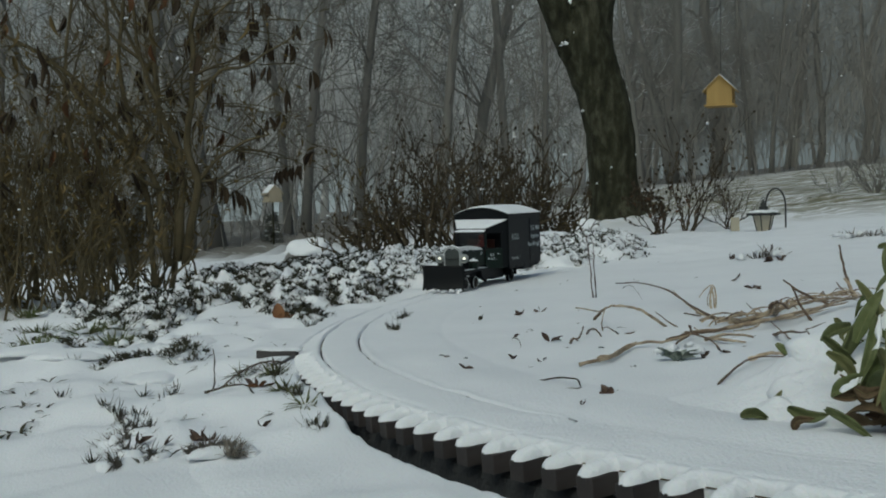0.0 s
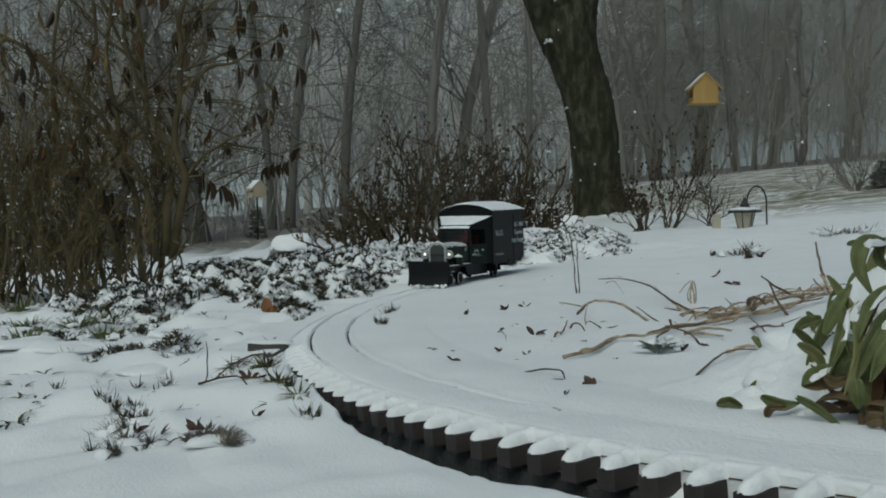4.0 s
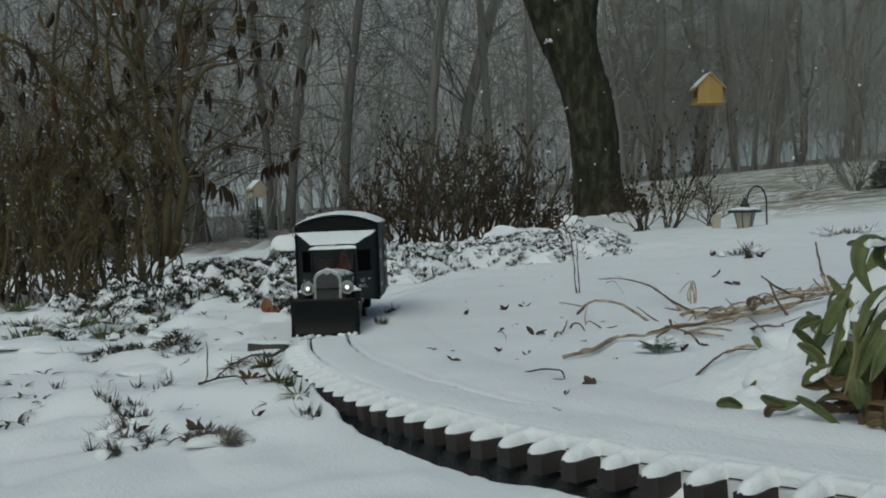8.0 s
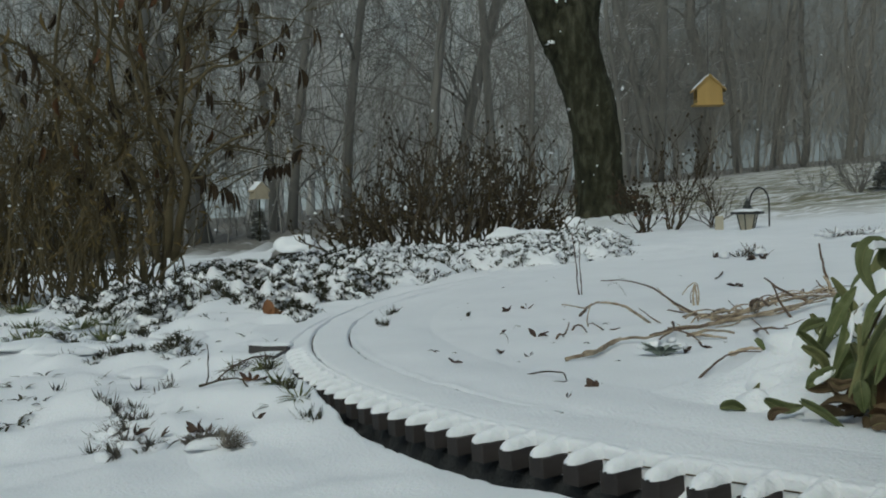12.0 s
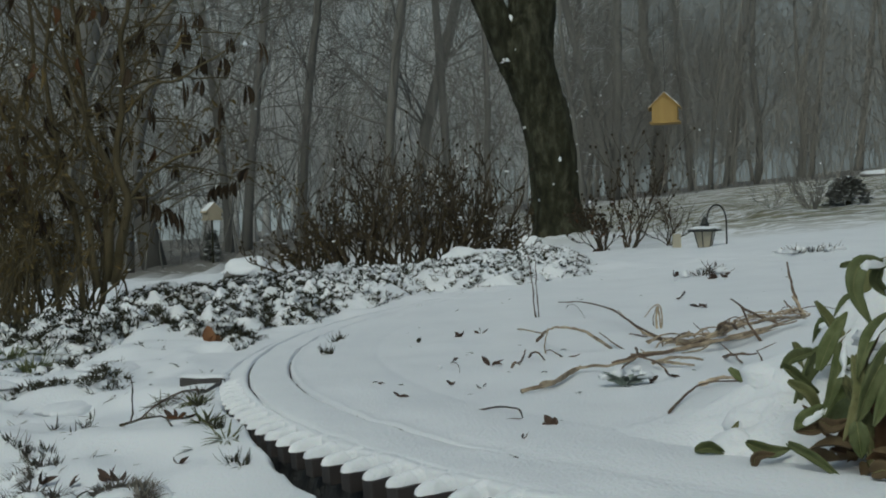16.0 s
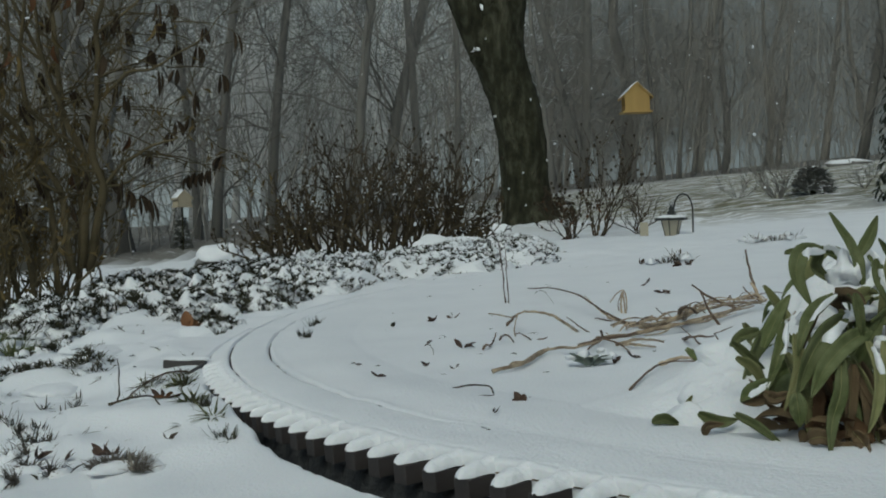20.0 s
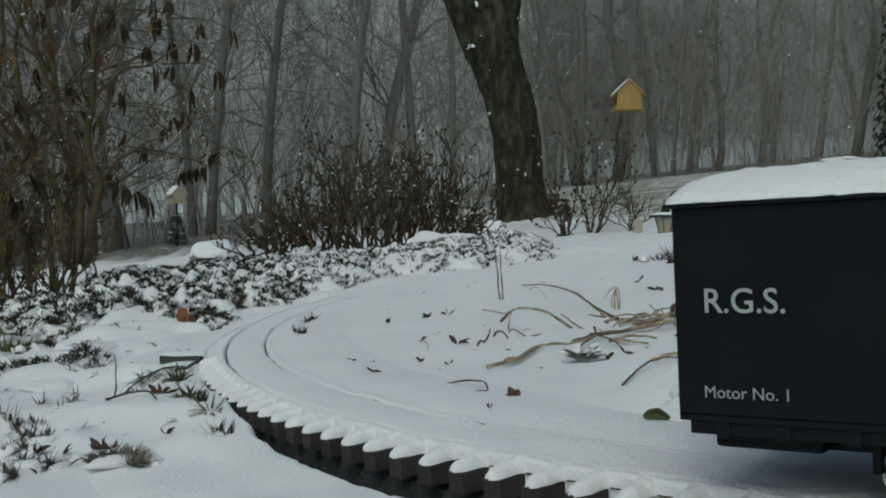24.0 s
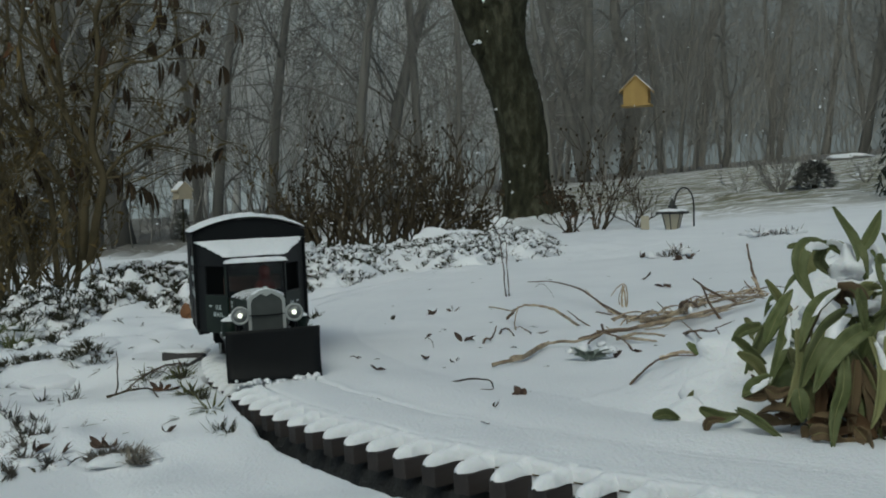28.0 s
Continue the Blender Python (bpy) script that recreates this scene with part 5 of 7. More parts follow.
    limb(((0.100, -0.030, 0.020), (0.071, -0.030, 0.186), (0.001, -0.030, 0.385), (-0.008, -0.030, 0.537), (0.012, -0.030, 0.687), (0.030, -0.030, 0.800)), 0.0060)
    leafmesh = []
    for i in range(6):
        s = Shape()
        w = rng.uniform(0.008, 0.0135)
        s.leaf((0, 0, 0), (0.05, 0, -1), (0, 1, 0), rng.uniform(0.036, 0.060), w * 0.9, rng.uniform(-0.35, 0.45), rng.uniform(0.5, 1.3), 6)
        if i % 2:
            s.leaf((0.006, 0.003, -0.004), (0.12, 0.1, -1), (0.4, 1, 0), rng.uniform(0.035, 0.055), w * 0.8, 0.15, 0.6, 5)
        if i % 3 == 0:
            s.leaf((-0.006, 0.002, -0.002), (-0.22, -0.1, -1), (-0.4, 1, 0), rng.uniform(0.030, 0.05), w * 0.7, -0.15, 0.6, 5)
        leafmesh.append(s.mesh("hanging_leaf", RUSTLEAF if i == 4 else DRYLEAF if i == 2 else DARKLEAF))
    hang = [q for q in tips if q[2] <= 1]
    rng.shuffle(hang)
    n = 0
    for pts, dirs, depth in hang:
        p = pts[-1]
        if p.z > 0.25 and n < 230:
            n += 1
            part("hanging_leaf", leafmesh[rng.randrange(6)], None, t, m=Matrix.Translation(p) @ pose(0, 0, 0, rng.uniform(-22, 22), rng.uniform(-22, 22), rng.uniform(0, 360)))
    upper = Shape()
    for p in ((0.439, -0.058, 0.665), (0.536, -0.059, 0.646), (0.597, -0.060, 0.635), (0.417, -0.061, 0.598), (0.470, -0.063, 0.553), (0.568, -0.064, 0.540), (0.429, -0.063, 0.551), (0.353, -0.064, 0.498), (0.498, -0.067, 0.444), (0.467, -0.067, 0.438),
              (0.491, -0.072, 0.316), (0.505, -0.072, 0.322), (0.522, -0.072, 0.322), (0.539, -0.072, 0.328), (0.382, -0.073, 0.274), (0.402, -0.073, 0.263), (0.358, -0.072, 0.285), (0.308, -0.066, 0.435), (0.518, -0.061, 0.603), (0.474, -0.061, 0.607), (0.426, -0.057, 0.703), (0.466, -0.057, 0.699)):
        p = Vector(p)
        k = rng.choice((0, 1, 3, 5, 0, 3))
        part("hanging_leaf", leafmesh[k], None, t, m=Matrix.Translation(p) @ pose(0, 0, 0, rng.uniform(-12, 12), rng.uniform(-12, 12), rng.uniform(-50, 50)))
        reach = Vector((-rng.uniform(0.10, 0.20), rng.uniform(-0.02, 0.02), rng.uniform(-0.06, 0.05)))
        upper.tube([p + Vector((0, 0, 0.002)), p + reach * 0.3 + Vector((0, 0, 0.012)), p + reach * 0.65 + Vector((0, 0, 0.008)), p + reach], [0.0008, 0.0012, 0.0016, 0.002], 5)
    part("twig", upper, STEM, t, "fine twigs that carry the hanging leaves", smooth=True, kind="stuff")
    low = Shape()
    for pts, dirs, depth in tips:
        for i, p in enumerate(pts[1:]):
            if p.z < 0.36 + 0.5 * rng.random() ** 2 and rng.random() < 0.5:
                low.leaf(p, (rng.uniform(-0.6, 0.6), rng.uniform(-0.6, 0.6), rng.uniform(-1, 0.4)), (rng.uniform(-1, 1), rng.uniform(-1, 1), 0.3), rng.uniform(0.010, 0.024), rng.uniform(0.0035, 0.008), 0.3, 0.5, 2)
    part("small_leaves", low, DRYLEAF, t, "small withered brown leaves", smooth=True, kind="stuff")
    flecks = Shape()
    for pts, dirs, depth in tips:
        if rng.random() < 0.035:
            p = pts[rng.randint(1, len(pts) - 1)]
            flecks.lump(p + Vector((0, 0, 0.002)), rng.uniform(0.002, 0.006), 0.003, rng.uniform(0.0015, 0.003), rng.random() * 50, 0.4, 4, 6)
    part("snow_flecks", flecks, SNOW, t, "specks of snow on the twigs", smooth=True, kind="stuff")


leafy_shrub()


def hip_bush():
    """The dense rounded bush with dark hips at its tips."""
    rng = random.Random(33)
    x, y = spot(0.005, 4.75)
    z = ground(x, y, False)
    t = thing("hip_bush", pose(x, y, z - 0.02), "dense bare brown bush with dark hips at its tips", "bush")
    tips = []
    for c in range(104):
        u = -1 + 2 * (c + rng.random()) / 104
        fx, fy = u * 0.45 + rng.uniform(-0.05, 0.05), rng.uniform(-0.16, 0.16)
        dome = table(((-1.0, 0.18), (-0.63, 0.27), (-0.5, 0.38), (-0.36, 0.52), (0.45, 0.52), (0.8, 0.38), (1.0, 0.24)), u)
        tall = dome * rng.uniform(0.55, 1.0)
        s = Shape()
        grow(s, (fx, fy, 0), (u * 0.80 + rng.uniform(-0.45, 0.45), rng.uniform(-0.4, 0.4), 1), tall * 0.72, rng.uniform(0.0060, 0.0090), rng, 2, 0.70, 3, 0.26, 7, 5, tips, 0.40, 0.56, 0.0030)
        part("stem", s, TWIG, t)
    leaves, hips, flecks = Shape(), Shape(), Shape()
    for pts, dirs, depth in tips:
        if depth == 0 and rng.random() < 0.40:
            hips.lump(pts[-1], 0.0062, 0.0062, 0.0075, rng.random() * 40, 0.2, 4, 6, -1)
        for p in pts[1:]:
            if rng.random() < 0.50 * (1 - p.z / 0.42):
                leaves.leaf(p, (rng.uniform(-1, 1), rng.uniform(-1, 1), rng.uniform(-0.6, 0.6)), (0, 0, 1), rng.uniform(0.014, 0.030), rng.uniform(0.006, 0.012), 0.3, 0.4, 2)
        if rng.random() < (0.022 if pts[0].z > 0.16 else 0.10):
            p = pts[rng.randint(1, len(pts) - 1)]
            flecks.lump(p, rng.uniform(0.004, 0.011), 0.006, rng.uniform(0.003, 0.005), rng.random() * 40, 0.5, 4, 6)
    part("fruit", hips, TWIG, t, "small dark hips", smooth=True, kind="stuff")
    part("foliage", leaves, DRYLEAF, t, "few withered leaves", kind="stuff")
    part("snow", flecks, SNOW, t, "snow caught among the stems", smooth=True, kind="stuff")


hip_bush()


def bare_shrub(slope, dist, size, seed, stems, label, mat, hips=False, spread=0.7, group=""):
    rng = random.Random(seed)
    x, y = spot(slope, dist)
    t = thing("bare_shrub", pose(x, y, ground(x, y, False) - 0.01), label, "shrub", group)
    tips = []
    for i in range(stems):
        s = Shape()
        a = rng.uniform(0, 6.28)
        grow(s, (0.06 * size * math.cos(a), 0.06 * size * math.sin(a), 0), (math.cos(a) * spread, math.sin(a) * spread * 0.7, 1), size * rng.uniform(0.4, 0.65), 0.006 * size + 0.0018, rng, 2, 0.65, 3, 0.22, 6, 5, tips, 0.36, 0.62, 0.002)
        part("stem", s, mat, t)
    if hips:
        h, fl = Shape(), Shape()
        for pts, dirs, depth in tips:
            if depth == 0:
                h.lump(pts[-1], 0.006, 0.006, 0.007, rng.random() * 30, 0.2, 4, 6, -1)
            if pts[0].z < 0.2 and rng.random() < 0.16:
                fl.leaf(pts[1], (rng.uniform(-1, 1), rng.uniform(-1, 1), -0.3), (0, 0, 1), 0.03, 0.016, 0.3, 0.3, 3)
        part("fruit", h, TWIG, t, "dark hips on the tips", smooth=True, kind="stuff")
        part("foliage", fl, RUSTLEAF, t, "few rust-brown leaves", kind="stuff")


bare_shrub(0.214, 4.9, 0.50, 3, 8, "open bare shrub with dark hips and rust-brown leaves", TWIG, True, 0.8)
bare_shrub(0.190, 4.7, 0.24, 4, 13, "low bare twiggy shrub in the snow", TWIG, True, 1.0)
bare_shrub(0.252, 4.8, 0.18, 5, 8, "low bare twiggy shrub in the snow", TWIG, False, 1.0)
for sl, ds, sz, sd, n in ((0.252, 7.4, 0.21, 6, 7), (0.348, 7.6, 0.24, 7, 6), (0.385, 7.2, 0.36, 8, 20), (0.47, 8.0, 0.23, 9, 9), (0.515, 8.4, 0.3, 10, 10)):
    bare_shrub(sl, ds, sz, sd, n, "bare shrub on the snowy lawn", WOODS, False, 0.6, "shrubs on the lawn")


def evergreen(slope, dist, size, tall, seed, label):
    rng = random.Random(seed)
    x, y = spot(slope, dist)
    t = thing("evergreen_shrub", pose(x, y, ground(x, y, False)), label, "shrub")
    part("trunk", Shape().tube([(0, 0, -0.1), (0, 0, tall * 0.8)], [0.03, 0.01], 6), BARK, t)
    s, w = Shape(), Shape()
    for i in range(420):
        u = rng.random() ** 0.7
        a, r = rng.uniform(0, 6.28), size * (1 - u * 0.75) * rng.uniform(0.45, 1.0)
        p = Vector((math.cos(a) * r, math.sin(a) * r, u * tall + rng.uniform(-0.03, 0.03)))
        for k in range(4):
            s.leaf(p, (math.cos(a) + rng.uniform(-0.7, 0.7), math.sin(a) + rng.uniform(-0.7, 0.7), rng.uniform(-0.2, 1.0)), (0, 0, 1), size * rng.uniform(0.2, 0.45), 0.016, 0.2, 0.2, 2)
        if rng.random() < 0.16:
            w.lump(p + Vector((0, 0, 0.008)), 0.022, 0.022, 0.008, i, 0.5, 4, 7)
    part("foliage", s, FIR, t)
    part("snow", w, SNOW, t, "patches of snow", smooth=True, kind="stuff")


evergreen(0.420, 7.6, 0.165, 0.155, 2, "low dark evergreen shrub on the snowy lawn")
evergreen(-0.164, 9.7, 0.10, 0.27, 3, "small dark evergreen below the pale bird feeder")


# ---------------------------------------------------------------- low plants under snow
def cover_clump(seed, size, tall, mat=NEEDLE, thick=1.0, fine=1.0, name="ground_cover", label="low dark groundcover plant weighed down by lumps of snow", group="groundcover along the track"):
    """A low mat of leafy sprigs sunk under broken snow."""
    rng = random.Random(seed)
    t = thing(name, pose(0, 0, 0), label, "plant", group)

    def skin(x, y):
        q = Vector((x, y, seed))
        r = min(math.hypot(x, y) / size, 1.0)
        k = max(1 - r ** 2.2, 0)
        return tall * k * (0.80 + 0.34 * noise.noise(q * 24) + 0.34 * noise.noise(q * 62 + Vector((4, 1, 0))) + 0.16 * noise.noise(q * 130)) - 0.004 - 0.012 * r ** 4
    s, w = Shape(), Shape()
    n, m = 30, 56
    for i in range(n + 1):
        for j in range(m):
            a, r = 2 * math.pi * j / m, size * i / n
            x, y = math.cos(a) * r, math.sin(a) * r
            w.v.append((x + 0.004 * noise.noise(Vector((x * 70, y * 70, 5))), y, skin(x, y)))
    w.f = [(i * m + j, (i + 1) * m + j, (i + 1) * m + (j + 1) % m, i * m + (j + 1) % m) for i in range(n) for j in range(m)]
    for i in range(int(420 * thick * (size / 0.08) ** 1.7)):
        a, r = rng.uniform(0, 6.28), size * math.sqrt(rng.random())
        x, y = math.cos(a) * r, math.sin(a) * r
        q = Vector((x, y, seed))
        low = noise.noise(q * 24) + 0.8 * noise.noise(q * 62 + Vector((4, 1, 0)))
        if r > size * 0.96 or low > rng.uniform(-0.30, 0.62):
            continue
        p = Vector((x, y, skin(x, y) - 0.001 + 0.004 * rng.random()))
        tilt = Vector((rng.uniform(-0.6, 0.6), rng.uniform(-0.6, 0.6), 1))
        for k in range(rng.randint(4, 8)):
            d = Vector((rng.uniform(-1, 1), rng.uniform(-1, 1), rng.uniform(0.0, 0.9))) + tilt * 0.35
            s.leaf(p + d * 0.002, d, (0, 0, 1), rng.uniform(0.006, 0.014) * fine, rng.uniform(0.0013, 0.0030) * fine, 0.2, 0.3, 2)
    for i in range(int(12 * size / 0.08)):
        a, r = rng.uniform(0, 6.28), size * math.sqrt(rng.random())
        x, y = math.cos(a) * r, math.sin(a) * r
        k = rng.choice((0.25, 0.35, 0.5))
        w.lump((x, y, skin(x, y) + 0.002), 0.016 * k * rng.uniform(0.7, 1.5), 0.013 * k, 0.009 * k, rng.random() * 90, 1.2, 6, 9)
    part("foliage", s, mat, t, kind="stuff")
    part("snow", w, SNOW, t, "lumps of fresh snow", smooth=True, kind="stuff")
    return t


def ground_cover():
    rng = random.Random(77)
    protos = [cover_clump(i, sz, h) for i, (sz, h) in enumerate(((0.075, 0.040), (0.095, 0.050), (0.06, 0.034), (0.11, 0.056)))]
    protos += [cover_clump(i + 10, sz, h, thick=0.34, label="low plant almost buried under mounds of snow") for i, (sz, h) in enumerate(((0.10, 0.042), (0.13, 0.055)))]
    used = set()
    count = 0
    while count < 170:
        zone = rng.random()
        if zone < 0.62:
            sl, d = rng.uniform(-0.30, -0.02), rng.uniform(1.75, 3.4)
        elif zone < 0.9:
            sl, d = rng.uniform(-0.06, 0.15), rng.uniform(2.5, 4.2)
        else:
            sl, d = rng.uniform(-0.44, -0.28), rng.uniform(1.9, 2.4)
        x, y = spot(sl, d)
        rr = math.hypot(x - CX, y - CY) - RAD
        if rr < 0.16 or (rr < 0.26 and rng.random() < 0.5) or (sl < -0.235 and d > 2.02):
            continue
        k = rng.randrange(4) if sl < -0.05 or d > 3.9 else 4 + rng.randrange(2)
        m = pose(x, y, ground(x, y) - 0.004, rng.uniform(-8, 8), rng.uniform(-8, 8), rng.uniform(0, 360))
        count += 1
        if k not in used:
            used.add(k)
            protos[k].matrix_world = m
        else:
            copy_thing(protos[k], m)


ground_cover()


def snow_mound(slope, dist, rx, ry, rz, seed, label="snow-covered fieldstone beside the bushes"):
    x, y = spot(slope, dist)
    t = thing("snowy_stone", pose(x, y, ground(x, y, False)), label, "stone")
    part("stone", Shape().lump((0, 0, 0.0), rx, ry, rz, seed, 0.35, 12, 18), ROCK, t, smooth=True)
    part("snow_cap", Shape().lump((0, 0, rz * 0.34), rx * 0.98, ry * 0.98, rz * 0.78, seed, 0.4, 16, 26, -0.15), SNOW, t, "thick cap of snow", smooth=True)


snow_mound(-0.132, 5.6, 0.12, 0.11, 0.095, 3)
snow_mound(0.066, 4.3, 0.11, 0.10, 0.065, 5)
snow_mound(0.092, 4.35, 0.10, 0.09, 0.045, 9)
snow_mound(0.118, 5.6, 0.10, 0.09, 0.06, 6)
snow_mound(0.455, 19.0, 0.36, 0.3, 0.10, 8, "large snow-covered stone at the edge of the wood")


def tuft(name, seed, blades, tall, spread, mat, label, group, droop=0.5, wide=0.0022):
    rng = random.Random(seed)
    t = thing(name, pose(0, 0, 0), label, "plant", group)
    s, w = Shape(), Shape()
    for i in range(blades):
        a = rng.uniform(0, 6.28)
        r = spread * rng.uniform(0, 0.4)
        p = Vector((math.cos(a) * r, math.sin(a) * r, -0.002))
        s.leaf(p, (math.cos(a) * rng.uniform(0.2, 1.0) * spread / tall, math.sin(a) * rng.uniform(0.2, 1.0) * spread / tall, 1), (math.cos(a), math.sin(a), 0.2), tall * 0.72 * rng.uniform(0.35, 1.0), wide * 0.8 * rng.uniform(0.7, 1.3), droop * rng.uniform(-1, 0.2), 0.3, 4)
    for i in range(3):
        a = rng.uniform(0, 6.28)
        w.lump((math.cos(a) * spread * 0.5, math.sin(a) * spread * 0.5, tall * 0.10), spread * rng.uniform(0.1, 0.24), spread * rng.uniform(0.1, 0.2), tall * rng.uniform(0.06, 0.14), seed + i, 0.9, 6, 9)
    part("foliage", s, mat, t, kind="stuff")
    part("snow", w, SNOW, t, "snow clinging to it", smooth=True, kind="stuff")
    return t


def set_down(proto, spots, rng, first=True, sink=0.0):
    for i, (x, y) in enumerate(spots):
        rr = math.hypot(x - CX, y - CY)
        if RAD < rr < RAD + 0.068:
            x, y = CX + (x - CX) * (RAD + 0.068) / rr, CY + (y - CY) * (RAD + 0.068) / rr
        m = pose(x, y, surface(x, y) + 0.001 - sink, rng.uniform(-6, 6), rng.uniform(-6, 6), rng.uniform(0, 360))
        if i == 0 and first:
            proto.matrix_world = m
        else:
            copy_thing(proto, m)


def sprig(name, seed, blades, tall, mat, label, group, wide=0.0019, flat=0.35):
    """A tuft of narrow needle leaves spreading from one foot."""
    rng = random.Random(seed)
    t = thing(name, pose(0, 0, 0), label, "plant", group)
    s = Shape()
    for i in range(blades):
        a = i * 2.4 + rng.uniform(-0.5, 0.5)
        foot = Vector((rng.uniform(-0.2, 0.2) * tall, rng.uniform(-0.2, 0.2) * tall, -0.003))
        s.leaf(foot, (math.cos(a), math.sin(a), rng.uniform(0.0, 1.0 - flat)), (math.cos(a), math.sin(a), 0.5), tall * rng.uniform(0.5, 1.1), wide * rng.uniform(0.7, 1.3), rng.uniform(0.0, 0.4), 0.3, 4)
    part("foliage", s, mat, t, kind="stuff")
    return t


def withered_clump(seed, rx, ry, rz, mat, label, blades, name="withered_clump"):
    """Withered leaves standing close together, a little snow among them."""
    rng = random.Random(seed)
    t = thing(name, pose(0, 0, 0), label, "plant", "withered clumps")
    s = Shape()
    for i in range(blades):
        a, k = rng.uniform(0, 6.28), rng.random() ** 0.5
        p = Vector((math.cos(a) * rx * k, math.sin(a) * ry * k, -0.002))
        d = Vector((math.cos(a) * 0.5 + rng.uniform(-0.8, 0.8), rng.uniform(-0.6, 0.3), rng.uniform(0.5, 1.2)))
        s.leaf(p, d, (rng.uniform(-0.4, 0.4), -0.6, 1), rz * rng.uniform(0.6, 1.3) * (1.2 - 0.6 * k), rng.uniform(0.0005, 0.0014), rng.uniform(0.1, 0.9), 0.3, 4)
    part("foliage", s, mat, t, kind="stuff")
    part("snow", Shape().lump((rx * 0.1, ry * 0.9, -0.001), rx * 1.2, ry * 1.0, rz * 0.42, seed + 3, 0.2, 10, 18), SNOW, t, "snow over its back", smooth=True)
    return t


def small_plants():
    rng = random.Random(9)
    set_down(tuft("grass_tuft", 1, 110, 0.042, 0.060, GRASS, "green grass tuft poking through the snow", "grass tufts"), [(-0.497, 1.56), (-0.476, 1.474), (-0.530, 1.70), (-0.617, 2.05), (-0.70, 1.80), (-0.56, 1.62), (-0.60, 1.52), (-0.76, 1.92)], rng)
    set_down(cover_clump(31, 0.034, 0.013, NEEDLE, 0.7, 0.8, "low_plant", "low dark leafy plant poking through the snow", "low plants"),
             [(-0.381, 1.200), (-0.365, 1.215), (-0.324, 1.205), (-0.53, 1.45), (-0.421, 1.455), (-0.322, 1.249), (-0.235, 1.648), (-0.21, 1.58), (-0.26, 1.72), (-0.43, 1.62), (-0.48, 1.36), (-0.58, 1.78), (-0.50, 1.86), (-0.62, 1.62), (-0.55, 1.95)], rng, sink=0.004)
    fine = sprig("needle_sprig", 3, 22, 0.014, NEEDLE, "dark needle-leaved sprig sticking out of the snow", "needle sprigs", 0.0011, 0.1)
    set_down(fine, [(-0.076, 1.392), (-0.071, 1.400), (-0.079, 1.380), (-0.080, 1.248), (-0.083, 1.256), (-0.078, 1.240), (-0.207, 1.465), (-0.203, 1.472), (-0.200, 1.535), (-0.131, 1.010), (-0.137, 1.00), (-0.127, 0.879), (-0.122, 0.868), (-0.107, 0.764), (-0.115, 0.772), (-0.118, 0.90), (-0.321, 0.948), (-0.301, 0.931), (-0.311, 0.940), (-0.289, 0.934), (-0.304, 1.006), (-0.266, 0.970), (-0.281, 0.880), (-0.259, 0.859),
                    (-0.226, 1.600), (-0.240, 1.80), (-0.374, 1.51), (-0.252, 0.745), (-0.275, 0.77), (-0.225, 1.005), (-0.145, 1.005), (-0.19, 1.07), (-0.421, 1.47), (-0.45, 1.24), (-0.40, 1.06)], rng)
    set_down(sprig("needle_sprig", 8, 32, 0.022, SPRIGGREEN, "green spiky sprig sticking out of the snow", "green sprigs", 0.0014, 0.3), [(-0.117, 0.915), (-0.110, 0.832), (-0.150, 0.915), (-0.140, 0.912), (-0.169, 1.035), (-0.180, 1.045), (-0.158, 1.028), (-0.219, 1.062)], rng)
    set_down(sprig("needle_sprig", 12, 10, 0.016, NEEDLE, "few dark needle leaves poking out of the snow", "needle tips", 0.0012, 0.2), [(-0.294, 1.098), (-0.323, 1.058), (-0.373, 1.307), (-0.327, 1.332), (-0.274, 0.965), (-0.271, 0.892), (-0.235, 0.856), (-0.293, 0.90), (-0.30, 0.86), (-0.34, 1.02), (-0.37, 1.10), (-0.28, 1.13), (-0.35, 1.33), (-0.30, 1.40), (-0.16, 0.98), (-0.15, 0.83), (-0.25, 0.82), (-0.21, 1.25), (-0.46, 1.30), (-0.41, 1.33)], rng)
    set_down(withered_clump(4, 0.017, 0.009, 0.012, BROWNGREY, "sunken hummock of withered brown grass in the snow", 300), [(-0.182, 0.742), (-0.166, 0.737)], rng)
    set_down(withered_clump(7, 0.008, 0.006, 0.013, BROWNGREY, "small withered grey-brown leaves standing in the snow", 80), [(-0.270, 0.830), (-0.260, 0.842), (-0.280, 0.836), (-0.248, 0.775), (-0.224, 0.755), (-0.252, 0.742), (-0.300, 0.93)], rng)
    set_down(tuft("grass_tuft", 5, 22, 0.05, 0.07, TWIG, "low dead twiggy tuft on the snowy bed", "twiggy tufts", 0.4, 0.003), [(0.93, 2.44), (0.98, 2.47), (0.88, 2.42), (0.600, 2.08), (0.57, 2.06)], rng)
    # hidden lumps of snow over the low plants
    lump = Shape().lump((0, 0, -0.002), 0.044, 0.034, 0.0068, 4, 0.25, 12, 24).lump((0.022, 0.016, -0.002), 0.024, 0.020, 0.0074, 8, 0.25, 10, 18)
    proto = solo("snow_lump", lump, SNOW, "low rounded lump of snow over a plant", "snow", group="snow lumps")
    for i in range(14):
        x, y = spot(rng.uniform(-0.44, -0.16), rng.uniform(1.15, 2.0))
        if math.hypot(x - CX, y - CY) - RAD < 0.11:
            continue
        copy_thing(proto, pose(x, y, ground(x, y) - 0.0025, 0, 0, rng.uniform(0, 360)))
    x, y = spot(-0.33, 1.2)
    proto.matrix_world = pose(x, y, ground(x, y) - 0.0025)


small_plants()


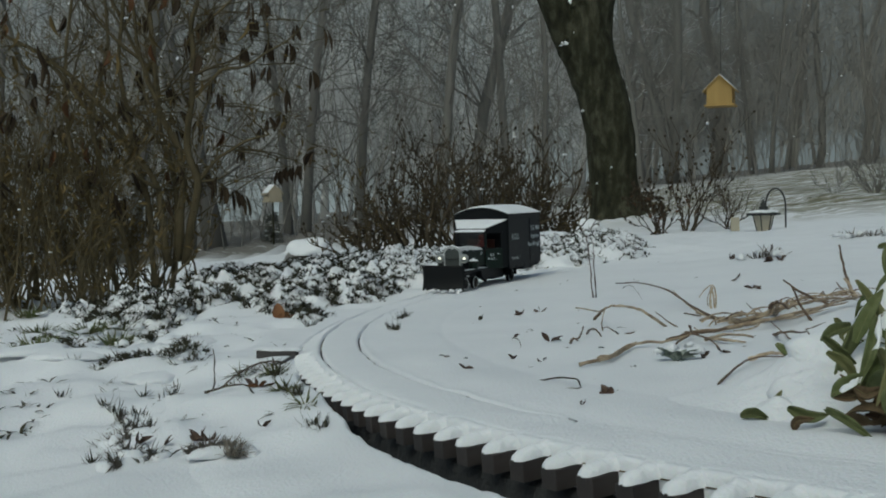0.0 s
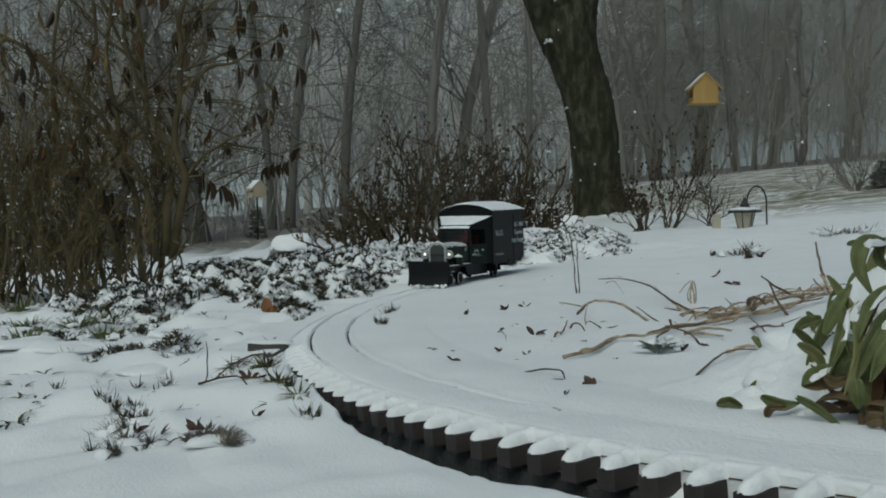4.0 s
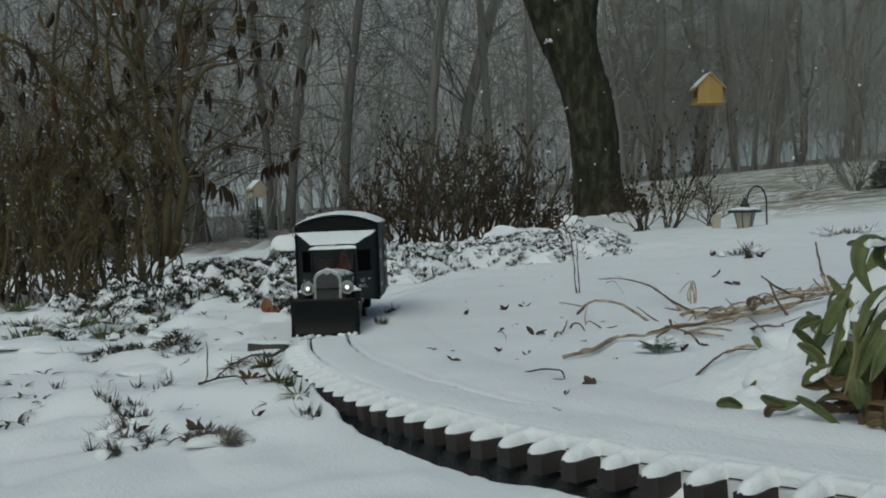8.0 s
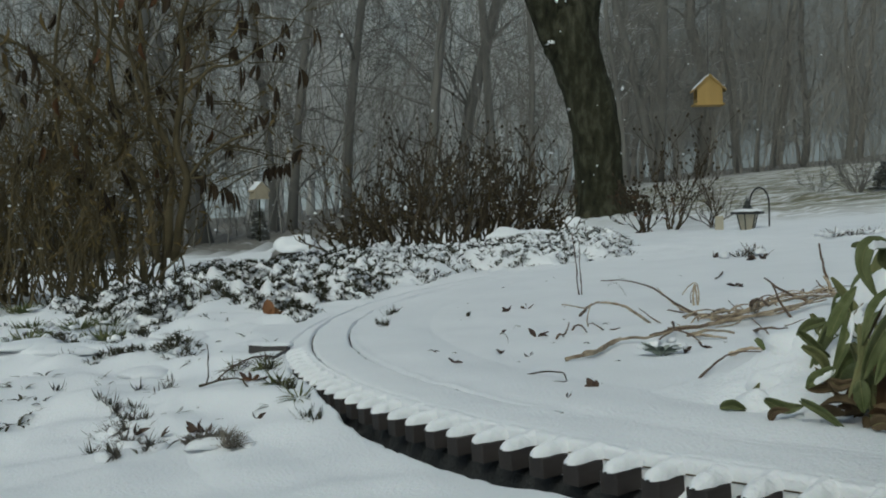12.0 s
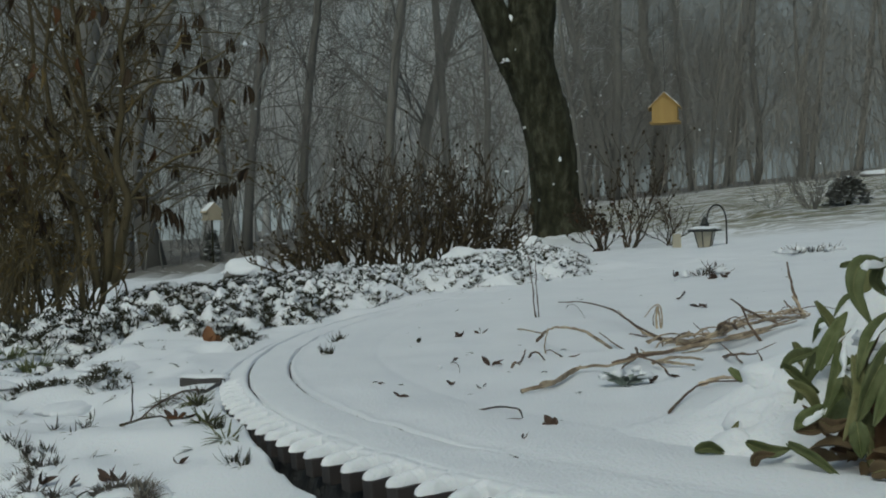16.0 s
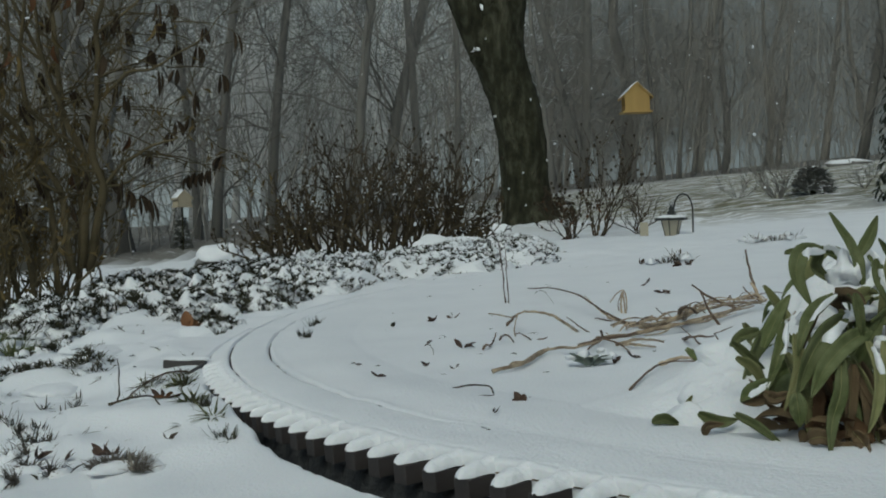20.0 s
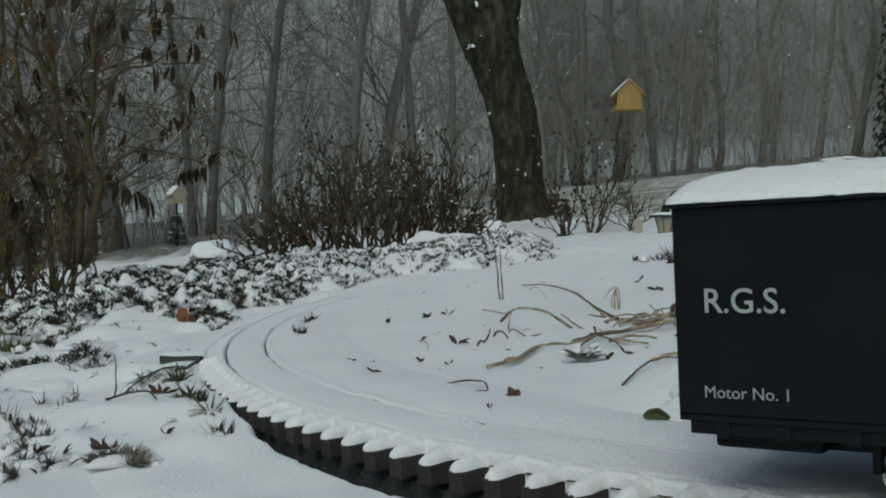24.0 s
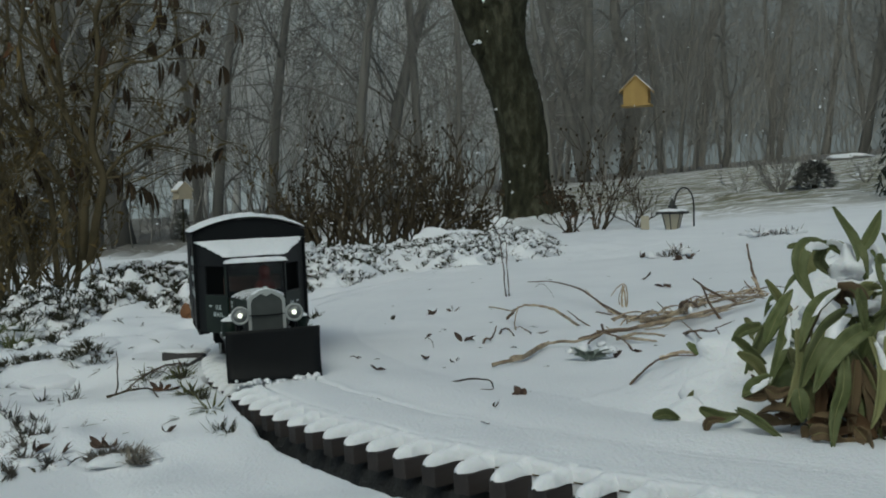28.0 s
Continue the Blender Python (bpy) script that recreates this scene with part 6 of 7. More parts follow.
def sprigs():
    """Tips of buried plants and bits of litter that dot the snow."""
    rng, s = random.Random(51), Shape()
    for i in range(520):
        if rng.random() < 0.7:
            x, y = spot(rng.uniform(-0.47, -0.10), 0.75 + 1.7 * rng.random() ** 1.2)
        else:
            x, y = spot(rng.uniform(-0.30, 0.14), rng.uniform(2.0, 3.9))
        rr = math.hypot(x - CX, y - CY) - RAD
        if rr < 0.075 or noise.noise(Vector((x * 5, y * 5, 2))) < -0.08:
            continue
        z = ground(x, y)
        for k in range(rng.randint(2, 7)):
            a = rng.uniform(0, 6.28)
            s.leaf((x + rng.uniform(-0.007, 0.007), y + rng.uniform(-0.007, 0.007), z - 0.002), (math.cos(a), math.sin(a), rng.uniform(0.1, 1.1)), (0, 0, 1), rng.uniform(0.006, 0.019), rng.uniform(0.0013, 0.0038), 0.3, 0.3, 2)
    for i in range(110):
        x, y = spot(rng.uniform(-0.02, 0.42), 0.62 + 1.7 * rng.random() ** 1.3)
        if math.hypot(x - CX, y - CY) - RAD > -0.09:
            continue
        z, a = surface(x, y), rng.uniform(0, 6.28)
        for k in range(rng.randint(1, 2)):
            s.leaf((x, y, z - 0.001), (math.cos(a + k), math.sin(a + k), rng.uniform(0.0, 0.6)), (0, 0, 1), rng.uniform(0.003, 0.011), rng.uniform(0.0012, 0.003), 0.3, 0.3, 2)
    solo("plant_tips", s, NEEDLE, "dark plant tips and litter dotting the snow", "plant tips", "stuff", smooth=False)


sprigs()


def dead_leaf(x, y, size, mat, seed, label, up=0.42):
    rng = random.Random(seed)
    s = Shape()
    size *= 0.60
    for k in range(3):
        s.leaf((rng.uniform(-0.2, 0.2) * size, rng.uniform(-0.2, 0.2) * size, 0), (rng.uniform(-1, 1), rng.uniform(-0.4, 0.4), rng.uniform(0.15, 1.3) * up), (rng.uniform(-1, 1), rng.uniform(-1, 1), 1), size * rng.uniform(0.6, 1.0), size * 0.42, rng.uniform(-0.9, 0.9), rng.uniform(-0.6, 0.7), 6)
    ob = solo("dead_leaf", s, mat, label, "leaf", group="dead leaves on the snow")
    ob.location = (x, y, surface(x, y) + 0.001)


for x, y, size, mat, sd in ((0.083, 1.036, 0.020, LITTER, 3), (0.412, 1.614, 0.026, LITTER, 4), (0.020, 1.335, 0.018, NEEDLE, 5), (0.068, 1.355, 0.022, LITTER, 6),
                            (0.099, 1.369, 0.018, LITTER, 7), (0.561, 1.93, 0.035, LITTER, 8), (0.585, 1.95, 0.03, LITTER, 9), (0.53, 2.1, 0.03, LITTER, 10), (0.393, 1.449, 0.020, LITTER, 11), (0.213, 0.890, 0.015, LITTER, 12), (0.191, 0.869, 0.014, LITTER, 13),
                            (-0.225, 2.19, 0.05, LITTER, 15), (-0.249, 0.803, 0.018, LITTER, 16), (-0.23, 0.796, 0.015, LITTER, 17), (-0.155, 0.80, 0.013, LITTER, 18), (-0.109, 0.841, 0.026, RUSTLEAF, 19), (-0.180, 0.925, 0.022, RUSTLEAF, 20), (-0.104, 0.85, 0.018, LITTER, 30), (-0.183, 0.93, 0.016, LITTER, 31),
                            (0.042, 0.959, 0.012, LITTER, 21), (0.053, 1.115, 0.012, LITTER, 22), (0.067, 0.937, 0.010, LITTER, 23), (-0.20, 0.785, 0.02, LITTER, 24), (-0.19, 0.775, 0.018, LITTER, 25), (0.39, 1.42, 0.012, LITTER, 26), (-0.02, 0.98, 0.010, LITTER, 27), (0.001, 0.881, 0.013, LITTER, 28), (0.070, 0.673, 0.009, LITTER, 29)):
    dead_leaf(x, y, size, mat, sd, {"tan_orange_leaf": "curled tan-orange leaf lying on the snow", "rust_brown_leaf": "curled rust-brown leaf lying on the snow"}.get(mat.name, "small dark dead leaf lying on the snow"))


def curled_leaf(x, y, mat, label, *blades):
    """A crumpled leaf built of a few curled lobes: (dx, dz, lean x, lean z, length, width, curl)."""
    s = Shape()
    for dx, dz, lx, lz, ln, wd, cu in blades:
        s.leaf((dx, 0.0, dz), (lx, 0.12, lz), (0.15, -1, 0.2), ln, wd, cu, 0.45, 7)
    ob = solo("dead_leaf", s, mat, label, "leaf", group="dead leaves on the snow")
    ob.location = (x, y, surface(x, y))


curled_leaf(0.0935, 0.728, LITTER, "crumpled dark leaf standing in the snow", (0.000, -0.001, -0.35, 1, 0.0080, 0.0058, 0.3), (0.0015, -0.001, 0.3, 1, 0.0062, 0.0050, -0.2), (-0.001, -0.001, -0.8, 0.45, 0.0045, 0.0040, 0.2))
curled_leaf(-0.277, 1.66, TANLEAF, "curled tan-orange leaf standing among the snowy plants", (0.000, -0.003, -0.12, 1, 0.031, 0.019, 0.1), (-0.003, -0.003, 0.9, 0.75, 0.023, 0.016, 0.2), (0.006, 0.002, 1, 0.10, 0.036, 0.009, 0.05))


def stalk(parent, x0, y0, x1, y1, rise, r, seed, mat=STRAW, name="stalk", z0=0.0, z1=0.0, wild=0.0010):
    rng = random.Random(seed)
    pts, rad = [], []
    n = 9
    for i in range(n + 1):
        u = i / n
        x, y = x0 + (x1 - x0) * u, y0 + (y1 - y0) * u
        k = Vector((rng.uniform(-1, 1), rng.uniform(-1, 1), rng.uniform(-0.6, 0.6))) * wild
        pts.append(Vector((x, y, surface(x, y) + 0.001 + z0 * (1 - u) + z1 * u + rise * math.sin(math.pi * u))) + k)
        rad.append(r * 0.42 * (1 - 0.45 * u) * (1 + 0.25 * math.sin(i * 2.1 + seed)))
    return part(name, Shape().tube(pts, rad, 6), mat, parent, smooth=True)


def strand(parent, pts, r, mat, name="stalk"):
    """One dry stalk through points of (x, y, height over the snow), cracked and uneven along its length."""
    seed = sum(p[0] * 91 + p[1] * 57 for p in pts)
    line, rad = [], []
    for i, p in enumerate(glide(pts, 7)):
        k = noise.noise_vector(Vector((seed, i * 0.45, 3))) * r * 0.9
        base = surface(p.x, p.y) if math.hypot(p.x - CX, p.y - CY) > RAD else 0.0559 * p.x + 0.004
        line.append(Vector((p.x, p.y, base + p.z)) + k)
    n = len(line) - 1
    for i in range(n + 1):
        rad.append(r * 1.22 * (1 - 0.5 * i / n) * (1 + 0.38 * noise.noise(Vector((seed, i * 0.55, 9)))))
    return part(name, Shape().tube(line, rad, 7), mat, parent, smooth=True)


def dry_stalks():
    t = thing("dry_stalks", pose(0, 0, 0), "heap of dry tan flower stalks lying on the snow", "plant debris")
    strand(t, ((0.266, 1.104, 0.001), (0.251, 1.191, 0.012), (0.250, 1.308, 0.020), (0.240, 1.448, 0.020), (0.240, 1.665, 0.006)), 0.00111, WITHERED)
    strand(t, ((0.264, 1.168, 0.001), (0.251, 1.185, 0.010), (0.262, 1.332, 0.016)), 0.00089, STRAW)
    strand(t, ((0.207, 1.096, 0.001), (0.188, 1.069, 0.015), (0.174, 1.070, 0.024), (0.158, 1.078, 0.028), (0.147, 1.098, 0.026), (0.148, 1.158, 0.016), (0.136, 1.279, 0.010)), 0.00126, STRAW)
    strand(t, ((0.142, 1.092, 0.001), (0.139, 1.084, 0.012), (0.145, 1.094, 0.026)), 0.00074, STRAW)
    strand(t, ((0.145, 1.196, 0.004), (0.152, 1.193, 0.010), (0.150, 1.129, 0.022)), 0.00163, WITHERED)
    strand(t, ((0.215, 1.073, 0.001), (0.210, 1.114, 0.006), (0.205, 1.149, 0.012)), 0.00074, WITHERED)
    strand(t, ((0.094, 0.888, 0.001), (0.118, 0.900, 0.002), (0.150, 0.962, 0.004), (0.179, 0.954, 0.005), (0.204, 0.972, 0.008)), 0.00148, STRAW)
    strand(t, ((0.112, 0.905, 0.001), (0.136, 0.938, 0.001), (0.154, 0.968, 0.004)), 0.00178, STRAW)
    strand(t, ((0.186, 0.992, 0.001), (0.207, 0.984, 0.006), (0.236, 1.000, 0.006), (0.273, 1.043, 0.006), (0.312, 1.083, 0.008)), 0.00148, WITHERED)
    strand(t, ((0.209, 1.026, 0.001), (0.244, 1.013, 0.005), (0.273, 1.013, 0.008), (0.322, 1.040, 0.010), (0.383, 1.112, 0.010), (0.434, 1.176, 0.008)), 0.00192, STRAW)
    strand(t, ((0.263, 1.137, 0.001), (0.278, 1.062, 0.006), (0.313, 1.065, 0.014), (0.360, 1.090, 0.016), (0.417, 1.143, 0.010)), 0.00192, STRAW)
    strand(t, ((0.261, 1.197, 0.001), (0.269, 1.090, 0.004), (0.279, 1.022, 0.012), (0.330, 1.075, 0.014)), 0.00148, STRAW)
    strand(t, ((0.268, 1.086, 0.001), (0.297, 1.067, 0.004), (0.334, 1.070, 0.004), (0.375, 1.099, 0.010)), 0.00148, STRAW)
    strand(t, ((0.327, 1.144, 0.001), (0.294, 1.029, 0.022), (0.295, 1.012, 0.026), (0.320, 1.059, 0.014)), 0.00178, WITHERED)
    strand(t, ((0.332, 1.139, 0.001), (0.294, 1.012, 0.024), (0.303, 1.059, 0.012)), 0.00163, STRAW)
    strand(t, ((0.213, 1.016, 0.010), (0.207, 0.984, 0.006), (0.190, 0.959, 0.003), (0.178, 0.927, 0.001)), 0.00104, WITHERED)
    strand(t, ((0.205, 0.976, 0.008), (0.214, 0.942, 0.006), (0.217, 0.916, 0.001)), 0.00089, WITHERED)
    strand(t, ((0.214, 0.956, 0.004), (0.229, 0.931, 0.010), (0.246, 0.919, 0.008)), 0.00133, STRAW)
    strand(t, ((0.220, 0.982, 0.001), (0.230, 0.940, 0.004), (0.245, 0.938, 0.001)), 0.00133, STRAW)
    strand(t, ((0.255, 1.016, 0.001), (0.274, 1.027, 0.001), (0.291, 1.056, 0.001)), 0.00096, STRAW)
    strand(t, ((0.228, 1.063, 0.001), (0.228, 0.989, 0.001), (0.249, 0.970, 0.001)), 0.00074, STRAW)
    strand(t, ((0.400, 1.172, 0.001), (0.373, 1.172, 0.015), (0.349, 1.172, 0.032)), 0.00141, WITHERED)
    strand(t, ((0.339, 1.049, 0.001), (0.328, 1.049, 0.018), (0.320, 1.049, 0.037)), 0.00126, WITHERED)
    strand(t, ((0.443, 1.220, 0.001), (0.435, 1.220, 0.024), (0.431, 1.220, 0.043), (0.427, 1.220, 0.063)), 0.00163, WITHERED)
    strand(t, ((0.445, 1.219, 0.001), (0.437, 1.219, 0.019), (0.431, 1.219, 0.025)), 0.00192, STRAW)
    strand(t, ((0.455, 1.276, 0.001), (0.448, 1.276, 0.009), (0.443, 1.276, 0.016)), 0.00104, WITHERED)
    strand(t, ((0.287, 1.222, 0.001), (0.288, 1.222, 0.017), (0.285, 1.222, 0.028), (0.277, 1.222, 0.026), (0.269, 1.222, 0.016)), 0.00081, STRAW)
    strand(t, ((0.283, 1.225, 0.001), (0.282, 1.225, 0.014), (0.284, 1.225, 0.026), (0.286, 1.225, 0.013), (0.287, 1.225, 0.002)), 0.00111, STRAW)
    strand(t, ((0.289, 1.265, 0.001), (0.288, 1.265, 0.010), (0.293, 1.265, 0.024)), 0.00052, WITHERED)
    strand(t, ((0.280, 0.974, 0.001), (0.274, 0.915, 0.010), (0.301, 0.949, 0.004)), 0.00126, WITHERED)
    strand(t, ((0.314, 0.986, 0.001), (0.330, 1.008, 0.001), (0.347, 1.031, 0.001)), 0.00067, WITHERED)
    strand(t, ((0.298, 0.925, 0.001), (0.301, 0.941, 0.004), (0.299, 0.942, 0.008)), 0.00067, WITHERED)
    strand(t, ((0.282, 0.928, 0.001), (0.286, 0.971, 0.004), (0.283, 0.990, 0.010)), 0.00067, WITHERED)
    strand(t, ((0.309, 1.128, 0.001), (0.311, 1.160, 0.006), (0.305, 1.159, 0.012)), 0.00059, WITHERED)
    strand(t, ((0.258, 1.166, 0.001), (0.250, 1.191, 0.002), (0.243, 1.183, 0.004)), 0.00081, WITHERED)
    strand(t, ((0.302, 1.086, 0.001), (0.339, 1.095, 0.001), (0.387, 1.135, 0.001)), 0.00118, STRAW)
    strand(t, ((0.325, 1.107, 0.001), (0.352, 1.094, 0.006), (0.410, 1.148, 0.006)), 0.00126, STRAW)
    strand(t, ((0.155, 1.061, 0.001), (0.162, 1.050, 0.003), (0.177, 1.081, 0.001)), 0.00096, WITHERED)
    strand(t, ((0.154, 1.062, 0.001), (0.145, 1.037, 0.008), (0.141, 1.057, 0.010), (0.141, 1.085, 0.006)), 0.00067, WITHERED)
    strand(t, ((0.122, 1.071, 0.001), (0.123, 1.059, 0.008), (0.126, 1.030, 0.012), (0.133, 1.037, 0.004)), 0.00104, WITHERED)
    strand(t, ((0.110, 1.050, 0.001), (0.113, 1.036, 0.008), (0.116, 1.044, 0.014)), 0.00089, WITHERED)
    strand(t, ((0.100, 1.021, 0.001), (0.104, 1.022, 0.006), (0.111, 1.040, 0.001)), 0.00111, WITHERED)
    # broken bits along the thick of the heap
    for i in range(46):
        rng = random.Random(100 + i)
        u = rng.random()
        x, y = 0.235 + 0.21 * u, 1.06 + 0.20 * u + rng.uniform(-0.03, 0.03)
        a, ln = rng.uniform(-0.2, 1.3), rng.uniform(0.02, 0.07)
        h = rng.uniform(0.0, 0.008)
        strand(t, ((x, y, h), (x + ln * 0.5 * math.cos(a), y + ln * 0.5 * math.sin(a), h + rng.uniform(0, 0.006)), (x + ln * math.cos(a), y + ln * math.sin(a), rng.uniform(0, 0.006))), rng.uniform(0.0005, 0.0011), WITHERED if i % 4 == 0 else STRAW, "straw")


dry_stalks()


def lone_twig(label, rows, mat=TWIG):
    t = thing("twig", pose(0, 0, 0), label, "twig")
    for i, row in enumerate(rows):
        stalk(t, *row[:6], i + 50, mat, "stem", *(row[6:] or ()))


lone_twig("thin upright dark stick standing in the snow", ((-0.243, 1.030, -0.241, 1.028, 0.0, 0.0024, -0.01, 0.048),))
lone_twig("two thin upright stems standing in the snow", ((0.186, 1.50, 0.176, 1.50, 0.0, 0.0026, -0.01, 0.086), (0.188, 1.50, 0.186, 1.50, 0.0, 0.0024, -0.01, 0.074)), LITTER)


def bent_twig(label, *lines):
    t = thing("twig", pose(0, 0, 0), label, "twig")
    for pts, r, mat in lines:
        strand(t, pts, r, mat, "stem")


bent_twig("curled dark twig lying on the snow", (((0.054, 0.816, 0.001), (0.067, 0.795, 0.006), (0.076, 0.754, 0.010), (0.080, 0.760, 0.003)), 0.0007, TWIG), (((0.061, 0.763, 0.001), (0.070, 0.760, 0.003), (0.078, 0.753, 0.004)), 0.0006, TWIG))
bent_twig("thin dark twig lying on the snow", (((-0.233, 0.949, 0.003), (-0.215, 0.952, 0.005), (-0.195, 0.935, 0.004), (-0.180, 0.900, 0.001)), 0.0010, TWIG))
bent_twig("bent reddish stem with a torn tan leaf on the snow", (((0.173, 0.741, 0.001), (0.195, 0.782, 0.004), (0.213, 0.809, 0.006), (0.231, 0.821, 0.005), (0.254, 0.837, 0.001)), 0.0008, WITHERED), (((0.218, 0.826, 0.003), (0.234, 0.831, 0.006), (0.255, 0.847, 0.001)), 0.0015, STRAW))
lone_twig("short dark twig lying on the snow", ((0.049, 1.085, 0.053, 1.009, 0.004, 0.001),))
lone_twig("fine curved grass stem on the snow", ((0.241, 1.60, 0.238, 1.42, 0.010, 0.0008),))
def dead_fern():
    rng = random.Random(3)
    t = thing("dead_fern", pose(-0.243, 1.015, ground(-0.243, 1.015)), "drooping dead feathery frond beside the track", "plant")
    arc = [Vector((0.066 * u, 0.07 * u, 0.004 + 0.085 * u * (1 - 0.72 * u))) for u in steps(0, 1, 14)]
    part("stem", Shape().tube(arc, 0.0008, 5), LITTER, t)
    s = Shape()
    for p in arc[2:]:
        for k in range(7):
            s.leaf(p, (rng.uniform(-0.9, 1.3), rng.uniform(-1, 1), rng.uniform(-1.0, 0.1)), (1, 0, 0.4), min(rng.uniform(0.006, 0.022), p.z + 0.006), rng.uniform(0.0006, 0.0014), rng.uniform(0, 0.5), 0.3, 3)
    part("frond", s, BROWNGREY, t, kind="stuff")
    green = Shape()
    for k in range(14):
        green.leaf((0.018 + rng.uniform(-0.010, 0.012), 0.05 + rng.uniform(-0.01, 0.01), -0.002), (rng.uniform(-0.7, 0.7), rng.uniform(-0.5, 0.2), 1), (0, -1, 0.4), rng.uniform(0.010, 0.022), rng.uniform(0.003, 0.006), 0.2, 0.3, 4)
    part("young_leaf", green, SPRIGGREEN, t, "yellow-green young leaves under the frond", kind="stuff")


dead_fern()


def felted_plant():
    """Broad felted leaves of a border plant, drooping under snow."""
    rng = random.Random(14)
    x, y = 0.247, 0.588
    t = thing("felted_border_plant", pose(x, y, 0.0559 * x), "broad felted green leaves of a border plant drooping under snow", "plant")

    def blade(line, w, mat, snow=None, roll=None, rib=True):
        """A thick lance-shaped leaf along a bent line, folded along its midrib; snow: the stretch that carries some."""
        pts = glide(line, 16 // (len(line) - 1))
        n, k = len(pts) - 1, rng.random() * 50
        face = Vector((-0.30, -1, 0.45)) + Vector((rng.uniform(-0.5, 0.5) if roll is None else roll, 0, 0))
        fold, curl = rng.uniform(0.10, 0.34), rng.uniform(-0.2, 0.25)
        leaf, cols = Shape(), 6
        for back in (0.0, 0.0009):
            for i, p in enumerate(pts):
                d = (pts[min(i + 1, n)] - pts[max(i - 1, 0)]).normalized()
                side = d.cross(face).normalized()
                up = side.cross(d).normalized()
                u = i / n
                half = w * 0.5 * (math.sin(math.pi * min(0.10 + 0.885 * u ** 0.85, 1.0)) ** 0.75) * (1 + 0.10 * noise.noise(Vector((u * 5, k, 1))))
                for j in range(cols + 1):
                    v = -1 + 2 * j / cols
                    lift = fold * abs(v) * half * 2 - curl * v * v * half + 0.0010 * noise.noise(Vector((u * 7, v * 2, k)))
                    leaf.v.append(p + side * v * half + up * (lift - back) - up * 0.0012 * math.exp(-(v * 5) ** 2))
        m, c = (n + 1) * (cols + 1), cols + 1
        for i in range(n):
            for j in range(cols):
                q = i * c + j
                leaf.f += [(q, q + 1, q + c + 1, q + c), (m + q, m + q + c, m + q + c + 1, m + q + 1)]
            for j in (0, cols):
                q = i * c + j
                leaf.f.append((q, q + c, m + q + c, m + q) if not j else (q, m + q, m + q + c, q + c))
        ob = part("leaf", leaf, mat, t, smooth=True)
        if rib:
            mid = [leaf.v[i * (cols + 1) + cols // 2] for i in range(n)]
            part("midrib", Shape().tube(mid, [w * 0.045 * (1 - 0.7 * i / n) for i in range(n)], 5), PALELEAF, ob, "pale midrib", smooth=True)
        if snow:
            i0, i1 = int(snow[0] * n), max(int(snow[1] * n), int(snow[0] * n) + 3)
            lay, wide = Shape(), 6
            for top in (1, 0):
                for i in range(i0, i1 + 1):
                    e = max(math.sin(math.pi * (i - i0) / (i1 - i0)), 0.0) ** 0.5
                    reach = 4 * (0.62 + 0.45 * noise.noise(Vector((i * 0.4, k, 6))))
                    for j in range(wide + 1):
                        f = max(math.sin(math.pi * j / wide), 0.0) ** 0.5
                        at = j * reach / wide
                        q = leaf.v[i * (cols + 1) + min(int(at), cols)].lerp(leaf.v[i * (cols + 1) + min(int(at) + 1, cols)], at % 1.0)
                        puff = w * 0.32 * e * f * (1 + 0.5 * noise.noise(Vector((i * 0.45, j * 0.5, k)))) * top
                        lay.v.append(q + Vector((-0.25, -0.35, 0.9)) * puff + Vector((0, -0.0002, 0.0003)))
            m2, c2 = (i1 - i0 + 1) * (wide + 1), wide + 1
            for i in range(i1 - i0):
                for j in range(wide):
                    q = i * c2 + j
                    lay.f += [(q, q + 1, q + c2 + 1, q + c2), (m2 + q, m2 + q + c2, m2 + q + c2 + 1, m2 + q + 1)]
            part("leaf_snow", lay, SNOW, t, "snow lying along a leaf", smooth=True)
        return ob
    # the leaves that stand out of the snow
    blade(((0.015, -0.019, 0.082), (0.010, -0.019, 0.101), (-0.003, -0.019, 0.122)), 0.0063, SAGE)
    blade(((0.039, 0.038, 0.095), (0.046, 0.038, 0.106), (0.051, 0.038, 0.119)), 0.0077, SAGE)
    blade(((-0.003, -0.010, 0.101), (-0.019, -0.019, 0.101), (-0.024, -0.024, 0.088), (-0.018, -0.029, 0.072)), 0.0093, SAGE, (0.0, 0.45))
    blade(((-0.003, -0.008, 0.101), (-0.006, -0.008, 0.091), (0.004, -0.008, 0.082)), 0.0062, SAGE)
    blade(((-0.001, -0.000, 0.102), (0.012, -0.000, 0.095), (0.017, -0.000, 0.086)), 0.0062, SAGE, (0.1, 0.8))
    blade(((-0.023, -0.005, 0.100), (-0.019, -0.005, 0.101), (-0.014, -0.005, 0.100)), 0.0033, SAGE)
    blade(((0.013, -0.038, 0.097), (0.015, -0.038, 0.085), (0.021, -0.038, 0.071)), 0.0058, SAGE, (0.3, 0.9))
    blade(((-0.003, -0.048, 0.080), (-0.001, -0.048, 0.070), (0.001, -0.048, 0.055)), 0.0057, SAGE)
    blade(((-0.003, -0.034, 0.066), (-0.022, -0.053, 0.059), (-0.033, -0.059, 0.046), (-0.040, -0.062, 0.031)), 0.0110, SAGE, (0.08, 0.45))
    blade(((0.007, -0.043, 0.060), (-0.012, -0.057, 0.055), (-0.027, -0.065, 0.044), (-0.035, -0.067, 0.030)), 0.0100, SAGE)
    blade(((-0.017, -0.062, 0.049), (-0.022, -0.072, 0.033), (-0.028, -0.076, 0.020), (-0.036, -0.091, 0.006)), 0.0076, SAGE)
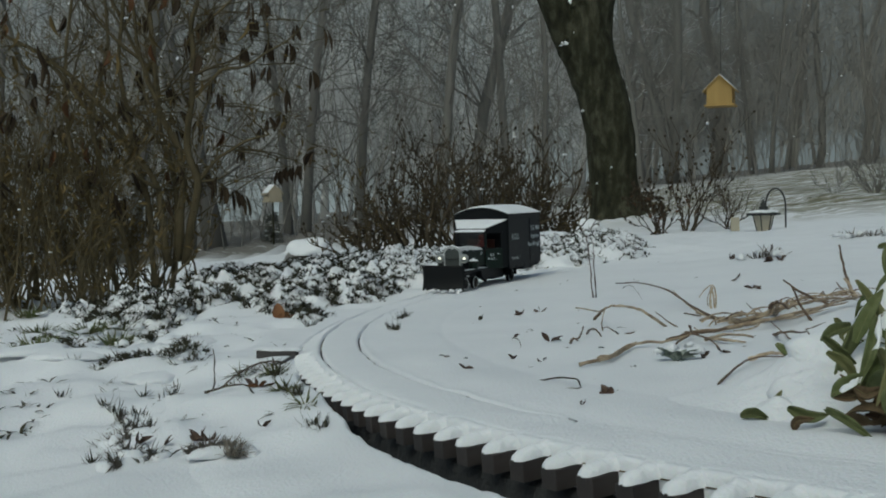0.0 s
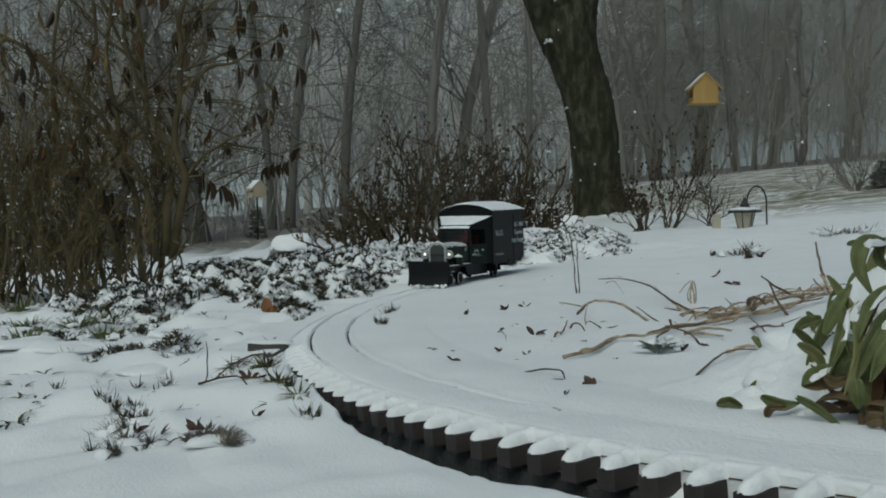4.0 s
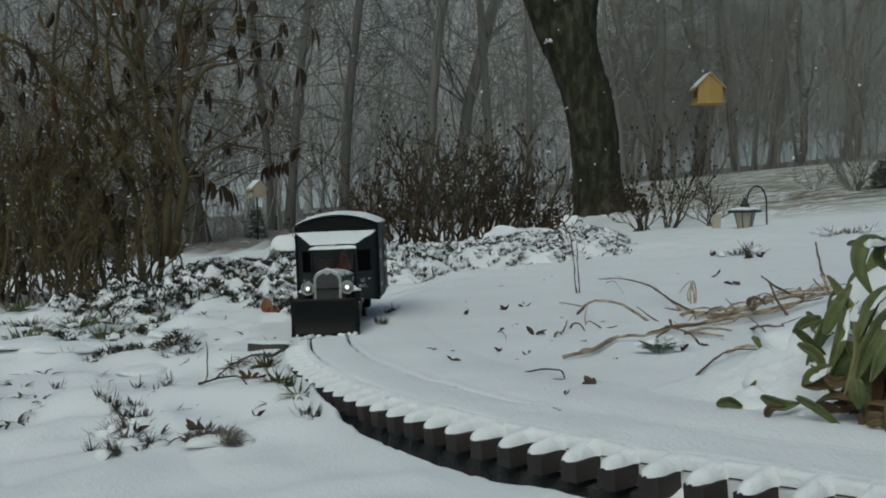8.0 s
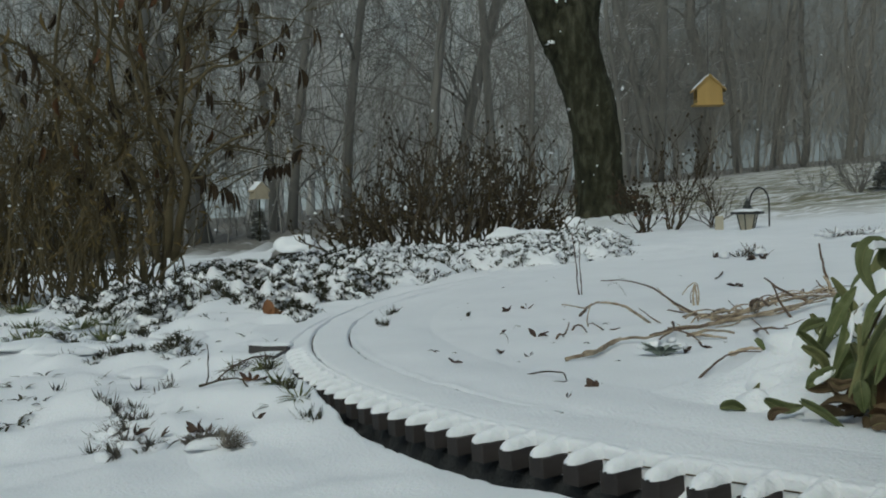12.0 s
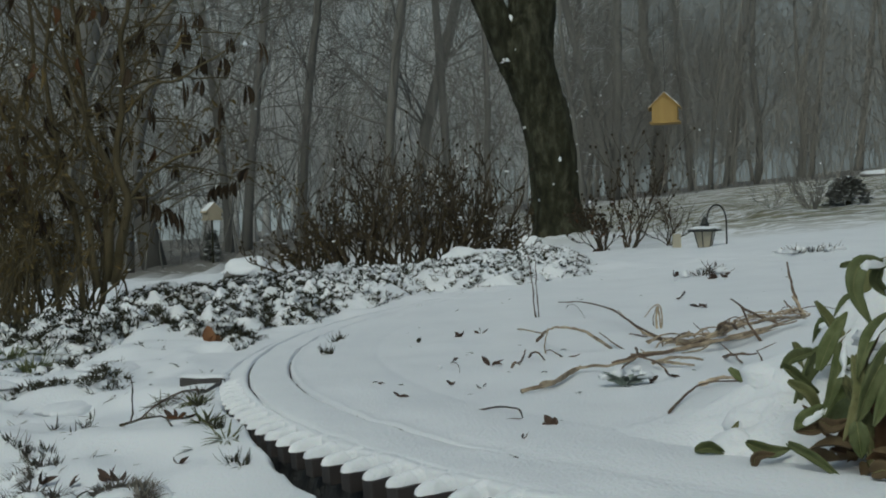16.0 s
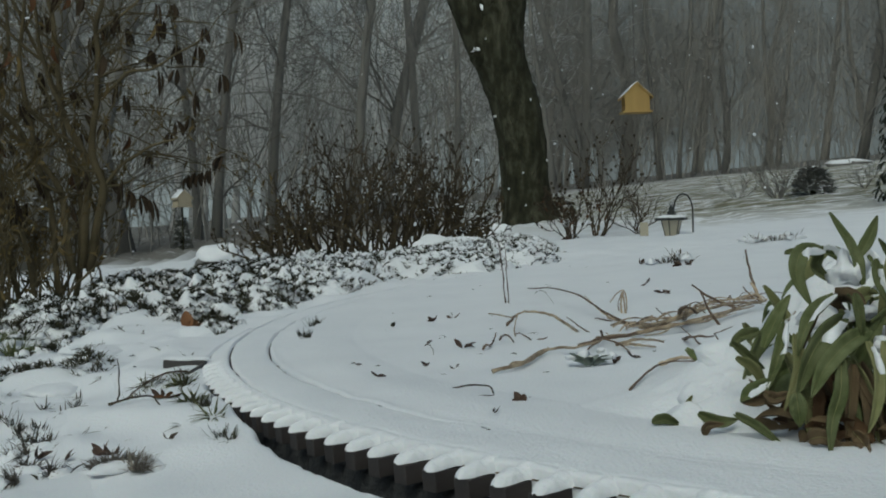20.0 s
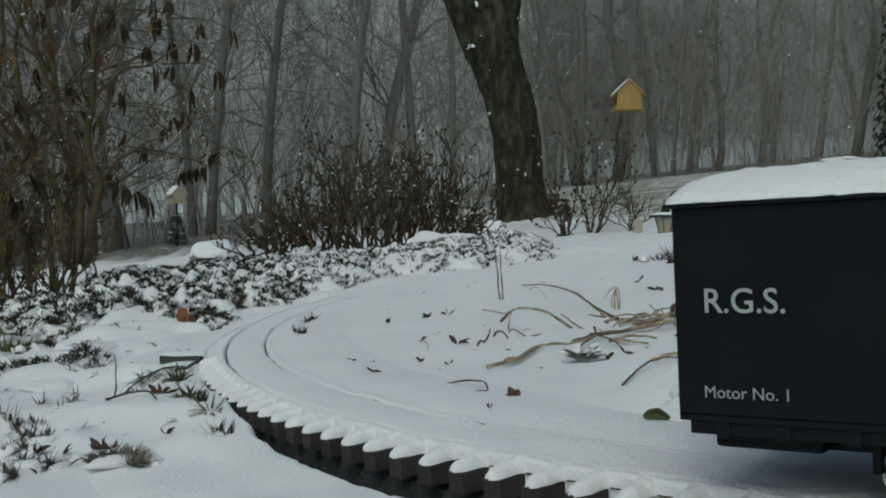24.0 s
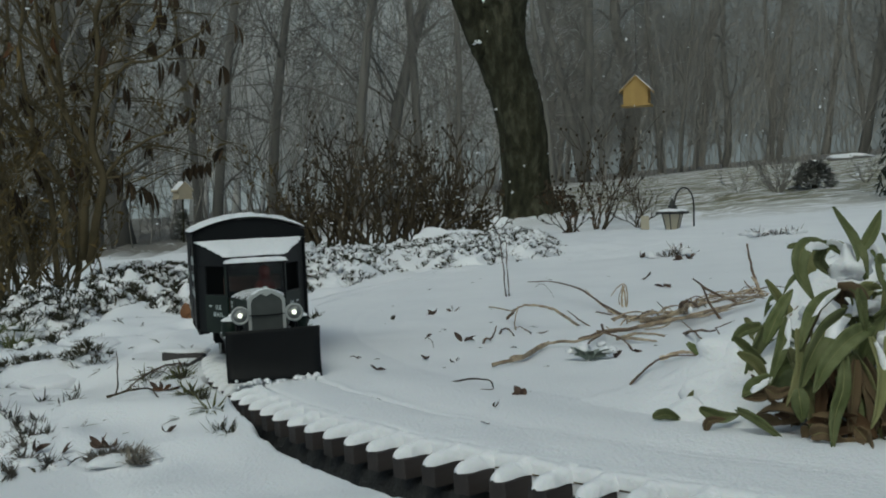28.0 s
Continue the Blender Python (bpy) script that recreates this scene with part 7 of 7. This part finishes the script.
    blade(((-0.001, -0.057, 0.056), (-0.000, -0.067, 0.040), (-0.004, -0.072, 0.024), (-0.010, -0.076, 0.013)), 0.0059, PALELEAF, (0.1, 0.35))
    blade(((-0.031, -0.038, 0.059), (-0.034, -0.050, 0.042), (-0.045, -0.057, 0.022)), 0.0062, PALELEAF)
    blade(((-0.001, -0.019, 0.077), (-0.023, -0.038, 0.067), (-0.034, -0.048, 0.049)), 0.0077, SAGE, (0.05, 0.6))
    blade(((-0.017, -0.034, 0.070), (-0.025, -0.034, 0.057), (-0.031, -0.034, 0.036)), 0.0054, BROWNED)
    blade(((-0.033, -0.029, 0.064), (-0.040, -0.038, 0.048), (-0.051, -0.048, 0.030)), 0.0067, SAGE, (0.05, 0.5))
    blade(((-0.045, -0.029, 0.051), (-0.036, -0.024, 0.066), (-0.026, -0.019, 0.078)), 0.0078, SAGE)
    blade(((-0.040, -0.010, 0.058), (-0.050, -0.010, 0.055), (-0.057, -0.010, 0.050)), 0.0066, SAGE)
    blade(((-0.059, -0.019, 0.053), (-0.051, -0.019, 0.046), (-0.041, -0.019, 0.038)), 0.0051, SAGE)
    blade(((-0.060, -0.029, 0.046), (-0.050, -0.029, 0.039), (-0.044, -0.029, 0.027)), 0.0059, PALELEAF)
    blade(((-0.047, -0.043, 0.035), (-0.057, -0.043, 0.030), (-0.063, -0.043, 0.025)), 0.0076, SAGE, (0.0, 0.7))
    blade(((-0.042, -0.065, 0.032), (-0.041, -0.065, 0.024), (-0.040, -0.065, 0.015)), 0.0090, SAGE)
    blade(((-0.028, 0.171, 0.026), (-0.022, 0.161, 0.020), (-0.016, 0.152, 0.014)), 0.0061, SAGE)
    blade(((-0.047, 0.133, 0.009), (-0.043, 0.128, 0.011), (-0.039, 0.123, 0.014)), 0.0053, SAGE)
    blade(((-0.095, 0.014, 0.005), (-0.087, 0.014, 0.006), (-0.079, 0.014, 0.003)), 0.0064, SAGE)
    blade(((-0.075, 0.028, 0.004), (-0.071, 0.028, 0.010), (-0.067, 0.028, 0.017)), 0.0045, PALELEAF)
    blade(((-0.078, -0.019, 0.015), (-0.067, -0.019, 0.010), (-0.056, -0.019, 0.011)), 0.0070, SAGE)
    blade(((-0.078, -0.029, 0.005), (-0.076, -0.029, 0.010), (-0.067, -0.029, 0.011)), 0.0050, BROWNED)
    blade(((-0.063, -0.034, 0.017), (-0.055, -0.048, 0.012), (-0.045, -0.059, 0.003)), 0.0049, SAGE)
    blade(((-0.060, -0.061, 0.004), (-0.053, -0.061, 0.002), (-0.045, -0.061, 0.001)), 0.0026, SAGE)
    blade(((-0.038, 0.076, 0.022), (-0.030, 0.076, 0.018), (-0.022, 0.076, 0.018)), 0.0027, DARKLEAF)
    blade(((-0.080, -0.048, 0.004), (-0.076, -0.048, 0.004), (-0.069, -0.048, 0.003)), 0.0020, SAGE)
    blade(((0.008, -0.057, 0.056), (0.007, -0.067, 0.034), (0.004, -0.072, 0.013)), 0.0077, PALELEAF)
    blade(((-0.007, -0.053, 0.044), (-0.010, -0.057, 0.028), (-0.017, -0.067, 0.004)), 0.0073, BROWNED)
    blade(((-0.039, -0.072, 0.010), (-0.034, -0.076, 0.012), (-0.024, -0.076, 0.007)), 0.0084, BROWNED)
    blade(((-0.016, -0.072, 0.013), (-0.013, -0.076, 0.008), (-0.021, -0.100, 0.007)), 0.0084, BROWNED)
    blade(((-0.052, -0.048, 0.030), (-0.046, -0.048, 0.027), (-0.036, -0.048, 0.030)), 0.0066, BROWNED)
    blade(((-0.062, -0.043, 0.025), (-0.052, -0.043, 0.025), (-0.047, -0.043, 0.029)), 0.0053, BROWNED)
    # leaves further in, drooping from the crown or standing in the snow behind
    for i in range(64):
        px, py = rng.uniform(-0.02, 0.11), rng.uniform(-0.035, 0.10)
        h = 0.012 + 0.085 * ramp(-0.05, 0.06, px) * rng.uniform(0.4, 1.05)
        a, ln = rng.uniform(0, 6.28), rng.uniform(0.035, 0.065)
        d = Vector((math.cos(a), math.sin(a), 0))
        if rng.random() < 0.3:
            line = (Vector((px, py, h * 0.5)), Vector((px, py, h * 0.5 + ln * 0.5)) + d * ln * 0.12, Vector((px, py, h * 0.5 + ln * 0.9)) + d * ln * 0.35)
        else:
            line = (Vector((px, py, h)), Vector((px, py, h + 0.004)) + d * ln * 0.4, Vector((px, py, max(h - ln * 0.8, 0.004))) + d * ln * 0.7)
        blade(line, rng.uniform(0.008, 0.013), rng.choice((SAGE, SAGE, SAGE, PALELEAF, BROWNED)), (0.1, 0.6) if rng.random() < 0.4 else None, rng.uniform(-1.2, 1.2), False)
    # the low front: leaves hanging in front of the dark heart of the plant
    for i in range(44):
        px = rng.uniform(-0.035, 0.085)
        py, h = -0.055 - 0.45 * max(px, 0) + rng.uniform(-0.012, 0.02), rng.uniform(0.025, 0.050) + 0.25 * max(px, 0)
        lean = rng.uniform(-0.012, 0.008)
        line = (Vector((px, py + 0.02, h)), Vector((px + lean * 0.4, py + 0.004, h * 0.66)), Vector((px + lean, py - 0.004, rng.uniform(0.004, 0.012))))
        blade(line, rng.uniform(0.006, 0.010), rng.choice((SAGE, PALELEAF, BROWNED, BROWNED, DEADLEAF)), None, rng.uniform(-1, 1), False)
    for i in range(120):
        p = Vector((rng.uniform(-0.045, 0.075), 0, 0))
        p.y = -0.048 - 0.40 * max(p.x, 0) + rng.uniform(-0.025, 0.03)
        p.z = 0.0559 * p.x + rng.uniform(0.002, 0.022)
        a = rng.uniform(0, 6.28)
        part("dead_leaf", Shape().leaf(p, (math.cos(a), math.sin(a), rng.uniform(-0.3, 0.9)), (rng.uniform(-1, 1), -1, 0.6), rng.uniform(0.010, 0.024), rng.uniform(0.003, 0.008), rng.uniform(-0.4, 0.6), 0.5, 5), rng.choice((BROWNED, DEADLEAF)), t, "browned dead leaf at the base", smooth=True)
    # one drift of snow that has settled through the plant
    drift, nx, ny = Shape(), 84, 92
    heaps = ((0.085, 0.105, 0.060, 0.080), (0.025, 0.055, 0.036, 0.050), (0.060, 0.030, 0.030, 0.052), (-0.022, 0.075, 0.042, 0.033), (-0.045, 0.020, 0.026, 0.016), (-0.030, -0.036, 0.020, 0.007), (0.000, -0.050, 0.014, 0.005), (0.012, 0.000, 0.018, 0.020), (-0.075, 0.090, 0.05, 0.010), (-0.012, 0.010, 0.016, 0.018))
    for j in range(ny + 1):
        for i in range(nx + 1):
            x, y = -0.16 + 0.34 * i / nx, -0.11 + 0.36 * j / ny
            q = Vector((x, y, 0))
            h = sum(top * math.exp(-((x - cx) ** 2 + (y - cy) ** 2) / r ** 2) for cx, cy, r, top in heaps)
            h *= 1 + 0.26 * noise.noise(q * 42) + 0.12 * noise.noise(q * 110)
            edge = min(i, nx - i, j, ny - j) / 8
            drift.v.append((x, y, h + 0.0559 * x + 0.0005 - 0.020 * max(1 - edge, 0) + 0.0010 * noise.noise(q * 160)))
    drift.f = [(j * (nx + 1) + i, j * (nx + 1) + i + 1, (j + 1) * (nx + 1) + i + 1, (j + 1) * (nx + 1) + i) for j in range(ny) for i in range(nx)]
    part("snow_drift", drift, SNOW, t, "fresh snow settled among the leaves", smooth=True)
    # soft snow weighing down the outer leaves: place and half sizes
    for i, (x, y, z, rx, ry, rz) in enumerate(((0.223, 0.664, 0.044, 0.026, 0.020, 0.014), (0.203, 0.633, 0.026, 0.024, 0.020, 0.013), (0.176, 0.612, 0.014, 0.014, 0.014, 0.012),
                                               (0.203, 0.578, 0.013, 0.026, 0.013, 0.008), (0.230, 0.580, 0.019, 0.018, 0.012, 0.007))):
        heap = Shape().lump((0, 0, 0), rx, ry, rz, 30 + i, 0.28, 14, 24, -0.5)
        part("snow_mound", heap, SNOW, t, "soft snow on drooping leaves", smooth=True, m=t.matrix_world.inverted() @ pose(x, y, z))
    for i, (dx, dy, dz, r, e) in enumerate(((0.010, -0.012, 0.086, 0.009, 1.1), (0.028, 0.010, 0.062, 0.010, 0.6), (0.056, 0.005, 0.074, 0.010, 0.7), (0.040, -0.030, 0.064, 0.011, 0.8), (0.000, 0.005, 0.060, 0.012, 0.6), (0.060, -0.030, 0.095, 0.012, 0.9), (0.022, -0.035, 0.048, 0.009, 0.7), (0.012, -0.072, 0.006, 0.010, 0.5), (0.030, -0.085, 0.010, 0.010, 0.6), (0.052, -0.098, 0.012, 0.009, 0.6))):
        part("snow_clump", Shape().lump((dx, dy, dz), r, r * 0.85, r * e, i * 3 + 2, 0.9, 12, 18), SNOW, t, "clump of fresh snow on the leaves", smooth=True)
    rosette = thing("felted_seedling", pose(0.174, 0.880, ground(0.174, 0.880)), "small pale green rosette dusted with snow", "plant")
    for i in range(22):
        a = i * 0.9
        part("leaf", Shape().leaf((math.cos(a) * 0.004, math.sin(a) * 0.004, 0.0), (math.cos(a), math.sin(a), rng.uniform(0.5, 1.5)), (0, 0, 1), rng.uniform(0.012, 0.020), rng.uniform(0.004, 0.007), 0.3, 0.4, 4), FROSTLEAF, rosette, smooth=True)
    for i in range(9):
        part("snow_clump", Shape().lump((rng.uniform(-0.016, 0.016), rng.uniform(-0.012, 0.012), rng.uniform(0.005, 0.013)), rng.uniform(0.003, 0.007), 0.004, 0.003, i + 2, 1.0), SNOW, rosette, smooth=True)


felted_plant()


# ---------------------------------------------------------------- garden furniture
def lantern_post():
    x, y = spot(0.2845, 4.2)
    z = 0.032
    hook = thing("shepherd_hook", pose(x + 0.085, y, z), "black iron hook holding the garden lantern", "hook")
    part("rod", Shape().tube([(0, 0, -0.15), (0, 0, 0.10)] + [(-0.038 + 0.038 * math.cos(a), 0, 0.10 + 0.066 * math.sin(a)) for a in [math.pi * i / 12 for i in range(0, 13)]] + [(-0.078, 0, 0.088), (-0.081, 0, 0.080)], 0.0032, 8), IRON, hook, smooth=True)
    t = thing("garden_lantern", pose(x, y, z - 0.022), "small metal garden lantern with milky glass and a snowy cap", "lantern")
    six = lambda prof, rot=0: Shape().lathe(prof, 6, pose(0, 0, 0, 0, 0, rot))
    cap = part("cap", six([(0.064, 0.086), (0.067, 0.089), (0.066, 0.094), (0.036, 0.103), (0.016, 0.112)]), PEWTER, t, "broad pewter-grey cap")
    part("cap_snow", Shape().lump((0, 0, 0.0965), 0.058, 0.056, 0.012, 3, 0.3, 10, 16, -0.1), SNOW, cap, "thin snow on the cap", smooth=True)
    part("finial", Shape().lathe([(0.017, 0.108), (0.018, 0.118), (0.010, 0.124), (0.012, 0.130), (0.006, 0.138), (0.003, 0.146)], 12), PEWTER, t, smooth=True)
    part("ring", Shape().tube([(0.006 * math.cos(a), 0, 0.151 + 0.006 * math.sin(a)) for a in [2 * math.pi * i / 12 for i in range(13)]], 0.0012, 5), IRON, t)
    for i in range(6):
        a0, a1 = math.radians(60 * i), math.radians(60 * i + 60)
        q = [(0.024, 0.022), (0.040, 0.086)]
        s = Shape().add([(r * math.cos(a), r * math.sin(a), z1) for r, z1 in q for a in (a0, a1)] + [(0.93 * r * math.cos(a), 0.93 * r * math.sin(a), z1) for r, z1 in q for a in (a0, a1)],
                        [(0, 1, 3, 2), (5, 4, 6, 7), (0, 4, 5, 1), (2, 3, 7, 6), (0, 2, 6, 4), (1, 5, 7, 3)])
        part("pane", s, MILKGLASS, t, "milky glass pane")
        part("rib", Shape().tube([(0.0245 * math.cos(a0), 0.0245 * math.sin(a0), 0.020), (0.041 * math.cos(a0), 0.041 * math.sin(a0), 0.088)], 0.0022, 5), PEWTER, t)
    part("base_ring", six([(0.022, 0.010), (0.027, 0.014), (0.027, 0.022), (0.022, 0.024)]), PEWTER, t)
    x2, y2 = spot(0.2585, 4.05)
    mark = thing("plant_marker", pose(x2, y2, ground(x2, y2, False) + 0.002), "small pale plant marker in the snow", "marker")
    part("plate", Shape().box(-0.016, 0.016, -0.002, 0.002, 0.0, 0.052, 0.001), MILKGLASS, mark)


lantern_post()


def feeder(name, m, wood, size, label, snow_seed, hang):
    """A gabled wooden bird feeder with open sides."""
    t = thing(name, m, label, "bird feeder")
    w, d, h, g = size, size * 0.8, size * 0.74, size * 0.48
    part("floor_board", Shape().box(-w * 0.60, w * 0.60, -d * 0.58, d * 0.58, 0, 0.014, 0.002), wood, t)
    for y in (-d / 2, d / 2):
        part("gable_wall", Shape().prism([(-w / 2, 0.014), (w / 2, 0.014), (w / 2, h), (0, h + g), (-w / 2, h)], y - 0.007, y + 0.007), wood, t)
    for sx in (-1, 1):
        part("side_ledge", Shape().box(min(sx * w / 2, sx * (w / 2 - 0.01)), max(sx * w / 2, sx * (w / 2 - 0.01)), -d / 2 + 0.008, d / 2 - 0.008, 0.014, 0.05, 0.001), wood, t)
        q = [(0, h + g + 0.004), (sx * w * 0.64, h - g * 0.28 + 0.004), (sx * w * 0.64, h - g * 0.28 - 0.010), (0, h + g - 0.010)]
        board = part("roof_board", Shape().prism(q if sx > 0 else q[::-1], -d * 0.62, d * 0.62), wood, t)
        part("roof_snow", snow_pad(lambda u, v: (sx * u * w * 0.62, v * d * 0.60, h + g + 0.005 - u * g * 1.24), steps(0, 1, 8), steps(-1, 1, 10), 0.008, snow_seed + sx), SNOW, board, "snow on the roof", smooth=True)
    if hang:
        part("hanging_wire", Shape().tube([(0, 0, h + g), (0, 0, hang)], 0.0016, 5), IRON, t)
    else:
        part("post", Shape().tube([(0, 0, -0.9), (0, 0, 0.0)], size * 0.07, 8), BARK, t)
    return t


FX, FY, FZ = 0.2508 * 8.4 - 0.006, 8.4, 0.890
HANG = 2.35
FEEDER = feeder("bird_feeder", pose(FX, FY, FZ, 0, 0, -20), PINE, 0.19, "yellow pine bird feeder hanging on a wire, snow on its roof", 3, HANG)
px, py = spot(-0.1630, 9.0)
feeder("bird_feeder", pose(px, py, 0.258, 0, 0, 35), PALEWOOD, 0.115, "pale wooden bird feeder on a post, snow on its roof", 8, 0)

bd = thing("board", pose(-0.199, 1.142, surface(-0.199, 1.135) - 0.003, 0, 2, -4), "end of a dark wet board half buried beside the track", "board")
part("plank", Shape().box(-0.021, 0.021, -0.006, 0.012, 0.0, 0.0085, 0.001), BOARD, bd)
# Dark strip added in place of the shaded gaps at the tie ends.
part("edging", Shape().prism([(0.0190, 0.000), (0.0215, 0.000), (0.0215, 0.0050), (0.0190, 0.0058)], -0.070, -0.0065), BOARD, bd)
part("snow_cap", Shape().lump((0.000, 0.006, 0.0086), 0.026, 0.012, 0.0034, 3, 0.25, 10, 18), SNOW, bd, "cap of snow", smooth=True)


# ---------------------------------------------------------------- ties, one by one
def ties():
    s = Shape()
    s.box(-0.0062, 0.0062, -TIE_LEN / 2, TIE_LEN / 2, -0.0115, 0.0, 0.0006)
    me = s.mesh("tie", TIE, False)
    k0, k1 = int((math.radians(102) - TIE0) / STEP), int((math.radians(270) - TIE0) / STEP)
    for k in range(k0, k1):
        a = TIE0 + k * STEP
        p = on_track(a, 0, 0)
        part("tie", me, TIE, TRACK, m=pose(p.x, p.y, 0, 0, 0, math.degrees(a) - 90))


ties()


def tie_caps():
    """A finger of snow on the outer end of each exposed tie."""
    rng, protos = random.Random(6), []
    for v in range(6):
        s, nu, nv = Shape(), 18, 18
        for i in range(nu + 1):
            u = i / nu
            y = 0.0225 + 0.0262 * u
            nose = (1 - max(0, (u - 0.58) / 0.42) ** 2.0) ** 0.5 if u < 1 else 0.0
            half = (0.0053 + 0.0085 * math.exp(-7.0 * u)) * (0.25 + 0.75 * nose) * (1 + 0.07 * noise.noise(Vector((u * 5, v * 3, 0))))
            high = (0.0082 - 0.0022 * u) * (0.15 + 0.85 * nose) * (1 + 0.10 * noise.noise(Vector((u * 5, v * 3, 9))))
            for j in range(nv + 1):
                q = -1 + 2 * j / nv
                z = high * max(1 - q * q, 0) ** 0.55 + 0.0005 * noise.noise(Vector((q * 1.6, u * 4, v * 7))) * nose
                over = max(abs(q * half) - 0.0062, 0)
                s.v.append((q * half + 0.0012 * noise.noise(Vector((u * 4, v * 5, 2))) * u, y, z + 0.0002 - over * 0.35))
        w = nv + 1
        s.f = [(i * w + j, i * w + j + 1, (i + 1) * w + j + 1, (i + 1) * w + j) for i in range(nu) for j in range(nv)]
        protos.append(s.mesh("snow_cap", SNOW))
    for k in range(int((math.radians(187) - TIE0) / STEP), int((math.radians(268) - TIE0) / STEP)):
        a = TIE0 + k * STEP
        p = on_track(a, 0, 0)
        part("snow_cap", protos[rng.randrange(6)], SNOW, TRACK, m=pose(p.x, p.y, 0, 0, 0, math.degrees(a) - 90 + rng.uniform(-1.5, 1.5)))


tie_caps()


# ---------------------------------------------------------------- falling snow
def snowfall(label, seed, count, near, far, size, fall, drift):
    """Flakes in a tall column of air that sinks slowly past the view."""
    rng, s = random.Random(seed), Shape()
    tall = fall * 28 + far * 0.6 + 0.5
    for i in range(count):
        d = (near ** 2 + (far ** 2 - near ** 2) * rng.random()) ** 0.5
        p = Vector((rng.uniform(-0.52, 0.62) * d - drift * rng.random() * 28, d, rng.uniform(-0.2, tall)))
        r = size * rng.uniform(0.5, 1.2)
        s.lump(p, r * rng.uniform(0.7, 1.2), r, r * rng.uniform(0.7, 1.3), rng.random() * 90, 0.8, 4, 6, -1)
    ob = solo("snowflakes", s, SNOW, label, "snowflakes", "stuff")
    return ob, fall, drift


FLAKES = [snowfall("few large flakes drifting close by", 9, 260, 0.30, 0.9, 0.0013, 0.5, 0.05),
          snowfall("large snowflakes falling near the track", 3, 900, 0.9, 4.0, 0.0028, 0.55, 0.10),
          snowfall("small snowflakes falling over the garden", 4, 2600, 4.0, 12.0, 0.0060, 0.8, 0.15)]


# ---------------------------------------------------------------- what moves
def motions():
    walk(TRUCK, [(i * 0.1, truck_pose(angle_at(i * 0.1))) for i in range(281)])
    for w, rest, r, out in WHEELS:
        rows, start = [], angle_at(0)
        for i in range(841):
            t = i / 30
            roll = math.degrees(math.radians(angle_at(t) - start) * RAD / r)
            rows.append((t, rest @ pose(0, 0, 0, 0, 0, roll * out * -1)))
        walk(w, rows)
    top = Vector((FX, FY, FZ + HANG))
    rows = []
    for i in range(113):
        t = i * 0.25
        swing = 0.30 + 0.55 * math.sin(2 * math.pi * t / 4.3 + 0.9) + 0.35 * math.sin(2 * math.pi * t / 2.9)
        turn = table(((0, -21.2), (3, -0.8), (6, -1.7), (9, 1.7), (12, -3.4), (15, -15.3), (17, -21.2), (19, -8.5), (21, 0.0), (23.5, -4.2), (25, -0.8), (27, -12.8), (28, -21.2)), t)
        rows.append((t, Matrix.Translation(top) @ pose(0, 0, 0, 0, swing, 0) @ Matrix.Translation((0, 0, -HANG)) @ pose(0, 0, 0, 0, 0, turn)))
    walk(FEEDER, rows)
    for ob, fall, drift in FLAKES:
        walk(ob, [(0.0, pose(0, 0, 0)), (14.0, pose(drift * 14, 0, -fall * 14)), (28.0, pose(drift * 28, 0, -fall * 28))])


motions()
